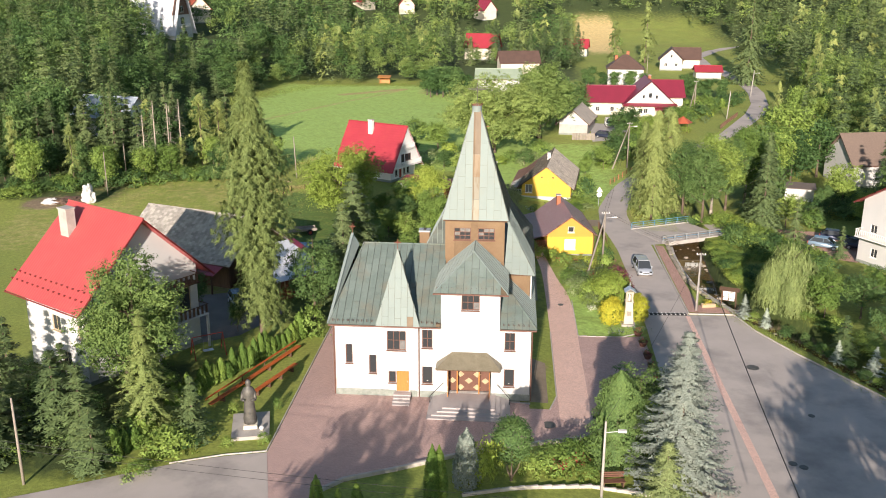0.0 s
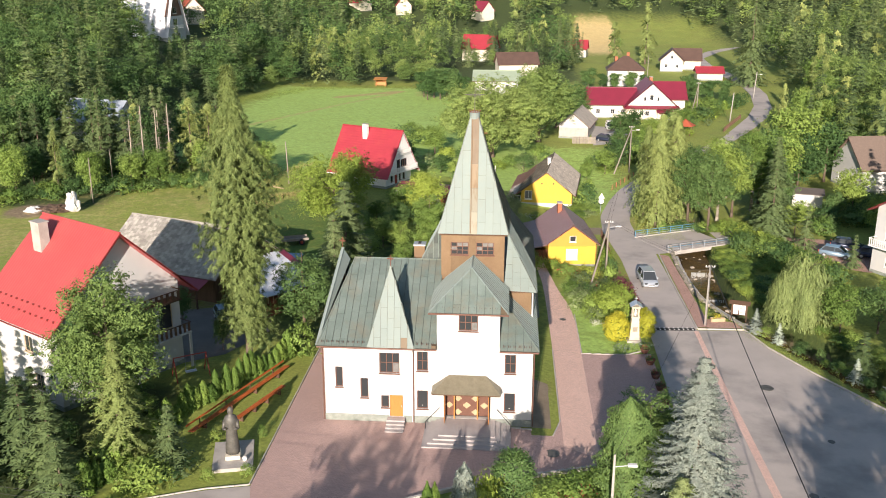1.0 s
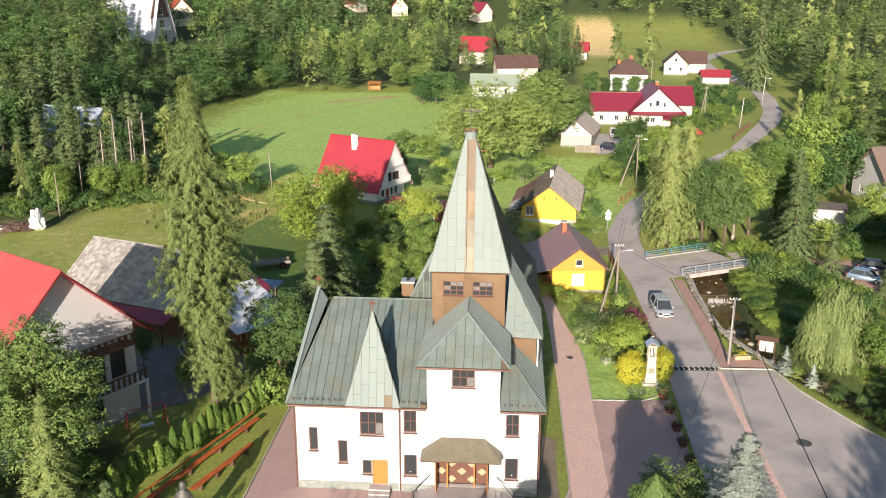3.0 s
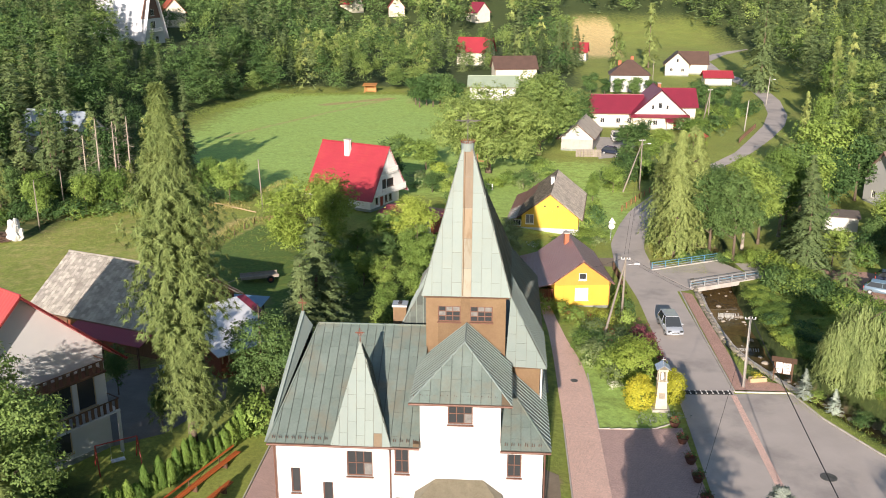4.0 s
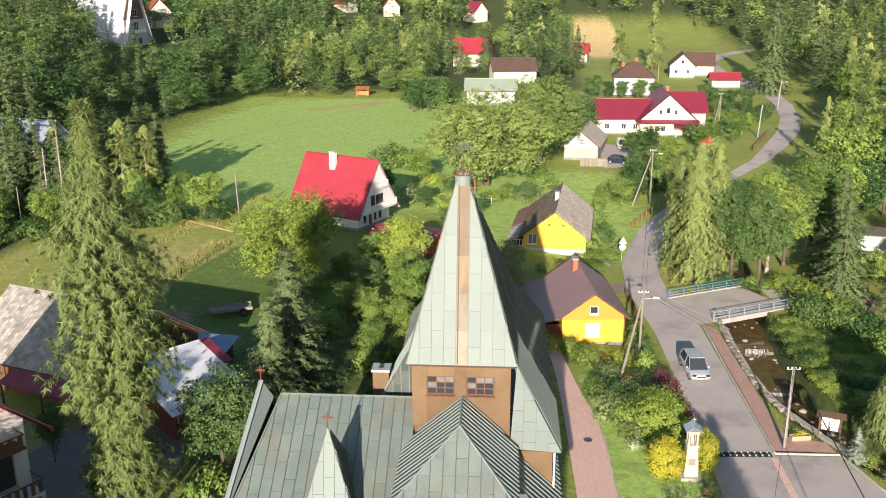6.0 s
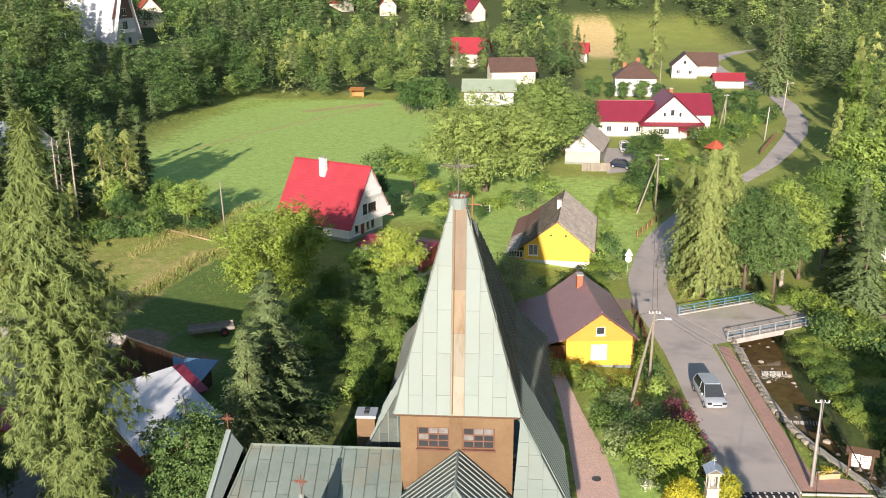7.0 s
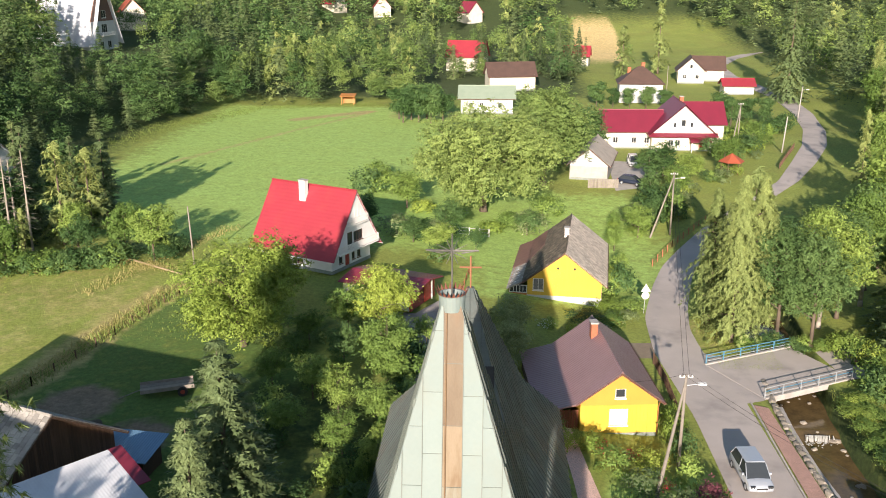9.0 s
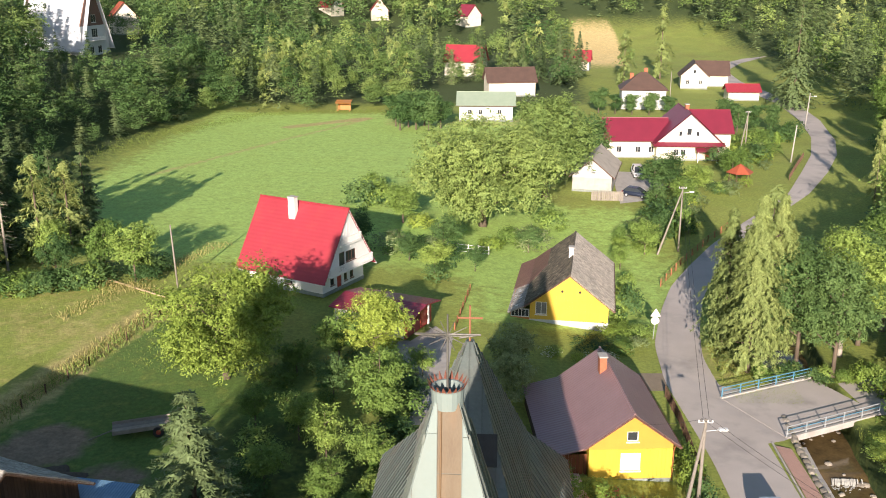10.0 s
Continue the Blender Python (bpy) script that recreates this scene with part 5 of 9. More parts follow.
    rod(bm, (0, y0, ridge + 0.02), (0, y1, ridge + 0.02), 0.1, 0.1, 6)
    part("ridge_cap", bm, roof_mat["L"] if isinstance(roof_mat, dict) else roof_mat, R)
    for y in (y0, y1 - 0.04):
        for s in (-1, 1):
            bm = bmesh.new()
            prism(bm, [(s * e, y, eave - 0.22), (s * e, y, eave - 0.02), (0, y, ridge - 0.02), (0, y, ridge - 0.24)], (0, 0.04, 0))
            bmesh.ops.recalc_face_normals(bm, faces=bm.faces)
            part("verge_board", bm, trim or BROWNWOOD, R)
    for s in (-1, 1):
        bm = bmesh.new()
        rod(bm, (s * (e + 0.06), y0, eave - 0.1), (s * (e + 0.06), y1, eave - 0.1), 0.07, 0.07, 8)
        part("gutter", bm, trim or BROWNWOOD, R)
    for cx, cy, cs, top, cmat in chimney:
        base = ridge - rise * abs(cx) - 0.5
        c = part("chimney", bx(cx - cs / 2, cx + cs / 2, cy - cs * 0.7, cy + cs * 0.7, base, top), cmat, h)
        part("chimney_cap", bx(cx - cs / 2 - 0.08, cx + cs / 2 + 0.08, cy - cs * 0.7 - 0.08, cy + cs * 0.7 + 0.08, top + 0.003, top + 0.12), CONCRETE, c)
    return h


def balcony(parent, x0, x1, y, depth, z, h, rail_mat, slab_mat, slats=0.16, name="balcony"):
    b = part(name, bx(x0, x1, y - depth, y - 0.004, z - 0.15, z), slab_mat, parent)
    part("top_rail", bx(x0, x1, y - depth, y - depth + 0.07, z + h - 0.07, z + h), rail_mat, b)
    n = int((x1 - x0) / slats)
    for i in range(n):
        x = x0 + (x1 - x0) * (i + 0.25) / n
        part("baluster", bx(x, x + slats * 0.5, y - depth + 0.01, y - depth + 0.05, z + 0.08, z + h - 0.07), rail_mat, b)
    for x in (x0, x1 - 0.06):
        part("side_rail", bx(x, x + 0.06, y - depth + 0.07, y - 0.01, z + h - 0.07, z + h), rail_mat, b)
    return b


def build_red_house():
    h = house("red_roof_house", "white chalet with a steep red sheet roof and balconies", (-12.3, 81.6, 1.3), 63, 7.6, 10.4, 1.9, 9.3, HOUSEWHITE, REDSHEET, over=1.1,
              front=[(-2.4, -1.7, 0.9, 1.9, 1, 1), (-1.2, -0.3, 0.1, 2.1, 1, 1, "door", REDPAINT, "dark red door"), (0.1, 0.7, 0.8, 1.9, 1, 1), (1.2, 1.9, 0.8, 1.9, 1, 1)],
              left=[(1.2, 2.4, 0.8, 1.6, 2, 1), (5.0, 6.2, 0.8, 1.6, 2, 1)], frame=BROWNWOOD, chimney=[(-0.9, 6.0, 0.62, 9.9, WHITEPAINT)], trim=WHITEPAINT)
    # the upper storeys stand forward, flush with the roof's edge
    ops = [(-2.0, -1.0, 2.75, 4.7), (-0.8, 1.0, 3.4, 4.6)]
    gable = part("gable", place(wall_bm([(-4.35, 2.4), (4.35, 2.4), (0, 8.95)], ops, 0.15), pose(0, -1.0, 0)), HOUSEWHITE, h, "white boarded gable")
    part("soffit", bx(-4.3, 4.3, -0.84, -0.01, 2.36, 2.46), WHITEPAINT, h)
    for o, nx in zip(ops, (1, 3)):
        window(h, pose(o[0], -1.0, o[2]), o[1] - o[0], o[3] - o[2], nx, 1, BROWNWOOD, depth=0.06)
    for i in range(14):
        x = -4.2 + 0.62 * i
        top = 8.9 - abs(x + 0.3) * 6.5 / 4.35
        if top > 5.3:
            part("board_strip", bx(x - 0.02, x + 0.02, -1.024, -1.004, 4.75, top - 0.45), WHITEPAINT, gable)
    balcony(h, -3.9, 3.9, -1.0, 0.35, 2.55, 0.85, WHITEPAINT, WHITEPAINT)
    balcony(h, -1.9, 1.9, -1.0, 0.3, 5.5, 0.8, WHITEPAINT, WHITEPAINT)
    # garage with a flat pitched roof
    g = thing("garage", "dark red sheet-roofed garage beside the white chalet", "garage", at=(-2.9, 70.3, 1.0), yaw=-22)
    W, L = 5.6, 8.2
    part("wall", bx(-L, -L + 0.2, -W / 2 + 0.2, W / 2 - 0.2, 0, 2.2), WHITE, g)
    part("wall", bx(-L + 0.2, -0.2, -W / 2, -W / 2 + 0.2, 0, 2.2), WHITE, g)
    part("wall", bx(-L + 0.2, -0.2, W / 2 - 0.2, W / 2, 0, 2.2), WHITE, g)
    f = part("wall", place(wall_bm([(-W / 2, 0), (W / 2, 0), (W / 2, 2.3), (-W / 2, 2.3)], [(-2.3, 0.4, 0, 2.0)], 0.2), pose(0, 0, 0, 0, 0, 90)), REDPAINT, g)
    part("garage_door", bx(-0.12, -0.06, -2.3, 0.4, 0, 2.0), surface("dark_red_door", (0.16, 0.03, 0.03), (0.12, 0.025, 0.025), rough=0.6), g)
    part("post", bx(0.1, 0.25, 1.7, 1.85, 0, 2.2), WHITEPAINT, g)
    bm = bmesh.new()
    slab(bm, [(-L - 0.3, -W / 2 - 0.4, 2.25), (0.9, -W / 2 - 0.4, 2.25), (0.9, 0, 2.85), (-L - 0.3, 0, 2.85)], 0.1)
    r = part("roof_slope", bm, WINE, g)
    bm = bmesh.new()
    slab(bm, [(0.9, W / 2 + 0.4, 2.25), (-L - 0.3, W / 2 + 0.4, 2.25), (-L - 0.3, 0, 2.85), (0.9, 0, 2.85)], 0.1)
    part("roof_slope", bm, WINE, g)


def build_yellow_house():
    # left slope dark mottled; right slope's slates made paler, its light painted in
    h = house("yellow_house", "yellow boarded farmhouse with an old slate roof", (12.4, 76.2, -1.0), -6.7, 8.2, 15.6, 2.55, 6.25, YELLOW, {"L": DARKSLATE, "R": BEIGESLATE, "lean": SLATE}, over=0.6,
              front=[(-3.5, -2.3, 1.5, 2.9, 2, 1, "window", CURTAIN)], plinth=0.95, plinth_mat=WHITE, slates=(0.32, 0.36), lean=("L", 1.7, 1.75), boards=(YELLOW, 0.28), chimney=[(-0.15, 6.5, 0.5, 7.1, WHITEPAINT)])
    for x in (-0.75, 1.1):
        bm = bmesh.new()
        rod(bm, (x, -0.03, 4.2), (x, -0.06, 4.2), 0.13, 0.13, 10)
        part("vent_hole", bm, BLACK, h, "round dark vent")
    RUSTBROWN = surface("red_brown_roof_sheet", (0.26, 0.145, 0.12), (0.20, 0.11, 0.09), scale=0.8, fine=9, rough=0.6, rib=(0.2, "Y", 0.012))
    for pts in ([(-6.45, 16.25, 1.80), (-6.45, 6.6, 1.80), (-4.7, 6.6, 2.62), (-4.7, 16.25, 2.62)], [(-4.7, 16.25, 2.63), (-4.7, 6.6, 2.63), (-2.9, 9.4, 4.05), (-2.9, 16.25, 4.05)]):
        bm = bmesh.new()
        slab(bm, pts, 0.03)
        part("sheet_patch", bm, RUSTBROWN, h, "red-brown sheet over the old slates")
    rr = random.Random(8)
    for i in range(16):
        x, y = -6.2 + 1.3 * rr.random(), -0.4 + 5.8 * rr.random()
        z = 1.75 + (x + 6.4) * 0.8 / 1.7 + 0.045
        bm = bmesh.new()
        slab(bm, [(x, y + 0.36, z), (x, y, z), (x + 0.3, y, z + 0.141), (x + 0.3, y + 0.36, z + 0.141)], 0.012)
        part("new_slate", bm, WHITEPAINT if i % 3 else TINROOF, h, "pale replaced roof slate")
    # glazed veranda under the lean-to
    part("veranda_wall", bx(-6.2, -4.15, 0.0, 0.2, 0, 1.1), ORANGEWOOD, h, "orange boarded veranda")
    part("veranda_wall", bx(-6.2, -6.0, 0.21, 15, 0, 1.9), ORANGEWOOD, h)
    window(h, pose(-6.1, -0.02, 1.12), 1.95, 0.9, 5, 1, WHITEPAINT, depth=0.05, sill=False)
    return h


def build_orange_house():
    h = house("yellow_cottage", "bright yellow cottage with a brown metal tile roof", (14.7, 46.4, -1.1), 5.7, 6.2, 11.4, 3.1, 5.75, YELLOW, BROWNTILE, over=0.45,
              front=[(-0.75, 0.75, 0.95, 2.4, 1, 1, "window", WHITEPAINT), (-0.35, 0.5, 3.35, 4.15, 1, 1)], gable_mat=ORANGE, gable_z=2.75, plinth=0.3, lean=("L", 3.0, 2.35), boards=(YELLOW, 0.3), frame=WHITEPAINT,
              chimney=[(-0.55, 8.2, 0.55, 6.55, BRICKRED)])
    for a in ((-6.4, -6.25, 0.3, 11), (-6.24, -3.15, 10.8, 11)):
        part("porch_wall", bx(*a, 0, 2.2), DARKWOOD, h, "dark red-brown boarded porch")
    for i in range(11):
        part("board", bx(-6.2 + 0.275 * i, -5.95 + 0.275 * i, 0.25, 0.3, 0, 2.25), surface("red_brown_boards", (0.23, 0.075, 0.03), (0.17, 0.055, 0.022), fine=14, rough=0.7, rand=0.2) if i == 0 else bpy.data.materials["red_brown_boards"], h)
    g = bmesh.new()
    rod(g, (3.2, -0.2, 3.0), (3.15, -0.06, 2.6), 0.04)
    rod(g, (3.15, -0.06, 2.6), (3.15, -0.06, 0.1), 0.04)
    part("drain_pipe", g, surface("copper_pipe", (0.40, 0.16, 0.06), (0.34, 0.13, 0.05), rough=0.5), h)
    return h


def build_left_house():
    h = house("white_farmhouse", "large white farmhouse with a faded red sheet roof", (-27.6, 5.0, 0), 58.5, 12.6, 9.2, 7.4, 14.5, WHITE, PINKRED, over=1.2,
              front=[(-4.5, -3.0, 4.2, 6.4, 2, 1), (0.5, 3.5, 3.9, 6.3, 3, 1), (3.9, 5.4, 3.9, 6.3, 1, 1), (-1.0, 3.0, 0.9, 2.9, 3, 1)],
              left=[(4.2, 5.5, 4.4, 5.9, 2, 1), (5.2, 6.6, 1.0, 2.6, 2, 1), (8.2, 9.6, 4.4, 5.9, 2, 1)], frame=LIGHTWOOD, chimney=[(-2.2, 7.4, 0.9, 14.6, CONCRETE)], trim=surface("dark_red_trim", (0.20, 0.03, 0.03), (0.15, 0.025, 0.025), rough=0.5))
    balcony(h, 0.2, 6.3, 0, 1.5, 3.6, 0.95, DARKWOOD, WHITE, slats=0.5)
    balcony(h, -4.0, 5.6, 0, 1.3, 7.0, 0.9, DARKWOOD, DARKWOOD, slats=0.6)
    for x in (0.3, 6.2):
        part("balcony_post", bx(x - 0.1, x + 0.1, -1.45, -1.25, 0, 3.42), WHITE, h)
    for row, dz in ((0, 0.9), (1, 1.5)):
        for i in range(14):
            x = -7.45 + dz
            z = 7.4 + dz * (14.5 - 7.4) / 7.5
            y = -0.6 + 0.85 * i + 0.4 * row
            part("snow_guard", bx(x - 0.06, x + 0.06, y, y + 0.22, z + 0.0, z + 0.14), bpy.data.materials["dark_red_trim"], h)
    return h


def build_barn():
    h = house("barn", "old barn with a grey slate roof and dark plank gable", (-24.4, 31.8, 0), 70, 11.4, 15.8, 3.0, 7.3, DARKWOOD, SLATE, over=0.7, plinth=0, slates=(0.42, 0.42), boards=(DARKWOOD, 0.24), trim=DARKWOOD, category="barn",
              left=[(4, 6.4, 0, 2.3, 1, 1, "door", surface("barn_red_door", (0.20, 0.06, 0.03), (0.15, 0.05, 0.03), rough=0.7)), (8, 10.4, 0, 2.3, 1, 1, "door", bpy.data.materials["barn_red_door"])])
    # red sheet lean-to along the yard side
    bm = bmesh.new()
    slab(bm, [(-8.4, 9.5, 2.35), (-8.4, 0.2, 2.35), (-6.3, 0.2, 2.98), (-6.3, 9.5, 2.98)], 0.06)
    part("lean_to_roof", bm, WINE, h, "wine-red sheet lean-to roof")
    for y in (0.5, 4.8, 9.2):
        part("lean_to_post", bx(-8.3, -8.15, y, y + 0.15, 0, 2.4), DARKWOOD, h)
    return h


def build_sheds():
    s = thing("tool_shed", "brick-red wooden shed with a shiny zinc roof", "shed", at=(-19.8, 27.0, 0), yaw=48)
    for a in ((-3, 3, -3.2, -3.0), (-3, 3, 3.6, 3.8), (-3, -2.8, -2.99, 3.59), (2.8, 3, -2.99, 3.59)):
        part("wall", bx(*a, 0, 2.65), bpy.data.materials["barn_red_door"], s)
    for i in range(9):
        part("slat", bx(-2.9 + 0.65 * i, -2.75 + 0.65 * i, -3.24, -3.205, 1.5, 2.5), LIGHTWOOD, s)
    bm = bmesh.new()
    slab(bm, [(-3.6, -3.9, 2.6), (3.4, -3.9, 2.6), (3.4, 4.2, 4.5), (-3.6, 4.2, 4.5)], 0.08)
    part("roof_sheet", bm, surface("white_zinc_sheet", (0.70, 0.73, 0.76), (0.62, 0.66, 0.70), scale=0.7, fine=9, rough=0.5, stain=(0.5, 0.53, 0.57), stain_amount=0.4, rib=(0.2, "X", 0.006)), s, "bright zinc sheet roof")
    bm = bmesh.new()
    slab(bm, [(3.41, 0.2, 3.57), (4.3, 0.2, 3.57), (4.3, 4.2, 4.51), (3.41, 4.2, 4.51)], 0.06)
    part("roof_sheet", bm, CRIMSON, s, "crimson strip of roof")
    b = thing("hen_house", "low hen house with a blue sheet roof", "shed", at=(-22.6, 37.6, 0), yaw=-8)
    for a in ((-2.8, 2.8, -1.3, -1.15), (-2.8, 2.8, 1.15, 1.3), (-2.8, -2.65, -1.14, 1.14), (2.65, 2.8, -1.14, 1.14)):
        part("wall", bx(*a, 0, 1.75), DARKWOOD, b)
    bm = bmesh.new()
    slab(bm, [(-3.3, -1.8, 1.7), (3.3, -1.8, 1.7), (3.3, 1.8, 2.15), (-3.3, 1.8, 2.15)], 0.06)
    part("roof_sheet", bm, BLUETIN, b, "blue sheet roof")


def build_far_houses():
    W2 = lambda x, z, nx=2: (x - 0.5, x + 0.5, z, z + 1.2, nx, 1)
    g = height(40, 150)
    house("farmhouse_wing", "cream wing of a farmhouse with a crimson sheet roof", (25.6, 163.0, g), -90, 8.5, 11.5, 3.5, 7.2, CREAM, CRIMSON, right=[W2(2.4, 1.2), W2(6.0, 1.2), W2(8.5, 1.2)], back=[])
    m = house("crimson_roof_farmhouse", "cream farmhouse with a crimson roof and white gable", (40.6, 156.6, g), 0, 11.8, 12, 3.3, 9.2, CREAM, CRIMSON, over=0.7, front=[W2(-2.2, 1.1), W2(-0.9, 1.1), (-0.45, 0.45, 4.9, 6.2, 1, 1), (-1.9, -1.3, 4.7, 5.7, 1, 1), (1.3, 1.9, 4.7, 5.7, 1, 1), (3.2, 4.2, 0.1, 2.1, 1, 1, "door", REDPAINT)], gable_mat=WHITE, gable_z=3.65, chimney=[(0.2, 5, 0.7, 10.0, BRICKRED)], trim=CRIMSON)
    bm = bmesh.new()
    slab(bm, [(-6.6, -1.1, 3.0), (6.6, -1.1, 3.0), (6.6, -0.02, 3.62), (-6.6, -0.02, 3.62)], 0.08)
    part("pent_roof", bm, CRIMSON, m, "crimson pent roof across the gable")
    bm = bmesh.new()
    slab(bm, [(1.2, -2.2, 2.2), (5.2, -2.2, 2.2), (5.2, -0.4, 2.7), (1.2, -0.4, 2.7)], 0.08)
    part("porch_roof", bm, CRIMSON, m)
    for x in (1.4, 4.9):
        part("porch_post", bx(x, x + 0.12, -2.1, -1.98, 0, 2.2), WHITEPAINT, m)
    house("farmhouse_annex", "cream annex with a crimson roof behind the farmhouse", (49.5, 166, g), 90, 9.0, 8, 4.6, 8.4, CREAM, CRIMSON, right=[])
    house("garden_barn", "small weathered barn with a pale slate roof", (20.3, 132.5, height(20, 133)), -12, 6.4, 13, 2.6, 5.6, CONCRETE, BEIGESLATE, over=0.5, gable_mat=WHITE, gable_z=2.4, category="barn")
    f = thing("board_fence", "grey weathered board fence by the yard", "fence", at=(19.8, 127.6, height(21, 128)))
    for i in range(18):
        part("slat", bx(0.28 * i, 0.28 * i + 0.25, 0, 0.03, 0, 1.5), GREYWOOD, f)
    part("rail", bx(0, 5.1, 0.035, 0.08, 1.0, 1.1), GREYWOOD, f)
    house("green_roof_house", "white house with a pale green sheet roof", (8.4, 205, height(2, 205)), 90, 9.4, 12.6, 3.8, 6.4, WHITE, GREENROOF, over=0.8, left=[W2(2.5, 1.6), W2(5, 1.6), W2(9.5, 1.6)], front=[W2(-1.5, 1.6), W2(1.5, 1.6)], gable_mat=CREAM, gable_z=3.7)
    house("dark_roof_house", "house with a dark brown roof behind trees", (14.5, 243, height(10, 243)), 100, 8.5, 13, 4.0, 7.6, CREAM, DARKTILE)
    # hipped house
    b = thing("hip_roof_house", "white house with a dark brown hipped roof", "house", at=(42, 223, height(42, 223)), yaw=-4)
    for a in ((-5.5, 5.5, -4.5, -4.2), (-5.5, 5.5, 4.2, 4.5), (-5.5, -5.2, -4.19, 4.19), (5.2, 5.5, -4.19, 4.19)):
        part("wall", bx(*a, 0, 5.0), WHITE, b)
    e4 = [(-6.1, -5.1, 4.9), (6.1, -5.1, 4.9), (6.1, 5.1, 4.9), (-6.1, 5.1, 4.9)]
    r1, r2 = (-0.7, 0, 9.0), (0.7, 0, 9.0)
    for f in ([e4[0], e4[1], r2, r1], [e4[1], e4[2], r2], [e4[2], e4[3], r1, r2], [e4[3], e4[0], r1]):
        bm = bmesh.new()
        slab(bm, f, 0.12)
        part("roof_slope", bm, DARKTILE, b)
    for x in (-3.3, 0.2):
        part("chimney", bx(x, x + 0.9, 1, 1.7, 6.5, 8.6 if x < 0 else 9.9), BRICKRED, b)
    house("brown_roof_house", "cream house with a dark brown gabled roof", (61.5, 254, height(62, 255)), -8, 7.5, 10, 3.6, 7.6, CREAM, DARKTILE, front=[(-0.4, 0.4, 4.4, 5.6, 1, 1), W2(-1.8, 1.4), W2(1.8, 1.4)])
    house("brown_roof_wing", "dark-roofed wing of a cream house", (72.5, 262, height(70, 260)), 84, 7.5, 9, 3.4, 7.2, CREAM, DARKTILE)
    house("red_roof_shed", "open shed with a bright red roof", (74.5, 236, height(70, 236)), 88, 6.0, 8, 2.4, 4.2, CREAM, REDSHEET, category="shed")
    house("red_gable_house", "house with a bright red roof among spruces", (0.5, 282, height(-4, 282)), 78, 9, 12, 4.6, 9.6, CREAM, REDSHEET)
    house("red_hillside_house", "small red-roofed house on the hillside", (36, 300, height(36, 300)), 80, 7, 9, 3.2, 6.6, CREAM, REDSHEET)
    house("red_forest_house", "red-roofed house at the wood's edge", (-51, 425, height(-51, 425)), 10, 8, 9, 4.5, 10.5, CREAM, REDSHEET)
    house("red_forest_house", "red-roofed house half hidden by trees", (-71, 424, height(-71, 424)), 50, 8, 9, 4.5, 10.0, CREAM, REDSHEET)
    house("brick_forest_house", "brick-red house half hidden in the wood", (-112, 272, height(-112, 272)), 30, 8, 9, 5, 10, CREAM, surface("brick_red_tiles", (0.40, 0.10, 0.05), (0.33, 0.08, 0.04), rough=0.6))
    house("wine_roof_house", "house with a wine-red roof on the hill", (-6, 413, height(-6, 413)), 40, 8, 9, 5, 10, CREAM, WINE)
    a = house("white_a_frame_house", "tall white A-frame house on the wooded slope", (-104, 231, height(-104, 228) - 0.5), 84, 14, 17, 2.0, 20.5, WHITE, surface("white_roof_sheet", (0.62, 0.64, 0.68), (0.54, 0.57, 0.62), rough=0.5), over=1.0, front=[(-1.5, 1.5, 5.2, 7.6, 3, 1), (-1.2, 1.2, 9.2, 11.2, 2, 1), (-3, -1, 1, 3, 2, 1), (1, 3, 1, 3, 2, 1)], gable_mat=BROWNWOOD, gable_z=8.4, trim=WHITEPAINT)
    balcony(a, -3.4, 3.4, 0, 1.3, 4.6, 0.9, WHITEPAINT, WHITEPAINT, slats=0.4)
    house("tin_roof_house", "white house with a zinc roof behind spruces", (-72, 112, height(-76, 112)), 75, 9, 13, 4.2, 8.2, WHITE, surface("pale_zinc_sheet", (0.42, 0.48, 0.55), (0.36, 0.42, 0.49), rough=0.45, metal=0.3), over=0.6, front=[W2(-2, 1.4), W2(2, 1.4), (-0.5, 0.5, 4.8, 6, 1, 1)])
    # the right-hand side of the valley
    house("grey_roof_house", "white house with a brown-grey tile roof", (66.5, 96.0, height(70, 94)), -78, 9.5, 14, 4.2, 9.2, WHITE, surface("brown_grey_tiles", (0.20, 0.15, 0.12), (0.15, 0.115, 0.095), rough=0.7), front=[W2(-2, 1.2), W2(1.5, 1.2)], left=[W2(3, 1.2), (5.5, 6.4, 0.1, 2.1, 1, 1, "door", BROWNWOOD)])
    w = house("white_villa", "large white villa with balconies and a red roof", (55.9, 43.0, -1.2), -60, 11, 13, 8.2, 12.2, WHITE, REDSHEET, over=0.9, front=[W2(-3.5, 4.4), W2(0, 4.4), W2(3, 4.4), W2(-3, 1.2), W2(2, 1.2)], left=[W2(3, 4.4), W2(6.5, 4.4), W2(10, 4.4), W2(3, 1.3), W2(8, 1.3)])
    balcony(w, -5.2, 0.5, 0, 1.4, 3.9, 0.95, WHITEPAINT, WHITEPAINT, slats=0.3)
    s = thing("garden_shed", "white garden shed with a grey flat roof", "shed", at=(55.9, 83.2, height(56, 83)), yaw=-15)
    for q in ((-2.3, 2.3, -1.6, -1.45), (-2.3, 2.3, 1.45, 1.6), (-2.3, -2.15, -1.44, 1.44), (2.15, 2.3, -1.44, 1.44)):
        part("wall", bx(*q, 0, 2.2), WHITE, s)
    bm = bmesh.new()
    slab(bm, [(-2.6, -1.9, 2.2), (2.6, -1.9, 2.2), (2.6, 1.9, 2.5), (-2.6, 1.9, 2.5)], 0.1)
    part("roof_sheet", bm, surface("grey_felt_roof", (0.17, 0.145, 0.13), (0.13, 0.11, 0.10), rough=0.9), s)
    gz = thing("garden_gazebo", "round wooden gazebo with a pointed red roof", "gazebo", at=(45.6, 138.5, height(45.6, 138.5)))
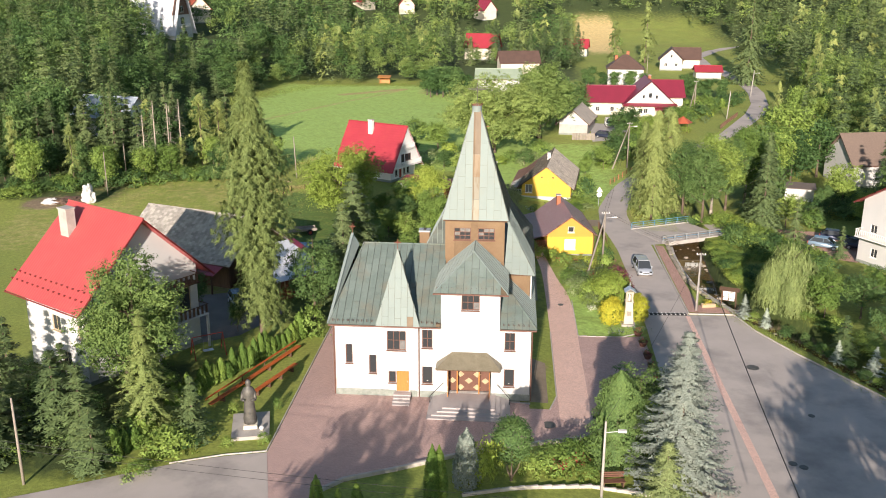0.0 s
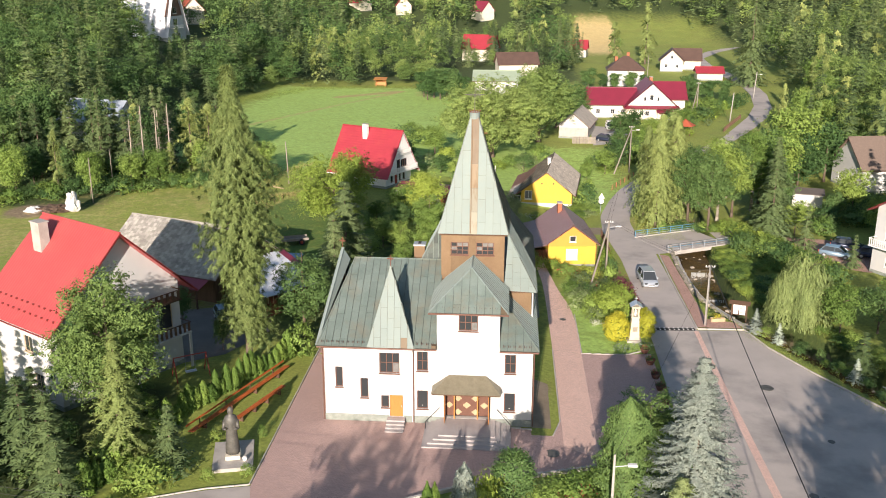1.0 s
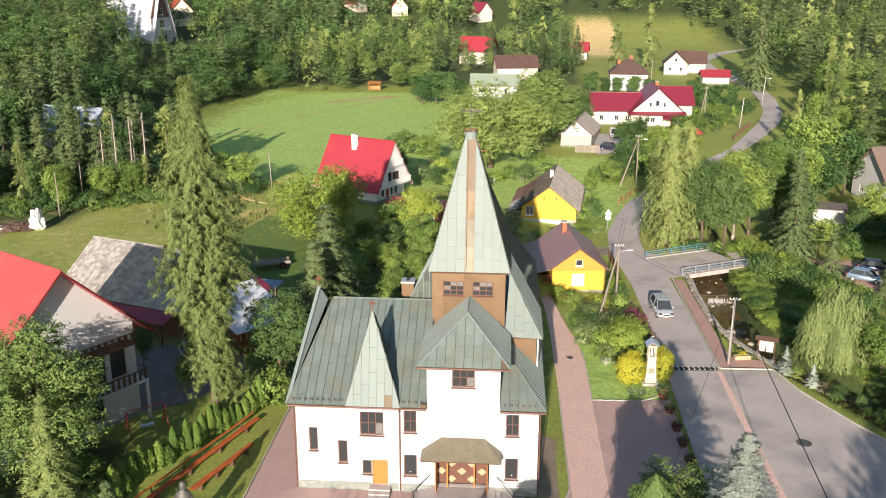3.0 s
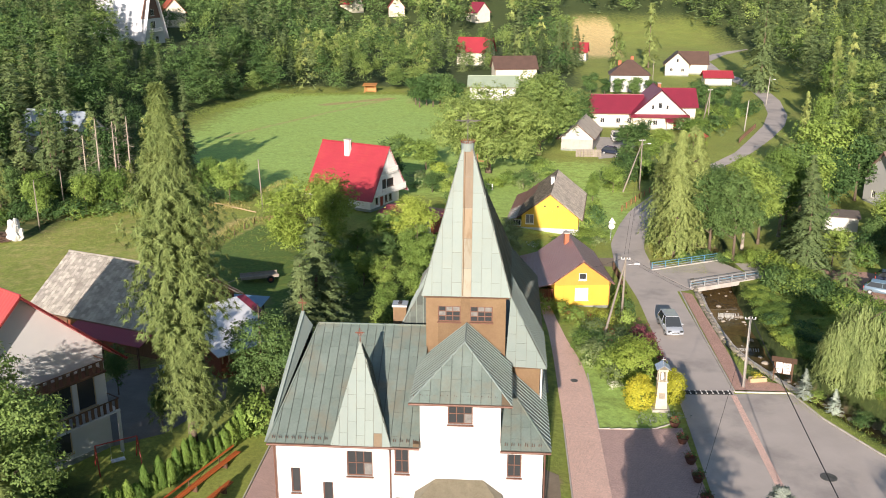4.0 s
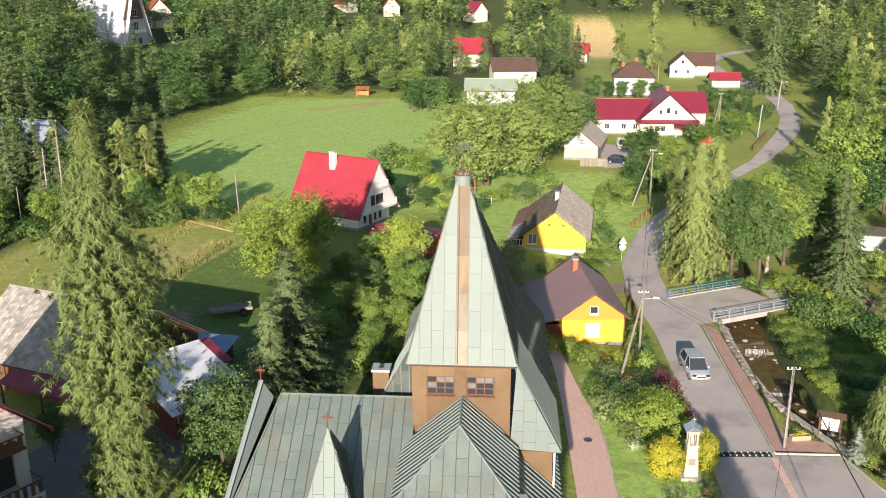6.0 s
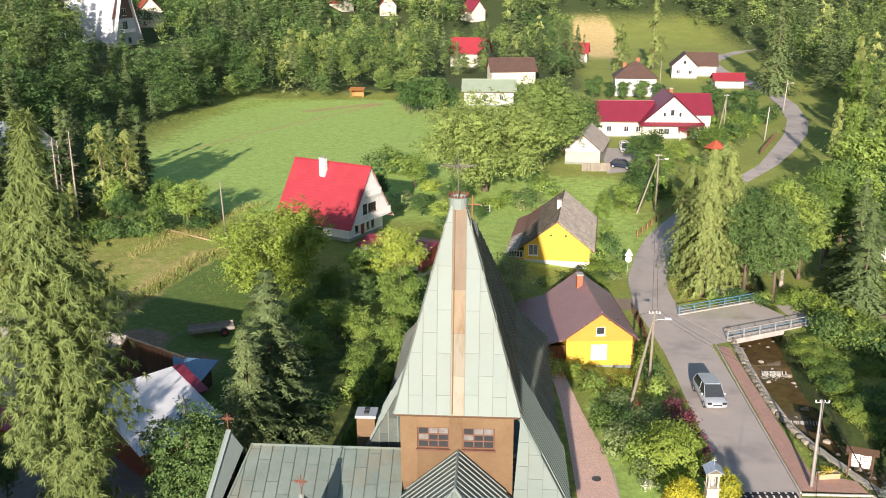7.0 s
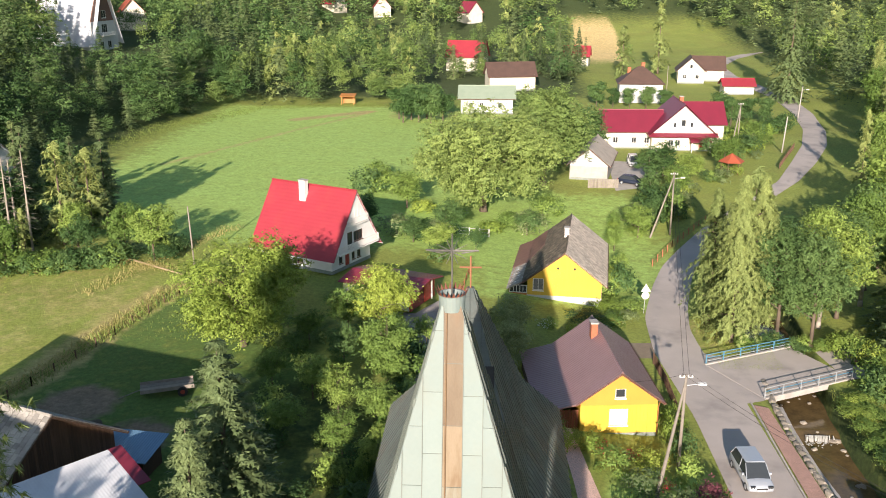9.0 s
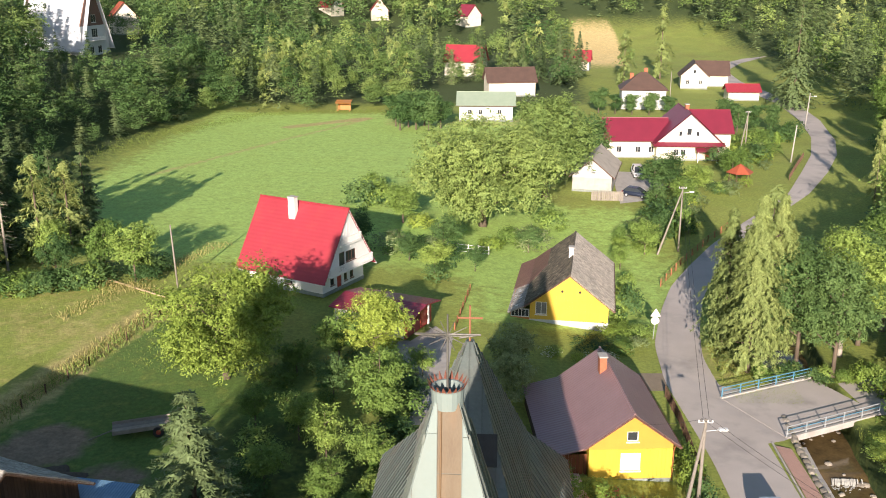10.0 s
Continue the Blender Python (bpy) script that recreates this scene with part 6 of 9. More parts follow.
    ring = lambda r, z: [(r * math.cos(k * math.pi / 3), r * math.sin(k * math.pi / 3), z) for k in range(6)]
    for (x, y, _), (x2, y2, _) in zip(ring(1.7, 0), ring(1.7, 0)[1:] + ring(1.7, 0)[:1]):
        part("post", bx(x - 0.07, x + 0.07, y - 0.07, y + 0.07, 0, 2.2), DARKWOOD, gz)
        bm = bmesh.new()
        rod(bm, (x, y, 0.9), (x2, y2, 0.9), 0.05, 0.05, 6)
        part("rail", bm, DARKWOOD, gz)
    eave = ring(2.3, 2.15)
    for a, b in zip(eave, eave[1:] + eave[:1]):
        bm = bmesh.new()
        slab(bm, [a, b, (0, 0, 3.6)], 0.06)
        part("roof_slope", bm, bpy.data.materials["brick_red_tiles"], gz)
    o = thing("orange_shelter", "small orange wooden shelter at the field's edge", "shelter", at=(-34, 214, height(-34, 214)))
    for x in (-1.6, 1.5):
        for y in (-1.2, 1.1):
            part("post", bx(x, x + 0.12, y, y + 0.12, 0, 2.3), ORANGEWOOD, o)
    part("side_panel", bx(-1.6, 1.6, 1.25, 1.3, 0.2, 2.0), ORANGEWOOD, o)
    bm = bmesh.new()
    slab(bm, [(-2, -1.6, 2.25), (2, -1.6, 2.25), (2, 1.6, 2.7), (-2, 1.6, 2.7)], 0.1)
    part("roof_sheet", bm, ORANGEWOOD, o)


build_red_house()
build_yellow_house()
build_orange_house()
build_left_house()
build_barn()
build_sheds()
build_far_houses()

# ---- plants ----
def leaf_mesh(name, V, mats, tint=None, other=0.0):
    """A mesh of loose pointed leaves; V: (n, 4, 3), three corners and a point off the leaf towards the light side of its bough."""
    V = np.asarray(V, np.float32)
    n = len(V)
    N = unit(V[:, 3] - V[:, :3].mean(1))
    me = bpy.data.meshes.new(name)
    me.vertices.add(3 * n)
    me.vertices.foreach_set("co", np.ascontiguousarray(V[:, :3]).ravel())
    me.loops.add(3 * n)
    me.loops.foreach_set("vertex_index", np.arange(3 * n, dtype=np.int32))
    me.polygons.add(n)
    me.polygons.foreach_set("loop_start", np.arange(0, 3 * n, 3, dtype=np.int32))
    me.polygons.foreach_set("use_smooth", np.ones(n, bool))
    for m in (mats if isinstance(mats, list) else [mats]):
        me.materials.append(m)
    if other:
        me.polygons.foreach_set("material_index", (np.random.default_rng(n).random(n) < other).astype(np.int32))
    if tint is not None:
        a = me.attributes.new("tint", "FLOAT", "FACE")
        a.data.foreach_set("value", np.asarray(tint, np.float32))
    me.update()
    me.normals_split_custom_set_from_vertices(np.repeat(N, 3, 0))
    return me


def unit(v):
    return v / np.maximum(np.linalg.norm(v, axis=-1, keepdims=True), 1e-9)


def leaves(rng, centre, normal, length, width, along_dir=None, spread=0.35, tilt=0.55, own=0.65, bough=None):
    """Pointed leaves round the given centres, lying across their normals; they shade partly (own) singly and for the rest as the bough does."""
    n = len(centre)
    main = unit(np.broadcast_to(normal if bough is None else bough, (n, 3)))
    normal = unit(normal + tilt * rng.normal(size=(n, 3)))
    a = rng.normal(size=(n, 3)) if along_dir is None else along_dir + spread * rng.normal(size=(n, 3))
    a = unit(a - (a * normal).sum(-1, keepdims=True) * normal)
    b = np.cross(normal, a)
    flip = np.where((normal * main).sum(-1, keepdims=True) < 0, -1.0, 1.0)
    L = (length * rng.uniform(0.65, 1.35, n))[:, None]
    W = (width * rng.uniform(0.7, 1.3, n))[:, None] * flip
    tri = np.stack([centre - a * L * 0.4 + b * W / 2, centre - a * L * 0.25 - b * W / 2, centre + a * L * 0.6], 1)
    face = unit(main * (1 - own) + own * flip * normal)
    return np.concatenate([tri, tri.mean(1, keepdims=True) + face[:, None] * np.abs(L)[:, None] * 0.2], 1)


def broad_crown(rng, h, r, base, n, size, lumps=26, squash=1.0, per=16, ragged=0.25):
    """Leaves of a broad tree: limbs carry lumps, lumps carry twigs, twigs carry leaves."""
    zc, hz = (h + base) / 2, (h - base) / 2
    d = unit(rng.normal(size=(lumps, 3)))
    rad = rng.uniform(0.4, 0.82, lumps)[:, None]
    C = d * rad * np.array([r, r, hz]) * np.where(d[:, 2:] > 0, [1.0, 1.0, 1.0], [1.0, 1.0, 0.9]) + [0, 0, zc]
    R = rng.uniform(0.2, 0.42, lumps) * r * squash
    twigs = max(1, n // per)
    k = rng.choice(lumps, twigs, p=R ** 2 / np.sum(R ** 2))
    dd = unit(rng.normal(size=(twigs, 3)) + [0, 0, 0.3])
    T = C[k] + dd * (R[k] * (1 + ragged * rng.normal(size=twigs) * 0.8))[:, None] * np.array([1, 1, 0.85])
    tr = size * rng.uniform(0.7, 1.7, twigs)
    w = np.repeat(np.arange(twigs), per)
    P = T[w] + rng.normal(size=(len(w), 3)) * tr[w][:, None] * np.array([0.75, 0.75, 0.42])
    P[:, 2] = np.maximum(P[:, 2], 0.25 * base)
    N = dd[w] * 0.8 + np.array([0, 0, 0.45])
    A = (P - T[w]) / size + dd[w] * 0.4 + np.array([0, 0, -0.35])
    return leaves(rng, P, N, size, size * 0.62, A, bough=dd[w] * [1, 1, 0.8] + [0, 0, 0.12])


def spruce_crown(rng, h, r, base, levels, arms, per, size, droop=0.35, power=1.0, fan=3):
    """Whorls of drooping arms with side twigs, like herringbones, narrowing to the top."""
    Ps, Ns, As, Ss, Bs = [], [], [], [], []
    for i in range(levels):
        f = (i + rng.random() * 0.8) / levels
        z = base + (h - base) * f
        reach = r * (1 - f) ** power + 0.05 * r
        for j in range(arms):
            a = rng.random() * 2 * math.pi
            rad = np.array([math.cos(a), math.sin(a), 0])
            side = np.array([-rad[1], rad[0], 0])
            ln = reach * (rng.uniform(0.8, 1.2) if rng.random() < 0.75 else rng.uniform(0.45, 0.8))
            dr = droop * rng.uniform(0.6, 1.3)
            for s in np.linspace(0.3, 1, per):
                p = rad * ln * s + np.array([0, 0, z - dr * ln * s ** 1.5 + 0.16 * ln * max(0, s - 0.7)])
                for q in range(fan):
                    turn = (q - (fan - 1) / 2) / max(1, fan - 1) * 2
                    Ps.append(p + side * turn * size * 0.22)
                    Ns.append(np.array([0, 0, 1.0]) + 0.25 * rad)
                    Bs.append(rad * (0.55 + 0.4 * s) + np.array([0, 0, 0.35]))
                    As.append(rad * (1 - 0.35 * abs(turn)) + side * turn * 0.8 + np.array([0, 0, -0.35 * dr]))
                    Ss.append((1.2 - 0.45 * s) * (0.55 + 0.45 * (1 - f)))
    P, N, A, S = np.array(Ps), np.array(Ns), np.array(As), np.array(Ss)
    P = P + rng.normal(size=P.shape) * 0.1 * size
    q = leaves(rng, P, N, size, size * 0.42, A, 0.2, 0.35, 0.45, np.array(Bs))
    return P[:, None] + (q - P[:, None]) * S[:, None, None]


def larch_crown(rng, h, r, base, n, size, hang=0.9, column=False):
    """Drooping branches with tufts of hanging sprays on a tall narrow crown."""
    per, nodes = (13, 8) if column else (9, 11)
    nb = max(4, n // (per * nodes))
    f = (np.arange(nb) + rng.random(nb)) / nb
    shape = np.minimum(1, (f + 0.1) * 4) * (1 - f ** 1.9) + 0.06
    if column:
        shape = (0.72 + 0.22 * np.sin(f * 7 - 2.6)) * np.minimum(1, (1 - f) * 3.2) + 0.05
    ln = r * shape * rng.uniform(0.55, 1.25, nb) * (1 + 0.18 * np.sin(f * 19))
    a = rng.random(nb) * 2 * math.pi
    b = np.repeat(np.arange(nb), nodes)
    s = np.tile(np.linspace(0.12, 1, nodes), nb) + rng.uniform(-0.04, 0.04, nb * nodes)
    out = np.stack([np.cos(a), np.sin(a), 0 * a], -1)[b]
    T = out * (s * ln[b])[:, None]
    T[:, 2] = base + (h - base) * f[b] + ln[b] * (0.25 * s - 0.75 * s ** 1.7)
    T += rng.normal(size=T.shape) * size * 0.25
    if column:
        T[:, 0] -= 0.4 * (T[:, 2] / h) ** 1.3          # the stem leans a little
    w = np.repeat(np.arange(len(T)), per)
    D = out[w] * 0.6 + rng.normal(size=(len(w), 3)) * 0.55 + np.array([0, 0, -hang])
    P = T[w] + unit(D) * size * 0.3
    return leaves(rng, P, out[w] + np.array([0, 0, 0.5]), size, size * (0.13 if column else 0.18), D, 0.1, 0.6)


def column_crown(rng, h, r, n, size, top=0.55, lumpy=0.0):
    """Dense upright foliage of a clipped or columnar evergreen."""
    f = rng.random(n)
    a = rng.random(n) * 2 * math.pi
    rad = r * (1 - f ** 2.2 * top) * np.minimum(1, (1 - f) * 6 + 0.06) * rng.uniform(0.74, 1.06, n) * (1 + 0.12 * np.sin(5 * a + 7 * f)) * (1 + lumpy * (np.sin(3 * a + 13 * f) + 0.8 * np.sin(7 * a - 21 * f)))
    P = np.stack([rad * np.cos(a), rad * np.sin(a), 0.06 + h * f], -1)
    out = np.stack([np.cos(a), np.sin(a), 0.3 + 0 * a], -1)
    return leaves(rng, P, out, size, size * 0.5, np.array([0, 0, 1.0]) + 0.3 * out)


def ball_crown(rng, r, h, n, size, rough=0.15):
    """A rounded shrub of twigs that stand out unevenly."""
    twigs = max(1, n // 12)
    d = unit(rng.normal(size=(twigs, 3)) + [0, 0, 0.5])
    wob = 1 + rough * (np.sin(d[:, 0] * 5 + 1) * np.cos(d[:, 1] * 6) + 0.8 * rng.normal(size=twigs)) - 0.06
    T = d * wob[:, None] * np.array([r, r, h * 0.56]) + [0, 0, h * 0.46]
    w = np.repeat(np.arange(twigs), 12)
    P = T[w] + rng.normal(size=(len(w), 3)) * size * np.array([0.8, 0.8, 0.6])
    P[:, 2] = np.maximum(P[:, 2], 0.03)
    return leaves(rng, P, d[w] + np.array([0, 0, 0.3]), size, size * 0.62, (P - T[w]) / size + 0.4 * d[w])


def willow_crown(rng, h, r, strands, per, size):
    a = rng.random(strands) * 2 * math.pi
    rr = r * np.sqrt(rng.uniform(0.05, 1, strands))
    top = h * (0.97 - 0.35 * (rr / r) ** 2) * rng.uniform(0.85, 1.02, strands)
    ln = rng.uniform(0.35, 0.75, strands) * h * (0.5 + 0.5 * rr / r)
    s = np.linspace(0, 1, per)
    P = np.stack([np.repeat(rr * np.cos(a), per), np.repeat(rr * np.sin(a), per), (top[:, None] - ln[:, None] * s).ravel()], -1)
    lobe = np.repeat(rng.integers(0, 4, strands), per)
    P = P * np.array([0.62, 0.62, 1.0]) * np.array([1.0, 0.86, 0.74, 0.62])[lobe][:, None] + np.array([[0, 0, 0], [1.7, -0.9, 0], [-1.8, -0.4, 0], [0.3, -2.1, 0]])[lobe] * r / 3.9
    P[:, :2] *= (1 + 0.12 * np.tile(s, strands))[:, None]
    P += rng.normal(size=P.shape) * 0.08
    P[:, 2] = np.maximum(P[:, 2], 0.2)
    out = np.stack([np.repeat(np.cos(a), per), np.repeat(np.sin(a), per), np.zeros(strands * per)], -1)
    return leaves(rng, P, out + np.array([0, 0, 0.3]), size, size * 0.24, np.array([0, 0, -1.0]) + 0.25 * out)


def trunk_bm(h, r, limbs=(), lean=0.0, seg=8):
    bm = bmesh.new()
    pts = [Vector((lean * h * f * f, 0.3 * lean * h * f, h * f)) for f in (0, 0.08, 0.35, 0.7, 1)]
    rad = [r * 1.35, r, r * 0.75, r * 0.45, r * 0.12]
    for p, q, a, b in zip(pts, pts[1:], rad, rad[1:]):
        rod(bm, p, q, a, b, seg)
    for z, ang, up, ln, rr in limbs:
        base = Vector((lean * z * z / h, 0, z))
        m = base + Vector((math.cos(ang), math.sin(ang), up * 0.7)) * ln * 0.5
        e = base + Vector((math.cos(ang), math.sin(ang), up)) * ln
        rod(bm, base, m, rr, rr * 0.7, 6)
        rod(bm, m, e, rr * 0.7, rr * 0.2, 6)
    return bm


def limbs_for(rng, h, r, count, z0=0.25, z1=0.8, up=0.7):
    return [(h * rng.uniform(z0, z1), rng.random() * 6.28, up * rng.uniform(0.6, 1.3), r * rng.uniform(0.5, 0.9), 0.035 * h * 0.25) for _ in range(count)]


def plant(name, label, category, crown, mat, trunk=None, at=(0, 0), yaw=0.0, scale=1.0, group="", crown_name="crown", bark=None, z=None):
    x, y = at
    t = thing(name, label, category, group, (x, y, (height(x, y) if z is None else z) - 0.03), yaw)
    t.scale = (scale,) * 3
    if trunk is not None:
        part("trunk", trunk, bark or BARK, t, smooth=True)
    c = new(crown_name, leaf_mesh(crown_name, crown, mat))
    c.parent = t
    return t


def again(src, x, y, yaw, s, sz=None, z=None, label="", name=""):
    o = copy_thing(src, pose(x, y, (height(x, y) if z is None else z) - 0.03, 0, 0, yaw))
    o.scale = (s, s, sz or s)
    if name:
        o.name = name
    return tagged(o, label)


rng, r0 = np.random.default_rng(7), random.Random(21)

# tall larch by the farm fence
plant("larch", "tall narrow larch with hanging pale green sprays", "tree", larch_crown(rng, 27.8, 3.6, 3.4, 92000, 0.6, 0.8, True), GREEN_L,
      trunk_bm(26.5, 0.3, limbs_for(rng, 26, 1.6, 30, 0.12, 0.8, -0.1), -0.012), (-18.1, 11.0))
LARCH2 = plant("larch", "green larch with drooping branches beside the stream", "tree", larch_crown(rng, 17, 3.3, 1.4, 34000, 0.5), GREEN_L, trunk_bm(16, 0.2, limbs_for(rng, 16, 1.6, 24, 0.1, 0.9, -0.1)), (28.6, 66.8))
ROAD_LARCHES = ((31.6, 70.5, 0.9, 0.96, 140), (27.6, 72.6, 0.75, 0.85, 250))
LARCH_FAR = plant("larch", "slender pale larch at the wood's edge", "tree", larch_crown(rng, 17, 2.9, 1.0, 3000, 0.95), GREEN_L, trunk_bm(16, 0.2), (31.0, 71.5))

for x, y, s, sz, yw in ROAD_LARCHES:
    again(LARCH2, x, y, yw, s, sz)

# broad trees, each kind also in a small and a distant build
DEC_A = plant("broadleaf_tree", "broadleaf tree with a full green crown", "tree", broad_crown(rng, 13.5, 4.3, 2.0, 26000, 0.23, 44, 0.85, 14, 0.4), GREEN_A, trunk_bm(11, 0.24, limbs_for(rng, 12, 4, 9)), (38.6, 71), bark=PALEBARK)
DEC_B = plant("broadleaf_tree", "dark green broadleaf tree with an uneven crown", "tree", broad_crown(rng, 12.5, 3.8, 1.4, 23000, 0.23, 40, 0.85, 14, 0.4), GREEN_B, trunk_bm(10, 0.22, limbs_for(rng, 11, 3.5, 9)), (33.6, 68.5))
FAR_A = plant("broadleaf_tree", "distant broadleaf tree with a rounded crown", "tree", broad_crown(rng, 13.5, 4.3, 1.0, 5000, 0.48, 36, 0.9, 14, 0.4), GREEN_A, trunk_bm(11, 0.24), (66, 112), 0, 0.55)
FAR_B = plant("broadleaf_tree", "distant dark green broadleaf tree", "tree", broad_crown(rng, 12.5, 3.8, 0.8, 4600, 0.48, 34, 0.9, 14, 0.4), GREEN_B, trunk_bm(10, 0.24), (60, 104), 0, 0.5)
SMALL_A = plant("fruit_tree", "small light green garden tree", "tree", broad_crown(rng, 6.2, 2.4, 0.9, 5200, 0.22, 18, 1.0, 14, 0.4), GREEN_A, trunk_bm(5, 0.1, limbs_for(rng, 5, 2, 7)), (-9.5, 62))
SMALL_B = plant("fruit_tree", "small dark green garden tree", "tree", broad_crown(rng, 6.0, 2.2, 0.5, 4800, 0.22, 16, 1.0, 14, 0.4), GREEN_B, trunk_bm(5, 0.1, limbs_for(rng, 5, 2, 7)), (-8.8, 55), 0, 0.8)


def tree(kind, x, y, yaw, s, sz):
    """A broad tree of the given kind in the build that suits its size and distance."""
    if s < 0.72 and y < 105:
        return again(SMALL_A if kind == 0 else SMALL_B, x, y, yaw, s * 1.8, sz * 2.1)
    if y > 84 or x > 46:
        return again(FAR_A if kind == 0 else FAR_B, x, y, yaw, s, sz)
    return again(DEC_A if kind == 0 else DEC_B, x, y, yaw, s, sz)


SALLOW = plant("sallow_bush", "rounded grey-green sallow bush behind the cottage", "shrub", broad_crown(rng, 5.6, 2.4, 0.2, 6000, 0.22, 18), GREEN_F, None, (6.3, 61.5))
again(SALLOW, 6.0, 57.0, 160, 0.9, 0.85)
plant("walnut_tree", "spreading walnut tree with bright green leaves", "tree", broad_crown(rng, 11.0, 6.8, 0.1, 36000, 0.27, 52, 0.6, 14, 0.5), GREEN_Y, trunk_bm(8, 0.3, limbs_for(rng, 9, 5, 12, 0.2, 0.6, 0.8), 0.06), (-19.2, 59.2))
plant("lime_tree", "huge old broadleaf tree with drooping crown", "tree", broad_crown(rng, 16.0, 12.2, 0.3, 70000, 0.34, 120, 0.5, 16, 0.3), GREEN_M, trunk_bm(13, 0.5, limbs_for(rng, 14, 8, 14, 0.15, 0.7, 0.7)), (2.8, 111.5))
plant("lime_tree", "large rounded broadleaf tree behind the garden", "tree", broad_crown(rng, 18.0, 8.6, 1.0, 42000, 0.34, 64, 0.65, 16, 0.3), GREEN_M, trunk_bm(13, 0.5, limbs_for(rng, 14, 6, 10, 0.15, 0.7, 0.7)), (12.5, 129))
for x, y, s, sz, yw, kd in ((-8.5, 110, 0.6, 0.45, 40, 0), (17, 144, 1.0, 0.9, 90, 1), (22, 150, 0.9, 0.8, 130, 1), (3, 128, 0.9, 0.75, 300, 0)):
    tree(kd, x, y, yw, s, sz)
plant("garden_tree", "yellow-green leafy tree before the red garage", "tree", broad_crown(rng, 7.0, 3.7, 0.4, 15000, 0.23, 30, 0.75, 14, 0.4), GREEN_Y, trunk_bm(6, 0.14, limbs_for(rng, 6, 3, 8)), (-6.4, 62.6))
plant("garden_tree", "slender light green tree in the church garden", "tree", broad_crown(rng, 7.6, 2.3, 0.3, 12000, 0.22, 30, 0.8, 14, 0.45), GREEN_A, trunk_bm(6.6, 0.12, limbs_for(rng, 6, 2, 8)), (-4.4, 51.5))
plant("hornbeam_tree", "yellow-green garden tree before the farmhouse", "tree", broad_crown(rng, 15.0, 4.6, 1.6, 30000, 0.22, 48, 0.8, 14, 0.35), GREEN_M, trunk_bm(13, 0.24, limbs_for(rng, 14, 3.2, 12, 0.15, 0.85)), (-24.4, -4.6))
tree(1, -26.8, -1.6, 70, 0.86, 0.92)
plant("yellow_conifer", "slender yellow-green conifer in the farm garden", "tree", spruce_crown(rng, 10.5, 3.0, 0.5, 32, 12, 10, 0.5), GREEN_L, trunk_bm(10, 0.17), (-22.6, -7.6))
for x, y, s, sz, yw, kd in ((36.2, 66, 0.95, 1.0, 30, 1), (41.5, 74, 0.95, 1.0, 120, 1), (35.5, 76.5, 0.85, 0.9, 220, 1), (45.5, 78, 1.0, 1.0, 10, 0), (48, 83.5, 1.0, 1.0, 150, 1), (53, 89, 0.9, 0.9, 310, 0), (57.5, 94, 0.85, 0.85, 30, 1), (73, 133, 0.75, 0.75, 200, 0), (80, 150, 0.8, 0.8, 100, 1), (84, 165, 0.8, 0.85, 0, 0), (72, 118, 0.6, 0.6, 60, 0)):
    tree(kd, x, y, yw, s, sz)
# gardens
for x, y, s, sz, yw, src in ((-36.5, 82.5, 0.66, 0.62, 10, 0), (-40.5, 84, 0.56, 0.6, 50, 0), (-45, 81, 0.5, 0.5, 90, 1), (-13, 60, 0.36, 0.30, 0, 0), (-4.6, 58, 0.42, 0.42, 310, 0), (-7.8, 46, 0.42, 0.5, 140, 0), (-4.2, 44, 0.44, 0.48, 220, 0), (-10.5, 49, 0.42, 0.48, 280, 0), (-11.5, 42, 0.42, 0.42, 330, 0), (-3.5, 38, 0.4, 0.4, 33, 0), (-14.3, 50.5, 0.34, 0.34, 12, 0), (-6.5, 40, 0.38, 0.4, 99, 0), (-1.8, 61, 0.3, 0.32, 180, 0), (-2.6, 89, 0.5, 0.34, 5, 0), (-6, 93, 0.45, 0.28, 5, 1), (-13, 96, 0.5, 0.42, 60, 1), (-2, 97, 0.5, 0.42, 95, 1), (2.2, 91, 0.3, 0.28, 15, 1), (9, 101, 0.45, 0.3, 44, 1), (-27.5, 19.0, 0.3, 0.4, 40, 1), (-21.5, 13.5, 0.24, 0.32, 10, 1), (20.5, 97, 0.35, 0.3, 80, 0), (24.5, 103, 0.5, 0.42, 180, 0), (27, 107.5, 0.5, 0.4, 20, 1), (30.5, 133, 0.7, 0.5, 0, 1), (33.5, 136, 0.75, 0.5, 77, 1), (37, 132, 0.6, 0.4, 140, 0), (45, 141, 0.6, 0.45, 210, 0), (29, 122, 0.5, 0.36, 0, 1), (33.5, 124, 0.55, 0.4, 31, 0), (31, 115, 0.5, 0.36, 131, 1)):
    tree(src, x, y, yw, s, sz * (0.78 if -12 < x < -1 and 35 < y < 65 else 1))

# spruces
SPRUCE = plant("spruce_tree", "dark green spruce with drooping boughs", "tree", spruce_crown(rng, 13, 4.1, 0.5, 26, 11, 10, 0.7, 0.42), GREEN_S, trunk_bm(12.6, 0.2), (44, 61))
SPRUCE_FAR = plant("spruce_tree", "slim dark spruce at the wood's edge", "tree", spruce_crown(rng, 13, 3.1, 0.4, 20, 8, 5, 0.95), GREEN_S, trunk_bm(12.6, 0.2), (-60, 83), 12, 0.95)
GARDEN_SPRUCE = plant("garden_spruce", "broad grey-green spruce in the church garden", "tree", spruce_crown(rng, 10.4, 3.1, 0.3, 30, 13, 11, 0.52, 0.3, 0.75), GREEN_F, trunk_bm(10, 0.2), (-12.0, 29.9), 30, 1.32)
again(GARDEN_SPRUCE, -12.2, 24.2, 80, 0.95, 1.1)
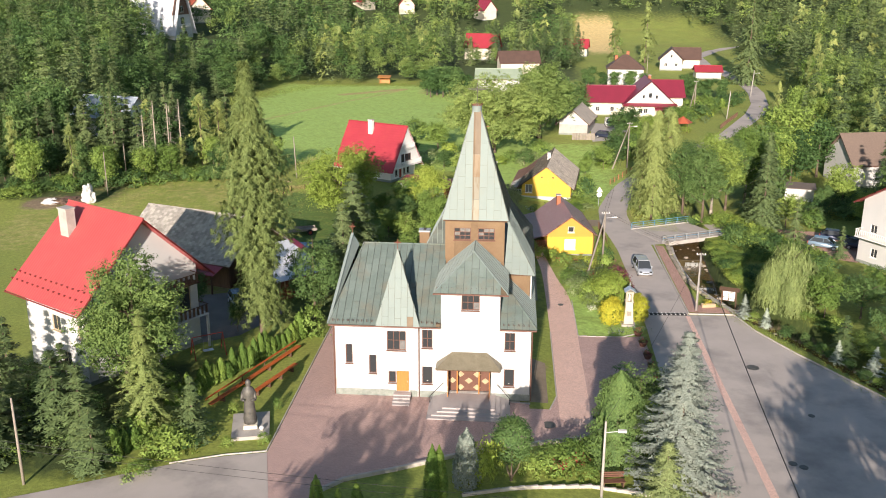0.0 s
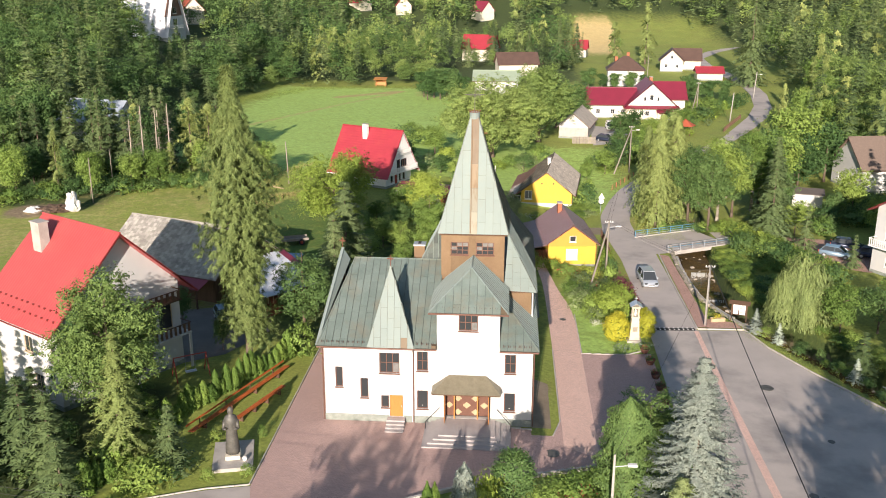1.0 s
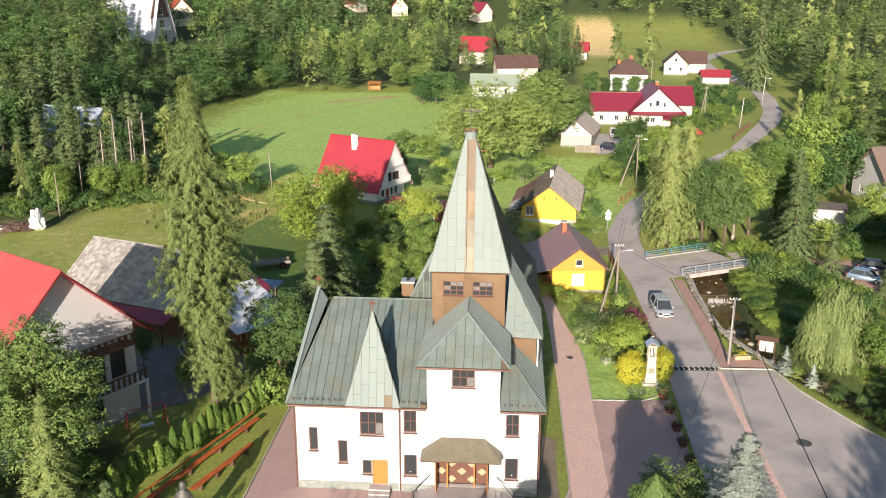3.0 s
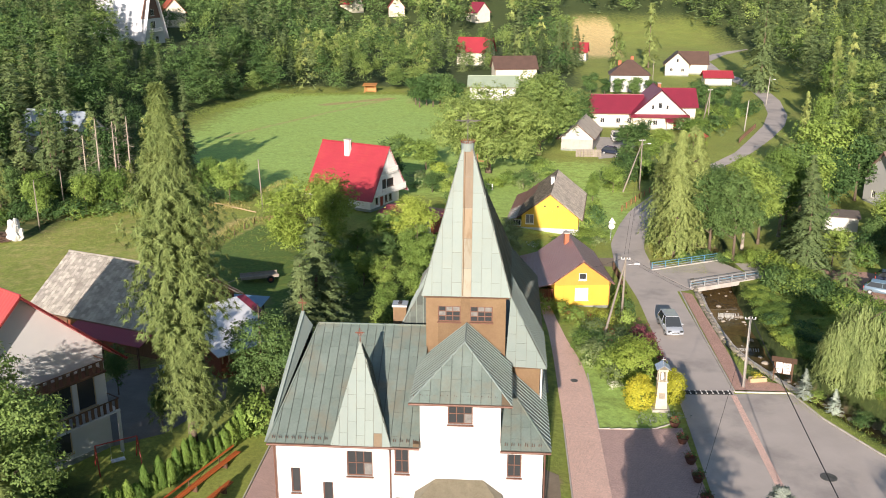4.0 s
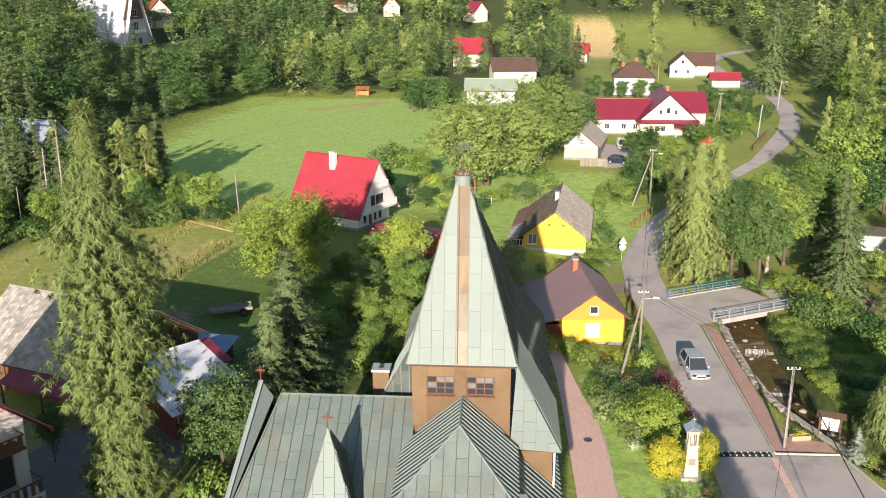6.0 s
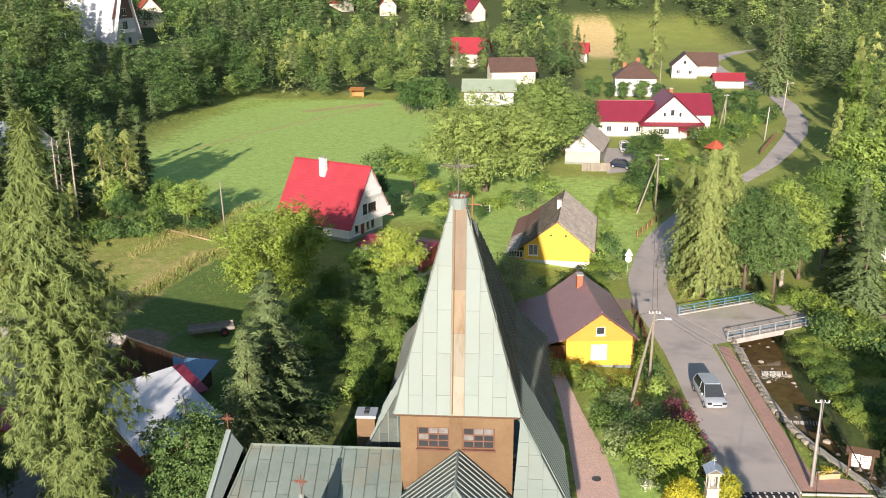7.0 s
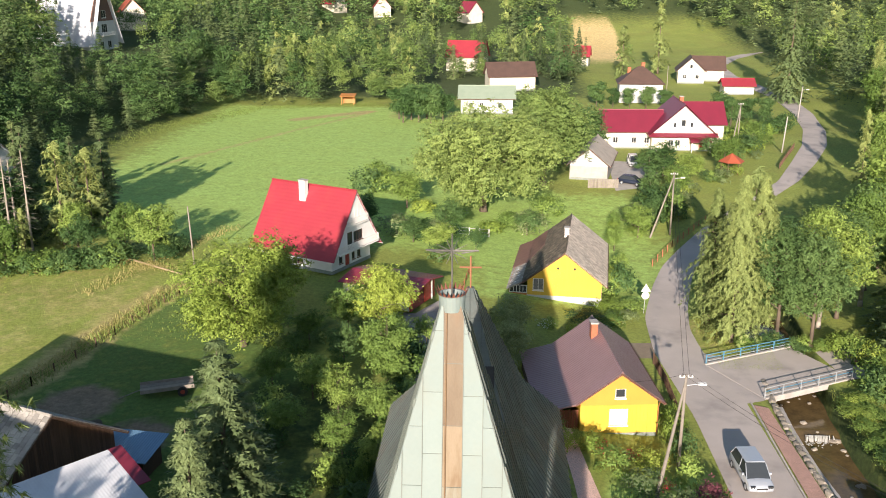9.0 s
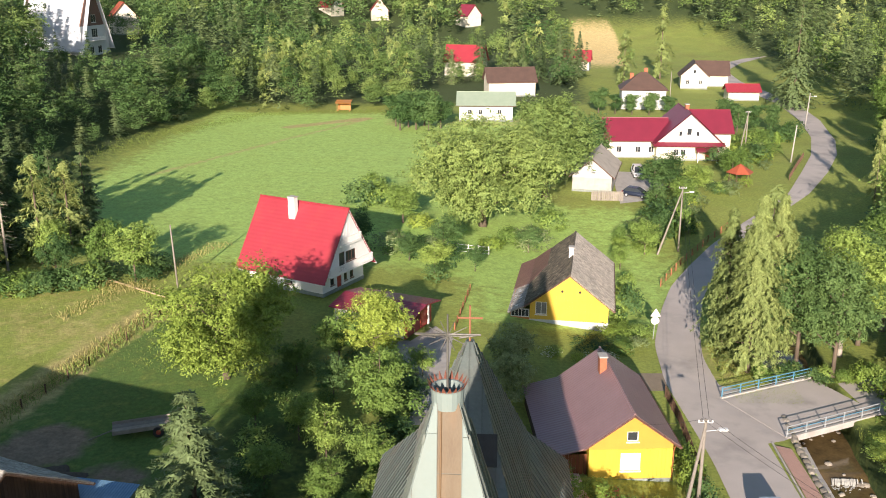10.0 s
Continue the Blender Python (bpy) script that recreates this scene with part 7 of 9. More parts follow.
for x, y, s, sz, yw in ((-18.4, -8.9, 0.62, 0.43, 10), (-26.5, -11.0, 0.85, 0.56, 60), (-29.6, -9.0, 0.8, 0.58, 160), (-33, -13, 0.95, 0.64, 260), (-24.2, -14.2, 0.62, 0.42, 320), (-36.5, -3.5, 0.75, 0.62, 20), (-31.5, -3.8, 0.6, 0.45, 120), (46.5, 70, 1.0, 1.05, 10), (47.5, 56.5, 0.55, 0.5, 90), (40.5, 15.5, 0.5, 0.34, 30), (-40, -8, 0.8, 0.8, 45), (-34.5, -8, 0.75, 0.68, 205)):
    again(SPRUCE if s > 0.9 else SPRUCE_FAR, x, y, yw, s, sz)
for x, y, s, sz, yw in ((-0.5, 270, 1.0, 1.25, 0), (8.5, 280, 0.85, 1.1, 40), (13, 283, 0.8, 1.05, 80), (18, 275, 0.85, 1.1, 120), (23.4, 263, 1.0, 1.35, 160), (27.5, 272, 0.9, 1.2, 200), (-9, 262, 0.7, 0.8, 240), (30.5, 280, 0.8, 1.1, 20)):
    again(SPRUCE, x, y, yw, s, sz)
for x, y, s, sz in ((42.5, 263, 1.2, 0.95), (55.5, 276, 1.4, 1.3)):
    again(LARCH_FAR, x, y, 50 * s, s, sz, label="tall pale birch behind the white house")
again(SPRUCE, 80.5, 224, 0, 1.7, 2.4, label="single tall old spruce beside the far road")
BLUE = plant("blue_spruce", "silvery blue spruce beside the road", "tree", spruce_crown(rng, 12.7, 3.8, 0.2, 44, 17, 13, 0.44, 0.04, 0.74), GREEN_BLUE, trunk_bm(12.2, 0.22), (19.4, -11.2))
plant("silver_cypress", "silvery columnar cypress in the flower bed", "shrub", column_crown(rng, 4.6, 0.95, 6000, 0.18, 0.75, 0.05), GREEN_BLUE, None, (3.7, -14.0), crown_name="foliage")
BLUE_SMALL = plant("blue_spruce", "young silvery spruce among the stream-bank shrubs", "tree", spruce_crown(rng, 4.6, 1.6, 0.1, 20, 9, 6, 0.36, 0.1), GREEN_BLUE, None, (34.6, 22.3), 0, 0.5)
again(BLUE_SMALL, 32.9, 25.1, 10, 0.62, 0.62, label="small blue spruce beside the notice board")
again(BLUE_SMALL, 39.2, 13.2, 70, 0.55, 0.55, label="young blue spruce by the kerb")
again(BLUE_SMALL, 41.8, 10.6, 170, 0.7, 0.66, label="young spruce beside the parking area")
plant("hazel_tree", "dense dark green small-leaved tree by the shed", "tree", broad_crown(rng, 10.2, 3.2, 0.3, 15000, 0.2, 40, 0.8, 14, 0.25), GREEN_B, trunk_bm(9.5, 0.2), (-14.2, 17.5))
# dead spruces and poles of bare wood by the wood's edge
def dead(x, y, h):
    r2 = random.Random(int(h * 10))
    bm = bmesh.new()
    rod(bm, (0, 0, 0), (0.1, 0, h), 0.17, 0.05, 7)
    for i in range(64):
        z = h * r2.uniform(0.22, 0.98)
        a = r2.random() * 6.28
        ln = 1.5 * (1.1 - z / h) + 0.25
        rod(bm, (0, 0, z), (ln * math.cos(a), ln * math.sin(a), z - 0.3 * ln), 0.025, 0.008, 4)
    o = solo("dead_spruce", bm, PALEBARK, "bare grey dead spruce at the wood's edge", "tree", "dead spruces")
    o.location = (x, y, height(x, y) - 0.05)
for x, y, h in ((-56.1, 81, 13.2), (-54.6, 83.5, 12.4), (-53.2, 85.6, 12.8), (-57.6, 79.6, 11.0), (-55.2, 86, 11.5)):
    dead(x, y, h)
for x, y, s, sz, yw in ((-63, 80, 0.85, 1.1, 55), (-66, 84, 0.9, 1.15, 95), (-62, 92, 0.8, 1.1, 215), (-57, 93, 0.85, 1.15, 255), (-70, 78, 0.9, 0.9, 295), (-75, 82, 0.9, 1.0, 335), (-52, 96, 0.8, 1.0, 35), (-70, 95, 0.85, 1.1, 75)):
    again(SPRUCE_FAR, x, y, yw, s, sz)
for x, y, s, sz, yw in ((-72, 68, 0.6, 0.7, 0), (-66, 70, 0.55, 0.65, 50), (-61, 70.5, 0.5, 0.6, 100), (-77, 72, 0.7, 0.7, 150), (-56, 75, 0.5, 0.5, 200), (-51, 80, 0.45, 0.42, 250), (-47.5, 86, 0.5, 0.5, 300), (-80, 66, 0.7, 0.8, 33)):
    again(LARCH_FAR if yw % 100 else FAR_A, x, y, yw, s, sz)

for x, y, s, sz in ((-50.4, 88.5, 1.0, 0.78), (-48.0, 91.5, 0.9, 0.7), (-61, 90, 0.9, 0.7)):
    again(LARCH_FAR, x, y, 40 * s, s, sz, label="yellow-green larch beside the dead spruces")
for i in range(34):
    k = r0.random()
    x, y = -86 + 36 * k + r0.uniform(-4, 4), 80 + 14 * r0.random() + 6 * k
    if math.hypot(x + 78, y - 112) < 14:
        continue
    again(SPRUCE_FAR if i % 4 else FAR_B, x, y, 360 * r0.random(), r0.uniform(0.75, 1.05), r0.uniform(0.75, 1.15))
for i in range(10):
    again(FAR_B if i % 3 else FAR_A, -88 + 4.0 * i + r0.uniform(-1, 1), 72 + 0.8 * i + r0.uniform(-1.5, 1.5), 360 * r0.random(), r0.uniform(0.45, 0.65), r0.uniform(0.4, 0.62))
# thuja hedge along the church fence
THUJA = plant("thuja", "clipped green thuja in the hedge", "shrub", column_crown(rng, 2.5, 0.5, 1300, 0.2), GREEN_T, None, (-20.4, 0.6), group="thujas along the fence", crown_name="foliage")
hedge = [(-23.4, -12.5), (-22, -8.5), (-21.1, -4), (-20.3, 0.6), (-19.0, 3.4), (-17.6, 6), (-16.1, 8.8), (-14.9, 11.6), (-14.3, 14.5)]
r3 = random.Random(5)
for (ax, ay), (bx_, by) in zip(hedge, hedge[1:]):
    for i in range(4):
        if (ax, ay, i) != (-20.3, 0.6, 0):
            k = i / 4
            again(THUJA, ax + (bx_ - ax) * k + r3.uniform(-0.1, 0.1), ay + (by - ay) * k, r3.random() * 360, r3.uniform(0.75, 1.35), r3.uniform(0.6, 1.15))
for i in range(22):
    again(THUJA, -6.2 + 0.12 * i, 24.5 + 0.95 * i, r3.random() * 360, r3.uniform(0.9, 1.2), r3.uniform(0.6, 0.8), label="dark green thuja in the garden hedge")
TALL = plant("columnar_thuja", "slim bright green columnar thuja", "shrub", column_crown(rng, 4.8, 0.62, 4200, 0.2, 0.75), GREEN_T, None, (1.5, -16.9), crown_name="foliage")
again(TALL, 1.95, -16.6, 100, 0.95, 0.96)
for x, y, s in ((-6.2, -19.2, 0.72), (-4.6, -19.7, 0.6), (-3.4, -19.4, 0.68)):
    again(TALL, x, y, 30 * x, s * 1.25, s)
plant("topiary_cypress", "round-topped cypress on several bare stems", "tree", ball_crown(rng, 1.35, 3.4, 4200, 0.2, 0.05) + np.array([0, 0, 1.7]), GREEN_B, trunk_bm(2.6, 0.09, [(0.2, a, 2.4, 1.0, 0.06) for a in (0.3, 2.2, 4.1)]), (7.0, -12.9))
plant("large_cypress", "broad dense green cypress beside the square", "tree", column_crown(rng, 7.8, 2.0, 26000, 0.19, 0.55, 0.2), GREEN_B, trunk_bm(7, 0.2), (15.2, -8.2))
plant("large_shrub", "green rounded shrub beside the cypress", "shrub", broad_crown(rng, 7.0, 3.0, 0.3, 15000, 0.2, 30), GREEN_M, trunk_bm(6, 0.15, limbs_for(rng, 5, 2, 6)), (17.2, -5.2))
plant("pale_pine", "grey-green pine below the blue spruce", "tree", spruce_crown(rng, 5.6, 2.0, 0.8, 20, 10, 7, 0.42, 0.05, 0.7), GREEN_F, trunk_bm(5, 0.16), (18.0, -14.3))
BUSH = plant("garden_bush", "rounded green garden bush", "shrub", ball_crown(rng, 1.0, 1.6, 720, 0.2, 0.2), GREEN_A, None, (16.4, 31.5), crown_name="foliage")
DBUSH = plant("garden_bush", "dark green rounded shrub", "shrub", ball_crown(rng, 1.0, 1.6, 720, 0.2, 0.2), GREEN_B, None, (15.4, 34), crown_name="foliage")
LBUSH = plant("garden_bush", "lime-green leafy bush in the church garden", "shrub", ball_crown(rng, 1.0, 1.6, 900, 0.19, 0.25), GREEN_Y, None, (17.2, 31.0), crown_name="foliage")
WBUSH = plant("garden_bush", "grey-green rounded bush in the garden", "shrub", ball_crown(rng, 1.0, 1.6, 900, 0.17, 0.25), GREEN_F, None, (16.2, 26.8), crown_name="foliage")
YBUSH = plant("golden_thuja", "golden yellow thuja beside the shrine", "shrub", ball_crown(rng, 1.25, 2.9, 4200, 0.17, 0.1), GREEN_GOLD, None, (17.9, 22.0), group="golden thujas by the shrine", crown_name="foliage")
again(YBUSH, 20.9, 23.4, 90, 0.92, 1.0)
PBUSH = plant("barberry_bush", "dark purple barberry bush", "shrub", ball_crown(rng, 1.0, 2.2, 1800, 0.17, 0.25), PURPLE, None, (20.2, 30.5), crown_name="foliage")
for x, y, s, sz in ((20.0, 33, 1.0, 1.2), (20.4, 28.4, 0.85, 1.0), (19.6, 36, 0.9, 1.0)):
    again(PBUSH, x, y, x * 50, s, sz)
plant("lime_green_bush", "big lime-green leafy bush in the church garden", "shrub", ball_crown(rng, 2.1, 3.9, 8000, 0.2, 0.2), GREEN_Y, None, (18.2, 27.6), crown_name="foliage")
for x, y, s, sz in ((14.6, 30.5, 1.4, 1.4), (15.8, 28.4, 1.2, 1.5), (13.9, 33.4, 1.2, 1.1), (17.6, 34.5, 1.3, 1.4), (15.4, 37.5, 1.2, 1.2), (13.6, 40.5, 1.3, 1.1), (12.2, 43.2, 1.0, 0.9), (16.5, 41, 1.1, 1.0), (18.9, 39, 1.0, 1.5), (19.2, 43.5, 1.0, 1.3), (10.6, 42.9, 0.8, 1.0), (9.6, 43.9, 0.7, 1.2), (19.0, 46, 1.0, 1.4), (19.4, 49.5, 0.9, 1.0), (17.8, 80.5, 1.4, 1.4), (18.7, 84, 1.3, 1.3), (20, 88, 1.2, 1.5), (14.5, 71, 1.9, 0.6), (17, 71.3, 1.7, 0.6), (19, 72, 1.0, 0.7), (10.5, 67.4, 0.7, 0.7), (12.6, 67.2, 0.6, 0.6)):
    again((BUSH, DBUSH, LBUSH, WBUSH)[int(x * 3.7 + y * 5.3) % 4], x, y, x * 70 + y * 31, s, sz)
for x, y, s, sz in ((-13.9, 13.6, 1.5, 1.7), (-12.6, -9.2, 0.5, 0.55), (-15.4, -9.9, 0.5, 0.5), (-13.0, -3.4, 0.32, 0.6), (-16.6, -4.2, 0.4, 0.5), (4.9, -13.4, 1.0, 1.9), (5.9, -12.0, 0.8, 1.7), (10.0, -10.6, 1.5, 1.1), (11.7, -9.6, 1.3, 1.2), (13.4, -8.3, 1.2, 1.3), (8.6, -11.6, 1.0, 0.9), (12.8, -11.4, 0.8, 0.7)):
    again(LBUSH if (x > 4 and x < 7) else BUSH, x, y, x * 90, s * (0.9 if 4 < x < 7 else 1), sz * (1.1 if 4 < x < 7 else 1), label="yellow-green shrub in the flower bed" if x > 4 else "small yellowish shrub by the statue" if y < 0 else "light green bush at the hedge end")
for x, y, s, sz, src in ((-8.8, 96, 2.2, 1.5, WBUSH), (-5.4, 94.6, 1.8, 1.6, DBUSH), (-3.4, 95.6, 1.6, 1.4, WBUSH), (-0.7, 92.4, 1.2, 1.7, DBUSH), (-15.6, 118, 2.6, 2.2, DBUSH), (-12.6, 119, 2.4, 2.0, BUSH), (-15.2, 127, 2.2, 1.8, BUSH), (-5.9, 108, 1.6, 1.2, LBUSH), (-2.3, 86, 1.3, 1.2, DBUSH), (9.4, 102.5, 2.2, 1.8, WBUSH), (12.4, 112, 2.2, 1.7, BUSH), (4.1, 100.6, 1.6, 1.0, LBUSH), (6.5, 104.2, 1.5, 1.2, BUSH), (17.4, 75.6, 2.0, 0.7, LBUSH), (19.6, 75.0, 1.4, 0.8, BUSH), (19.2, 80.8, 1.5, 1.9, DBUSH), (27.4, 110.6, 2.6, 2.6, DBUSH), (30.6, 113.2, 2.4, 2.2, BUSH), (25.6, 107.4, 2.0, 1.6, DBUSH), (-17.4, 90, 1.6, 1.2, BUSH)):
    again(src, x, y, x * 47 + y * 13, s, sz, label="leafy shrub in the cottage gardens", name="cottage_shrub")
# clipped hedge between the stream and the red yard
for i in range(17):
    k = i / 16
    again(LBUSH if i % 3 == 0 else BUSH, 38.6 + 5.8 * k + 0.8 * math.sin(3 * k), 64.5 - 16 * k, 67 * i, 1.35, 1.25 + 0.1 * math.sin(2.3 * i), label="dense green hedge shrub beside the red yard", name="hedge_shrub")
# banks of the stream
plant("weeping_willow", "pale weeping willow hanging over the stream", "tree", willow_crown(rng, 8.6, 3.5, 1100, 22, 0.48), GREEN_W, trunk_bm(7, 0.3, limbs_for(rng, 7, 3, 8, 0.4, 0.9)), (38.2, 28.6))
tree(0, 43, 30, 10, 0.55, 0.36)
tree(0, 41.5, 24.5, 99, 0.5, 0.5)
tree(1, 46, 26, 200, 0.62, 0.42)
tree(0, 48.5, 20, 300, 0.66, 0.46)
tree(1, 45, 16, 44, 0.55, 0.5)
tree(0, 50.5, 30, 144, 0.7, 0.42)
again(SPRUCE_FAR, 51.4, 49.0, 0, 0.42, 0.36)
tree(0, 53, 12, 24, 0.7, 0.5)
for i in range(64):
    k = r3.random()
    y = 12 + 44 * k
    x = float(np.interp(y, [p[1] for p in STREAM[::-1]], [p[0] for p in STREAM[::-1]])) + r3.uniform(3.2, 11 if y > 30 else 7)
    if x > 45 and y > 44:
        continue
    again(BUSH if r3.random() < 0.6 else DBUSH, x, y, r3.random() * 360, r3.uniform(0.7, 1.4), r3.uniform(0.3, 0.75), label="wild green shrub on the stream bank", name="bank_shrub")
for i in range(16):
    y = 8 + 18 * r3.random()
    x = float(np.interp(y, [p[1] for p in STREAM[::-1]], [p[0] for p in STREAM[::-1]])) - r3.uniform(1.6, 3.0)
    again(BUSH if r3.random() < 0.5 else DBUSH, x, y, r3.random() * 360, r3.uniform(0.4, 0.9), r3.uniform(0.3, 0.6), label="low green shrub by the kerb", name="bank_shrub")
for i in range(34):
    k = r3.random()
    x, y = 38.5 + 9 * k + r3.uniform(-0.5, 0.5), 56.5 - 15 * k + r3.uniform(-1.2, 1.2)
    again(DBUSH if r3.random() < 0.4 else BUSH, x, y, r3.random() * 360, r3.uniform(1.2, 1.8), r3.uniform(1.2, 1.6), label="hedge shrub along the far lane", name="hedge_shrub")
for i in range(14):
    again(BUSH if i % 2 else DBUSH, 29.0 + 8 * r3.random(), 64.3 + 2.5 * r3.random(), r3.random() * 360, r3.uniform(0.5, 0.9), r3.uniform(0.5, 0.9), label="shrub under the trees by the bridge", name="bank_shrub")
# gardens and copses round the houses beyond the stream
for x, y, s, sz, kd in ((48.4, 64.2, 0.5, 0.46, 0), (57, 73, 0.42, 0.4, 1), (61, 77, 0.7, 0.65, 0), (60, 64, 0.6, 0.55, 0), (66, 70, 0.75, 0.7, 1), (52, 90, 0.95, 0.95, 0), (58, 100, 1.15, 1.1, 0), (64, 100, 1.0, 0.95, 1), (73, 84, 0.7, 0.65, 1), (75, 78, 0.8, 0.75, 0), (48, 71, 0.6, 0.7, 1)):
    tree(kd, x, y, x * 37 % 360, s, sz)
for i in range(34):
    x, y = r3.uniform(47, 72), r3.uniform(60, 82)
    if math.hypot(x - 56.5, y - 79) < 7 or math.hypot(x - 68, y - 92) < 10 or math.hypot(x - 51, y - 57) < 8:
        continue
    again((BUSH, DBUSH, WBUSH)[r3.randrange(3)], x, y, r3.random() * 360, r3.uniform(0.8, 1.9), r3.uniform(0.7, 1.7), label="garden shrub beyond the stream", name="roadside_shrub")
for i in range(26):
    x, y = r3.uniform(56, 72), r3.uniform(70, 84)
    if math.hypot(x - 56, y - 80) > 5.5 and math.hypot(x - 68, y - 92) > 9:
        again(DBUSH, x, y, r3.random() * 360, r3.uniform(1.6, 2.6), r3.uniform(1.2, 2.0), label="dark thicket below the grey-roofed house", name="thicket_shrub")
for i in range(40):
    y = r3.uniform(34, 54)
    x = float(np.interp(y, [p[1] for p in STREAM[::-1]], [p[0] for p in STREAM[::-1]])) + r3.uniform(2.9, 5.6)
    again(LBUSH if i % 3 == 0 else BUSH, x, y, r3.random() * 360, r3.uniform(0.6, 1.1), r3.uniform(0.3, 0.55), label="low bright creeper on the stream bank", name="bank_shrub")
# shrubs along the wood's edge and gardens
for i in range(60):
    k = r3.random()
    x, y = -76 + 44 * k + r3.uniform(-1.5, 1.5), 66 + 20 * k + r3.uniform(-2, 2)
    again(DBUSH if r3.random() < 0.5 else BUSH, x, y, r3.random() * 360, r3.uniform(1.0, 2.2), r3.uniform(0.7, 1.7), label="leafy shrub at the wood's edge", name="wild_shrub")
for i in range(36):
    x, y = r3.uniform(-15, -1), r3.uniform(30, 62)
    again(DBUSH if r3.random() < 0.6 else BUSH, x, y, r3.random() * 360, r3.uniform(0.7, 1.5), r3.uniform(0.6, 1.3), label="leafy shrub in the shady garden")
for i in range(40):
    x, y = r3.uniform(-38, -17), r3.uniform(-16, 3)
    if x > -23 and y > -8:
        continue
    again(DBUSH if r3.random() < 0.6 else BUSH, x, y, r3.random() * 360, r3.uniform(0.8, 1.8), r3.uniform(0.6, 1.5), label="dark shrub in the farm garden", name="farm_shrub")
for i in range(30):
    t = r3.random()
    x, y = 47 + 22 * t + r3.uniform(-2, 2), 158 + 26 * t + r3.uniform(-8, 6)
    again(DBUSH if i % 2 else BUSH, x, y, r3.random() * 360, r3.uniform(1.0, 2.4), r3.uniform(0.8, 2.0), label="garden shrub beside the farmhouse", name="farm_shrub")
for i in range(46):
    t = r3.random()
    x = float(np.interp(t, [0, 0.35, 0.7, 1], [27, 39, 53, 64])) - r3.uniform(1.0, 7.5)
    y = float(np.interp(t, [0, 0.35, 0.7, 1], [103, 123, 146, 178])) + r3.uniform(-2, 3)
    again((BUSH, DBUSH, LBUSH, WBUSH)[r3.randrange(4)], x, y, r3.random() * 360, r3.uniform(0.8, 1.9), r3.uniform(0.6, 1.7), label="garden shrub along the road fence", name="roadside_shrub")
for i in range(30):
    t = r3.random()
    x = float(np.interp(t, [0, 0.5, 1], [52, 70, 84])) + r3.uniform(0, 6)
    y = float(np.interp(t, [0, 0.5, 1], [104, 136, 176])) + r3.uniform(-4, 4)
    again(DBUSH if i % 3 else BUSH, x, y, r3.random() * 360, r3.uniform(1.0, 2.2), r3.uniform(0.9, 2.2), label="wild shrub below the road bend", name="wild_shrub")
for x, y, s, sz in ((63, 126, 0.5, 0.8), (68, 131, 0.55, 0.9), (72, 141, 0.6, 0.85), (79, 160, 0.7, 0.9), (84, 172, 0.8, 0.9), (90, 190, 0.9, 1.0), (95, 205, 0.9, 1.0)):
    again(LARCH_FAR if int(x) % 2 else FAR_A, x, y, x * 20, s, sz, label="slender pale tree beside the road bend")
for i in range(9):
    again(THUJA, 62.5 + 0.75 * i, 176 + 1.55 * i, 40 * i, 1.9, 0.95, label="clipped yellow-green hedge plant")
GROVE = plant("pine_tree", "rounded blue-green pine at the field's edge", "tree", broad_crown(rng, 8.5, 2.9, 1.2, 3600, 0.5, 18), GREEN_B, trunk_bm(7, 0.18), (-17, 188), group="pines at the field's edge")
for x, y, s in ((-13.5, 189, 1.0), (-10.5, 187, 0.95), (-15.5, 192, 1.1), (-8, 191, 0.9), (-12, 194, 1.05), (-18.5, 193, 0.9), (53, 184, 0.8), (57, 186, 0.85), (61, 188, 0.8), (65, 190, 0.75), (56, 191, 0.9), (34, 213, 0.6), (38, 212, 0.65), (42, 211, 0.7), (47, 212, 0.6), (30, 214, 0.8)):
    again(GROVE, x, y, x * 33, s)


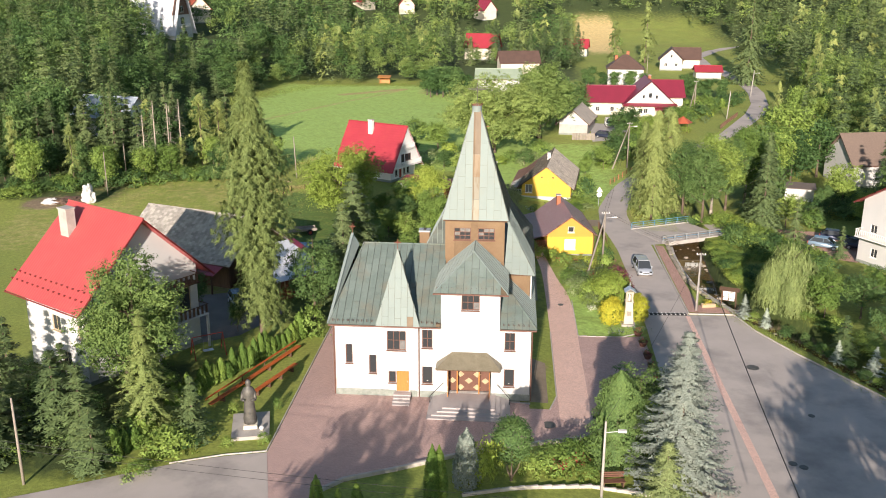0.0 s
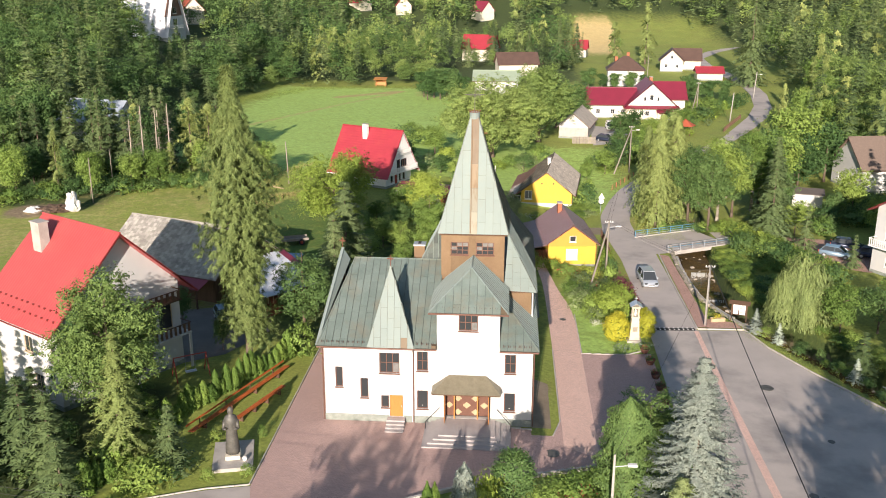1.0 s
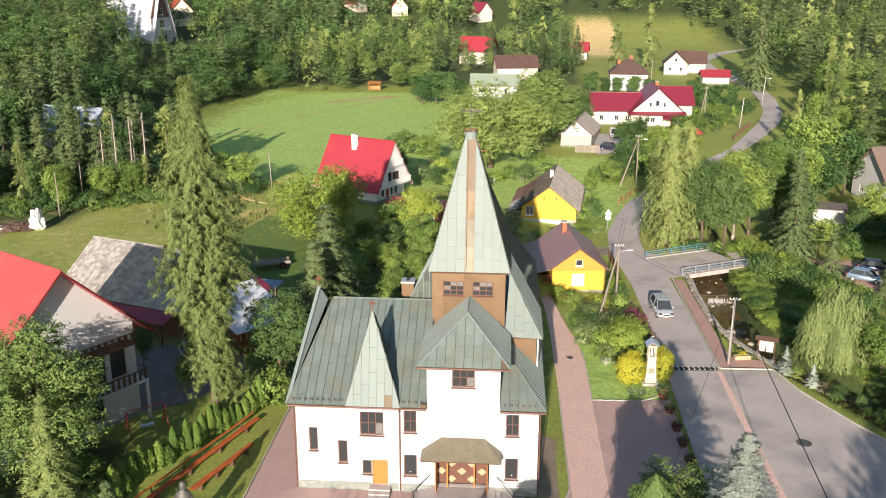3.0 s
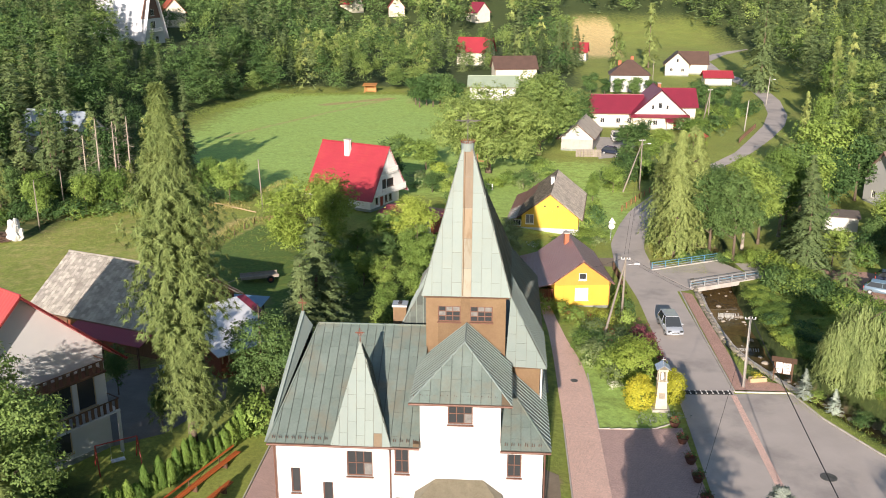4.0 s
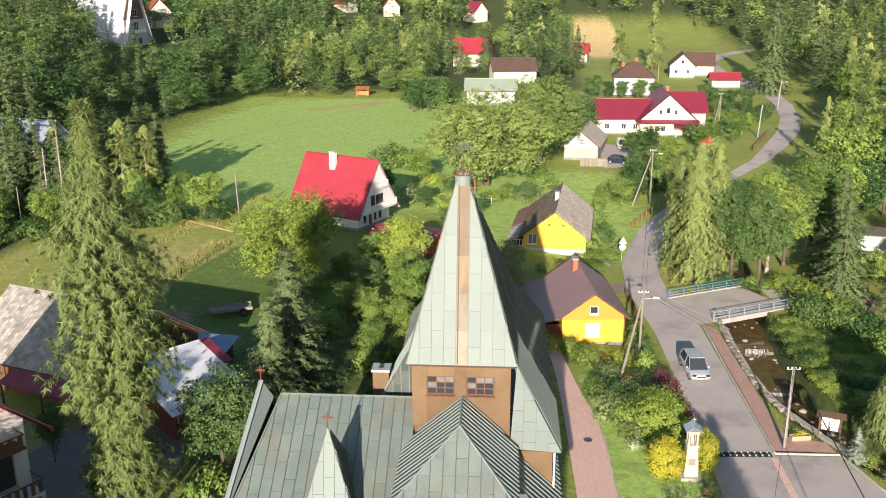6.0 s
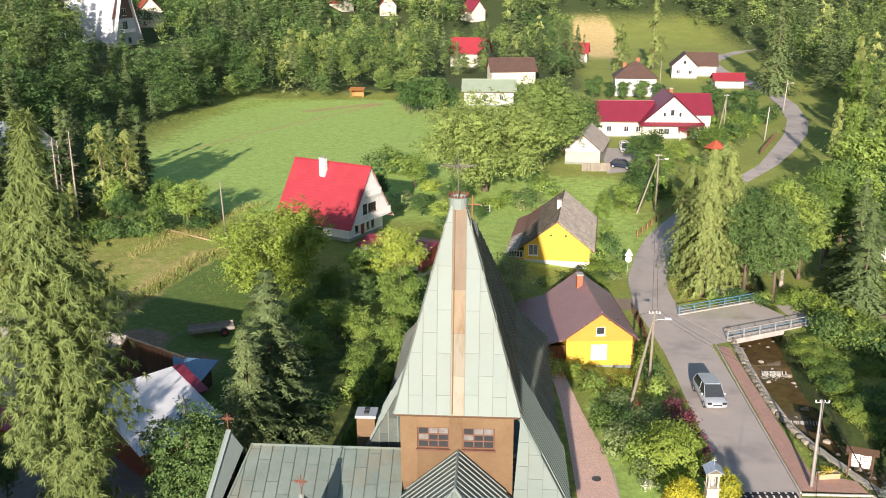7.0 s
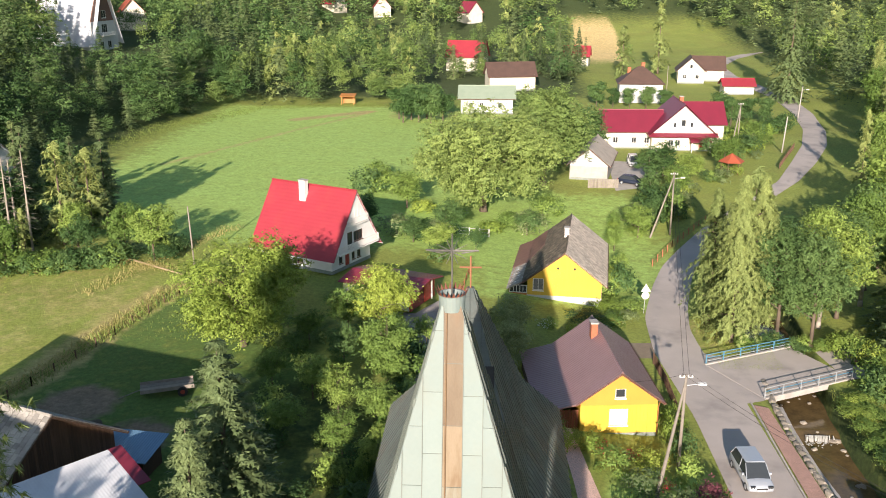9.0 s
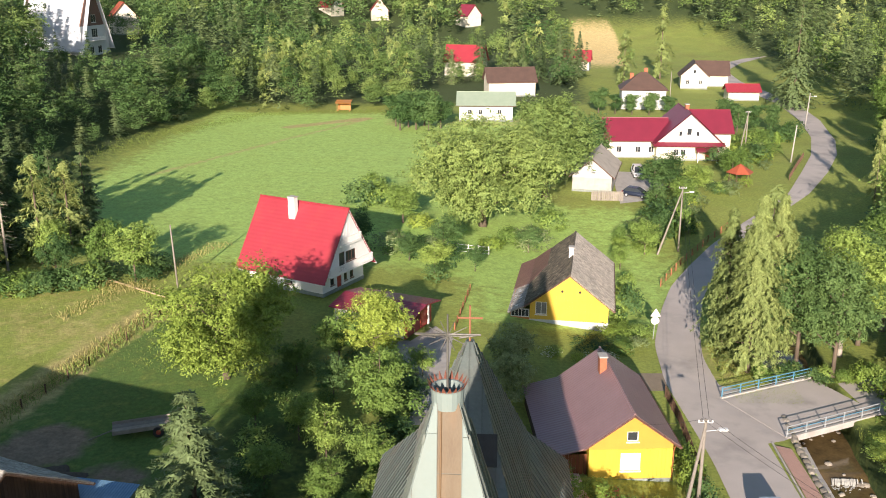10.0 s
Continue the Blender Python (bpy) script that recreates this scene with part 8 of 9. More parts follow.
# the woods: many trees joined, of several kinds
def forest():
    r = np.random.default_rng(11)
    kinds = {
        "light": [broad_crown(r, 1.0, 0.25, 0.05, 1900, 0.032, 34, 1.0, 10, 0.3) for k in range(3)],
        "dark": [broad_crown(r, 1.0, 0.3, 0.02, 1900, 0.033, 32, 1.0, 10, 0.3) for k in range(4)],
        "spruce": [spruce_crown(r, 1.0, 0.22, 0.06, 22, 8, 4, 0.065, 0.4, 1.0, 2) for k in range(3)],
        "larch": [larch_crown(r, 1.0, 0.2, 0.1, 900, 0.062) for k in range(2)]}
    houses = [(-98, 222, 17), (-112, 272, 8), (-80, 108, 9), (-69, 405, 9), (-51, 410, 9), (-6, 413, 9), (36, 300, 9), (-6, 282, 9), (8, 243, 8), (2, 203, 10), (42, 223, 10), (64, 257, 10), (70, 236, 8), (40, 155, 16), (70, 92, 10), (56, 83, 6), (60, 46, 14), (50, 55, 9), (-34, 214, 4)]
    road_mid = [((a[0] + b[0]) / 2, (a[1] + b[1]) / 2) for a, b in zip(ROAD_L, ROAD_R)]
    edge = [(-64, 94), (-72, 118), (-73, 142), (-69, 176), (-58, 208), (-35, 214), (-22, 214)]

    def wanted(x, y, off_road):
        """How thickly trees stand at a place."""
        if off_road < 5.5 or any(math.hypot(x - a, y - b) < c for a, b, c in houses):
            return 0
        if (33 < x < 66 and 268 < y < 428) or (45 < x < 104 and 300 < y < 385):
            return 0
        lim = np.interp(y, [p[1] for p in edge], [p[0] for p in edge]) if y < 214 else -22
        if x < lim - 1 and y > 94:
            return 1
        if y >= 214 and x < -18:
            return 1
        if y > 235 and x < 30:
            return 0.6
        if y > 265 and x < 62:
            return 0.5
        if y > 428:
            return 1
        if x > 92 and y > 60:
            return 0.9
        if x > 62 and 60 < y < 240 and off_road > 12 and x > np.interp(y, [60, 130, 165, 205, 240], [66, 66, 86, 92, 95]):
            return 0.7
        return 0

    def low(x, y):
        """Trees before the houses on the slope stay low."""
        for hx, hy, c in ((-103, 222, 7), (-4, 282, 8), (-69, 405, 9), (-51, 410, 9), (-112, 272, 6), (-6, 413, 6)):
            dx, dy = hx - 5, hy + 40
            d = math.hypot(dx, dy)
            k = ((x - 5) * dx + (y + 40) * dy) / d
            if d - 75 < k < d and abs((x - 5) * dy - (y + 40) * dx) / d < c:
                return 0.62
        return 1.0

    rows, tint = {k: [] for k in kinds}, {k: [] for k in kinds}
    bands = [np.meshgrid(np.arange(-300, 300, st), np.arange(y0, y1, st)) for y0, y1, st in ((60, 232, 5.4), (232, 330, 7.2), (330, 505, 9.2))]
    PX, PY = np.concatenate([b[0].ravel() for b in bands]), np.concatenate([b[1].ravel() for b in bands])
    jit = np.interp(PY, [230, 340], [2.6, 4.0])
    PX, PY = PX + r.uniform(-1, 1, len(PX)) * jit, PY + r.uniform(-1, 1, len(PY)) * jit
    seen = np.abs(PX - 5) < 22 + 0.5 * (PY + 75)          # the part of the valley that opens behind the church
    PX, PY = PX[seen], PY[seen]
    OFF, GZ = along(road_mid, PX, PY), lie(PX, PY)
    for px, py, off, gz in zip(PX.tolist(), PY.tolist(), OFF.tolist(), GZ.tolist()):
        if r.random() > wanted(px, py, off):
            continue
        n = noise.noise((px * 0.03, py * 0.03, 3)) + 0.5 * noise.noise((px * 0.11, py * 0.11, 8))
        u = r.random()
        shy = px < -72 + 0.1 * (py - 150)          # more spruces and dark crowns on the slope by the tall house
        ps = 0.2 + 0.35 * (n > 0.15) + 0.2 * (px > 60) + 0.15 * shy
        kind = "spruce" if u < ps else ("larch" if u > 0.9 and not shy else ("light" if (n < 0.14 or u > 0.78) and not (shy and u < 0.9) else "dark"))
        q = kinds[kind][r.integers(len(kinds[kind]))]
        near_edge = py < 225 and px < -20 and px > np.interp(py, [p[1] for p in edge], [p[0] for p in edge]) - 7
        if not near_edge and py > 130:
            q = q[(q[:, 2, 2] > 0.45) | (r.random(len(q)) < 0.15)]          # lower boughs hidden by the trees in front are thin
        if py > 232:
            q = q[r.random(len(q)) < (0.2 if py > 330 else 0.34)]
            mid = q[:, :3].mean(1, keepdims=True)
            q = mid + (q - mid) * (1.95 if py > 330 else 1.5)
        h = r.uniform(9, 17) if kind in ("light", "dark") else r.uniform(11, 20)
        if near_edge:
            h *= r.uniform(0.4, 0.7)
        if -40 < px < 60 and 230 < py < 330:
            h *= 0.8
        h *= low(px, py)
        a = r.random() * 6.283
        c, sn = math.cos(a), math.sin(a)
        w = r.uniform(0.75, 1.4) * (1.25 if py > 330 else 1.0) * (1.3 if near_edge else 1.0)
        v = q @ (np.array([[c, -sn, 0], [sn, c, 0], [0, 0, 1]]) * h).T * np.array([w, w, 1])
        rows[kind].append(v + np.array([px, py, gz - 0.2]))
        tint[kind].append(np.full(len(q), r.random()))
    for kind, mat, label in (("dark", GREEN_B, "dark broadleaf woodland covering the slopes"), ("light", GREEN_M, "bright broadleaf trees in the woodland"), ("spruce", GREEN_S, "dark spruces standing in the woods"), ("larch", GREEN_L, "pale larches and birches in the woods")):
        tagged(new("woodland", leaf_mesh("woodland", np.concatenate(rows[kind]), mat, np.concatenate(tint[kind]))), label, "woodland", kind="stuff")


forest()


def tufts(name, spots, size, mat, label):
    """Grass tufts as one mass."""
    r = np.random.default_rng(3)
    P = np.concatenate(spots)
    P = np.c_[P, lie(P[:, 0], P[:, 1]) + size * 0.35]
    out = unit(r.normal(size=P.shape) * [1, 1, 0.1])
    tagged(new(name, leaf_mesh(name, leaves(r, P, out, size * 1.3, size * 0.16, np.array([0, 0, 1.0]) + 0.4 * out), mat)), label, "grass", kind="stuff")


def scatter(n, x0, x1, y0, y1, test=None):
    r = np.random.default_rng(int(abs(x0 * 13 + y0 * 7)) + n)
    out = np.zeros((0, 2))
    while len(out) < n:
        p = np.stack([r.uniform(x0, x1, 40000), r.uniform(y0, y1, 40000)], -1)
        out = np.concatenate([out, p if test is None else p[test(p[:, 0], p[:, 1], r)]])
    return out[:n]


def near_line(line, d):
    return lambda x, y, r: along(line, x, y) < d * r.random(len(x)) + 0.1


ROAD_MID = [((a[0] + b[0]) / 2, (a[1] + b[1]) / 2) for a, b in zip(ROAD_L, ROAD_R)]
tufts("tall_dry_grass", [scatter(1100, -44, -10, 62, 100, near_line([(-31, 97), (-40, 72)], 1.6)), scatter(2600, -44, -20, 40, 80, near_line([(-39.5, 43), (-36, 51.6), (-34, 60.7), (-31.4, 72.6), (-26, 76)], 1.5)), scatter(900, -52, -30, 76, 90, near_line([(-50, 84), (-34, 80)], 1.6))], 0.42, DRYGRASS, "tall dry grass along the field edges")
tufts("rough_grass", [scatter(5200, 25.3, 32, 60, 76, lambda x, y, r: along(ROAD_MID, x, y) > 2.9), scatter(5000, 27.5, 46, 4, 56, lambda x, y, r: (along(STREAM, x, y) > 2.5) & (along(STREAM, x, y) < 5) & (x > 28.8)), scatter(7000, -58, -18, 60, 96)], 0.2, GRASSLEAF, "rough green grass tufts")
tufts("fence_weeds", [scatter(1000, -44, -20, 40, 80, near_line([(-38.9, 43), (-35.4, 51.6), (-33.4, 60.7), (-30.6, 72.4)], 1.5))], 0.5, GREEN_A, "green weeds along the meadow fence")
tufts("wood_edge_grass", [scatter(6000, -76, -20, 96, 216, near_line([(-62, 94), (-70, 118), (-71, 142), (-67, 176), (-56, 207), (-35, 213), (-20, 212)], 3.5))], 0.4, GRASSLEAF, "rough grass along the wood's edge")

# ---- out of view behind the camera: the trees whose shade lies on the square ----
for x, y, s, sz, yw in ((-9.4, -44, 0.8, 1.02, 100), (-5.8, -46, 0.85, 1.06, 150), (-0.2, -45, 0.8, 1.02, 210), (2.6, -44, 0.8, 1.05, 260), (32, -40, 1.25, 1.45, 20), (38.5, -37, 1.3, 1.4, 70), (45, -35, 1.3, 1.5, 120), (51, -30, 1.3, 1.5, 170), (28, -46, 1.0, 1.25, 220), (56, -22, 1.1, 1.3, 270), (-36, -44, 0.9, 0.9, 130)):
    again(FAR_B, x, y, yw, s, sz)


# ---- the bridge ----
def build_bridge():
    ca, sa = math.cos(radians(27)), math.sin(radians(27))
    b = thing("footbridge", "small concrete road bridge with steel railings", "bridge", at=(28.3, 54.0, -1.2), yaw=27)
    L, W = 10.4, 7.6
    deck = part("deck", bx(0, L, 0, W, -0.35, 0.06), CONCRETE, b)
    part("edge_beam", bx(0, L, -0.25, -0.004, -0.4, 0.14), CONCRETE, b)
    part("edge_beam", bx(0, L, W + 0.004, W + 0.25, -0.45, 0.2), CONCRETE, b)
    part("asphalt_surface", bx(0.02, L - 0.02, 0.25, W - 0.25, 0.064, 0.09), ASPHALT, b)
    for x in (0, L - 0.6):
        part("abutment", bx(x, x + 0.6, 0.1, W - 0.1, -2.6, -0.354), STONE, b)
    for y, rail_mat in ((-0.12, STEEL), (W + 0.12, BLUEPAINT)):
        r = part("railing", bx(0, L, y - 0.03, y + 0.03, 1.04, 1.1), rail_mat, b, "blue and grey steel railing")
        for z in (0.4, 0.72):
            part("rail", bx(0, L, y - 0.02, y + 0.02, z, z + 0.05), BLUEPAINT if z > 0.6 else STEEL, r)
        for i in range(6):
            x = (L - 0.08) * i / 5
            part("post", bx(x, x + 0.08, y - 0.035, y + 0.035, 0.14, 1.04), rail_mat, r)
    return b


build_bridge()


# ---- poles, wires, signs ----
def utility_pole(x, y, h, label, material=None, lean=(0, 0), arms=True, r=0.15, lamp=False, brace=None):
    p = thing("utility_pole", label, "pole", "utility poles", (x, y, height(x, y) - 0.05))
    bm = bmesh.new()
    top = Vector((lean[0], lean[1], h))
    rod(bm, (0, 0, 0), top, r, r * 0.62, 10)
    part("shaft", bm, material or CONCRETE, p, smooth=True)
    if arms:
        bm = bmesh.new()
        rod(bm, top + Vector((-0.5, 0, -0.25)), top + Vector((0.5, 0, -0.25)), 0.035)
        part("cross_arm", bm, STEEL, p)
        for s in (-0.45, -0.15, 0.15, 0.45):
            bm = bmesh.new()
            lathe(bm, [(0.03, top.z - 0.24), (0.06, top.z - 0.16), (0.05, top.z - 0.08), (0.01, top.z - 0.04)], (top.x + s, top.y), 8)
            part("insulator", bm, WHITEPAINT, p)
    if lamp:
        bm = bmesh.new()
        rod(bm, top + Vector((0, 0, -0.9)), top + Vector((1.0, 0, -0.75)), 0.03)
        part("lamp_arm", bm, STEEL, p)
        part("lamp_head", bx(top.x + 0.9, top.x + 1.5, -0.14 + top.y, 0.14 + top.y, h - 0.8, h - 0.66), WHITEPAINT, p)
    if brace:
        bm = bmesh.new()
        rod(bm, (brace[0], brace[1], 0), top + Vector((0, 0, -0.5)), r, r * 0.6, 8)
        part("brace", bm, GREYWOOD, p)
    return top + Vector((x, y, height(x, y)))


T1 = utility_pole(28.0, 26.7, 7.1, "grey concrete utility pole at the square's corner")
T2 = utility_pole(18.7, 42.0, 7.6, "wooden utility pole with a leaning brace and lamp", GREYWOOD, (0.1, 0.2), lamp=True, brace=(-2.4, -4.6))
T3 = utility_pole(-31.0, 80.8, 7.4, "bare grey wooden pole standing in the meadow", GREYWOOD, (-0.25, 0), arms=False, r=0.12)
T4 = utility_pole(29.2, 104.5, 9.0, "wooden utility pole with brace beside the road", GREYWOOD, (0, 0), lamp=True, brace=(-3.0, -1.5), r=0.14)
T5 = utility_pole(52.8, 163, 8.5, "wooden utility pole with brace near the farmhouse", GREYWOOD, brace=(-2.2, -4.0), r=0.14)
T6 = utility_pole(59.5, 156, 7.0, "grey concrete pole by the garden fence", None, (0.4, 0), arms=False)
T7 = utility_pole(75.5, 198, 7.5, "concrete lamp pole beside the bend", None, (0.5, 0.5), arms=False, lamp=True)
T8 = utility_pole(13.6, -13.5, 6.2, "concrete lamp pole at the flower bed", CONCRETE, arms=False, lamp=True, r=0.12)
T9 = utility_pole(48.5, 220, 9.5, "thin pole beside the hipped house", GREYWOOD, arms=False, r=0.12)
T10 = utility_pole(92, 196, 8, "wooden lamp pole on the wooded slope", GREYWOOD, r=0.14, lamp=True)
T11 = utility_pole(-59.2, 67.2, 7.2, "bare wooden pole at the wood's edge", GREYWOOD, arms=False, r=0.1)
T12 = utility_pole(-59.0, 74.5, 7.0, "bare wooden pole beside dead spruces", GREYWOOD, arms=False, r=0.1)
T13 = utility_pole(-28.5, -16.5, 7.0, "wooden pole behind the garden trees", GREYWOOD, arms=False, r=0.12)


def wire(a, b, sag=0.5, r=0.014, offs=((0, 0),)):
    """A sagging wire as one tube."""
    a, b = Vector(a), Vector(b)
    side = Vector((-(b - a).y, (b - a).x, 0)).normalized()
    for dx, dz in offs:
        bm = bmesh.new()
        rings = []
        for i in range(17):
            k = i / 16
            p = a.lerp(b, k) + Vector((dx, 0, dz - sag * 4 * k * (1 - k)))
            rings.append([bm.verts.new(p + side * r * c + Vector((0, 0, r * s))) for c, s in ((1, 0), (0, 1), (-1, 0), (0, -1))])
        for u, v in zip(rings, rings[1:]):
            for i in range(4):
                bm.faces.new((u[i], u[(i + 1) % 4], v[(i + 1) % 4], v[i]))
        bm.faces.new(rings[0][::-1])
        bm.faces.new(rings[-1])
        bmesh.ops.recalc_face_normals(bm, faces=bm.faces)
        solo("overhead_wire", bm, BLACK, "thin black overhead wire between poles", "wire", "overhead wires")


wire(T1, T2, 0.4, offs=((-0.3, 0), (0.3, 0)))
wire(T2, T4, 0.7, offs=((-0.2, 0), (0.2, 0)))
wire(T1, Vector((22.2, -40, 7.6)), 0.5, 0.04, offs=((0, 0),))
wire(Vector((30, -28, 7.0)), Vector((-34, -20, 6.2)), 0.6, offs=((0, 0), (0, -0.5)))
wire(T8, T1, 0.6)
wire(T2, Vector((14.9, 47, 3.4)), 0.2)
wire(T4, T5, 0.8)
wire(T11, T12, 0.2, 0.03)


def road_sign():
    s = thing("road_sign", "white road signs on a thin post seen from behind", "sign", at=(21.0, 74.4, height(21, 74.4)))
    bm = bmesh.new()
    rod(bm, (0, 0, 0), (0.12, 0, 3.2), 0.035)
    part("post", bm, STEEL, s)
    bm = bmesh.new()
    prism(bm, [(-0.42, -0.06, 2.55), (0.62, -0.06, 2.55), (0.1, -0.06, 3.45)], (0, 0.03, 0))
    bmesh.ops.recalc_face_normals(bm, faces=bm.faces)
    part("warning_plate", bm, WHITEPAINT, s)
    bm = bmesh.new()
    rod(bm, (0.08, -0.06, 2.1), (0.08, -0.03, 2.1), 0.42, 0.42, 20)
    part("round_plate", bm, WHITEPAINT, s)


road_sign()


# ---- things by the church ----
LIME = surface("weathered_lime_render", (0.60, 0.54, 0.42), (0.50, 0.45, 0.35), scale=1.2, fine=12, rough=0.9, bump=0.2, stain=(0.20, 0.19, 0.16), stain_amount=0.45)


def shrine():
    s = thing("wayside_shrine", "tall cream wayside shrine with an arched lantern top", "shrine", at=(19.7, 22.0, height(19.7, 22)))
    part("base", bx(-0.75, 0.75, -0.75, 0.75, 0, 0.25), CONCRETE, s)
    bm = bmesh.new()
    v0 = [(-0.52, -0.52, 0.254), (0.52, -0.52, 0.254), (0.52, 0.52, 0.254), (-0.52, 0.52, 0.254)]
    v1 = [(x * 0.72, y * 0.72, 2.7) for x, y, _ in v0]
    a, b = [bm.verts.new(p) for p in v0], [bm.verts.new(p) for p in v1]
    bm.faces.new(a[::-1])
    bm.faces.new(b)
    for i in range(4):
        bm.faces.new((a[i], a[(i + 1) % 4], b[(i + 1) % 4], b[i]))
    part("pillar", bm, LIME, s)
    part("ledge", bx(-0.46, 0.46, -0.46, 0.46, 2.704, 2.8), LIME, s)
    for x in (-0.36, 0.24):
        for y in (-0.36, 0.24):
            part("lantern_post", bx(x, x + 0.12, y, y + 0.12, 2.804, 3.7), LIME, s)
    part("lantern_top", bx(-0.42, 0.42, -0.42, 0.42, 3.704, 3.9), LIME, s)
    bm = bmesh.new()
    lathe(bm, [(0.07, 2.804), (0.14, 3.0), (0.1, 3.3), (0.12, 3.4), (0.04, 3.55)], (0, 0), 10)
    part("figurine", bm, WHITEPAINT, s)
    bm = bmesh.new()
    slab(bm, [(-0.62, -0.6, 3.95), (0.0, -0.6, 4.35), (0.0, 0.6, 4.35), (-0.62, 0.6, 3.95)], 0.05)
    slab(bm, [(0.0, -0.6, 4.35), (0.62, -0.6, 3.95), (0.62, 0.6, 3.95), (0.0, 0.6, 4.35)], 0.05)
    bmesh.ops.recalc_face_normals(bm, faces=bm.faces)
    part("roof", bm, TINROOF, s, "small zinc gable roof")
    bm = bmesh.new()
    rod(bm, (0, 0, 4.3), (0, 0, 4.9), 0.025)
    rod(bm, (-0.16, 0, 4.7), (0.16, 0, 4.7), 0.025)
    part("cross", bm, STEEL, s)
    part("plaque", bx(-0.25, 0.25, -0.505, -0.47, 1.2, 1.7), STONE, s)


shrine()


def statue():
    s = thing("statue_plinth", "broad pale concrete plinth on the lawn", "plinth", at=(-14.4, -6.6, 0), yaw=14)
    part("slab", bx(-1.5, 1.5, -2.2, 2.0, 0, 0.3), CONCRETE, s)
    part("pedestal", bx(-0.55, 0.55, -1.0, 0.2, 0.304, 0.62), CREAM, s)
    bm = bmesh.new()
    rows = [(0.5, 0.0), (0.52, 0.35), (0.46, 1.1), (0.42, 1.9), (0.5, 2.5), (0.52, 2.85), (0.42, 3.1), (0.2, 3.25), (0.2, 3.32), (0.25, 3.45), (0.24, 3.7), (0.12, 3.85)]
    rings = []
    for r, z in rows:
        ring = []
        for i in range(20):
            a = 2 * math.pi * i / 20
            w = r * (1 + 0.07 * math.sin(6 * a + 2 * z)) if z < 2.6 else r
            ring.append(bm.verts.new((w * math.cos(a) * (1.0 if z < 3.15 else 0.9), 0.8 * w * math.sin(a), z)))
        rings.append(ring)
    for a, b in zip(rings, rings[1:]):
        for i in range(20):
            bm.faces.new((a[i], a[(i + 1) % 20], b[(i + 1) % 20], b[i]))
    bm.faces.new(rings[0][::-1])
    bm.faces.new(rings[-1])
    for sx in (-1, 1):
        rod(bm, (0.45 * sx, 0, 2.8), (0.55 * sx, -0.3, 2.2), 0.14, 0.12, 8)
        rod(bm, (0.55 * sx, -0.3, 2.2), (0.32 * sx, -0.6, 2.3), 0.11, 0.08, 8)
    st = solo("statue", bm, STATUE, "dark bronze robed statue on a pale plinth", "statue", smooth=True)
    st.matrix_basis = pose(-14.3, -7.0, 0.62, 0, 0, 10)
    bm = bmesh.new()
    lathe(bm, [(0.12, 0.304), (0.2, 0.5), (0.14, 0.62), (0.1, 0.64)], (0.9, -1.2), 10)
    vase = solo("flower_bowl", bm, WHITEPAINT, "white flower bowl on the statue's plinth", "bowl")
    vase.matrix_basis = pose(-14.4, -6.6, 0, 0, 0, 14)


statue()


def benches():
    """Two long slatted benches of orange boards on low posts."""
    for x0, y0, x1, y1, rows, label in ((-18.9, -3.8, -14.2, 9.4, 4, "long orange slatted bench with a backrest by the hedge"), (-16.0, -1.6, -13.5, 5.2, 3, "long orange slatted bench on the lawn")):
        d = math.dist((x0, y0), (x1, y1))
        b = thing("long_bench", label, "bench", "long benches on the lawn", (x0, y0, height(x0, y0)), math.degrees(math.atan2(y1 - y0, x1 - x0)))
        seg = d / 4
        for k in range(4):
            for r in range(rows):
                back = r >= 3
                y = -0.05 - 0.17 * r if not back else 0.22
                z = 0.46 if not back else 0.82
                part("back_board" if back else "seat_board", bx(seg * k + 0.02, seg * (k + 1) - 0.02, y, y + (0.13 if not back else 0.04), z, z + (0.05 if not back else 0.16)), ORANGEBOARD, b)
            part("leg", bx(seg * (k + 0.5) - 0.06, seg * (k + 0.5) + 0.06, -0.4, 0.2, 0, 0.456), DARKWOOD, b)
            if rows > 3:
                part("back_post", bx(seg * (k + 0.5) - 0.04, seg * (k + 0.5) + 0.04, 0.265, 0.32, 0, 0.95), DARKWOOD, b)


ORANGEBOARD = surface("orange_bench_boards", (0.48, 0.13, 0.035), (0.40, 0.10, 0.03), fine=14, rough=0.55, rand=0.15)
benches()


def flower_pot(x, y):
    p = thing("flower_pot", "dark terracotta bowl planted with red flowers", "flower pot", "flower pots beside the road", (x, y, height(x, y) + 0.03))
    bm = bmesh.new()
    lathe(bm, [(0.28, 0), (0.3, 0.05), (0.46, 0.42), (0.5, 0.5), (0.44, 0.5), (0.4, 0.4)], (0, 0), 16)
    part("bowl", bm, TERRACOTTA, p, smooth=True)
    r = np.random.default_rng(int(x * 10 + y * 100))
    c = new("plants", leaf_mesh("plants", ball_crown(r, 0.42, 0.42, 300, 0.12, 0.2) + np.array([0, 0, 0.42]), [GREEN_B, FLOWER], None, 0.16))
    c.parent = p


for x, y in ((20.4, 18.8), (20.55, 16.0), (20.6, 12.8), (20.65, 10.2), (20.7, 7.4), (20.7, 4.6)):
    flower_pot(x, y)


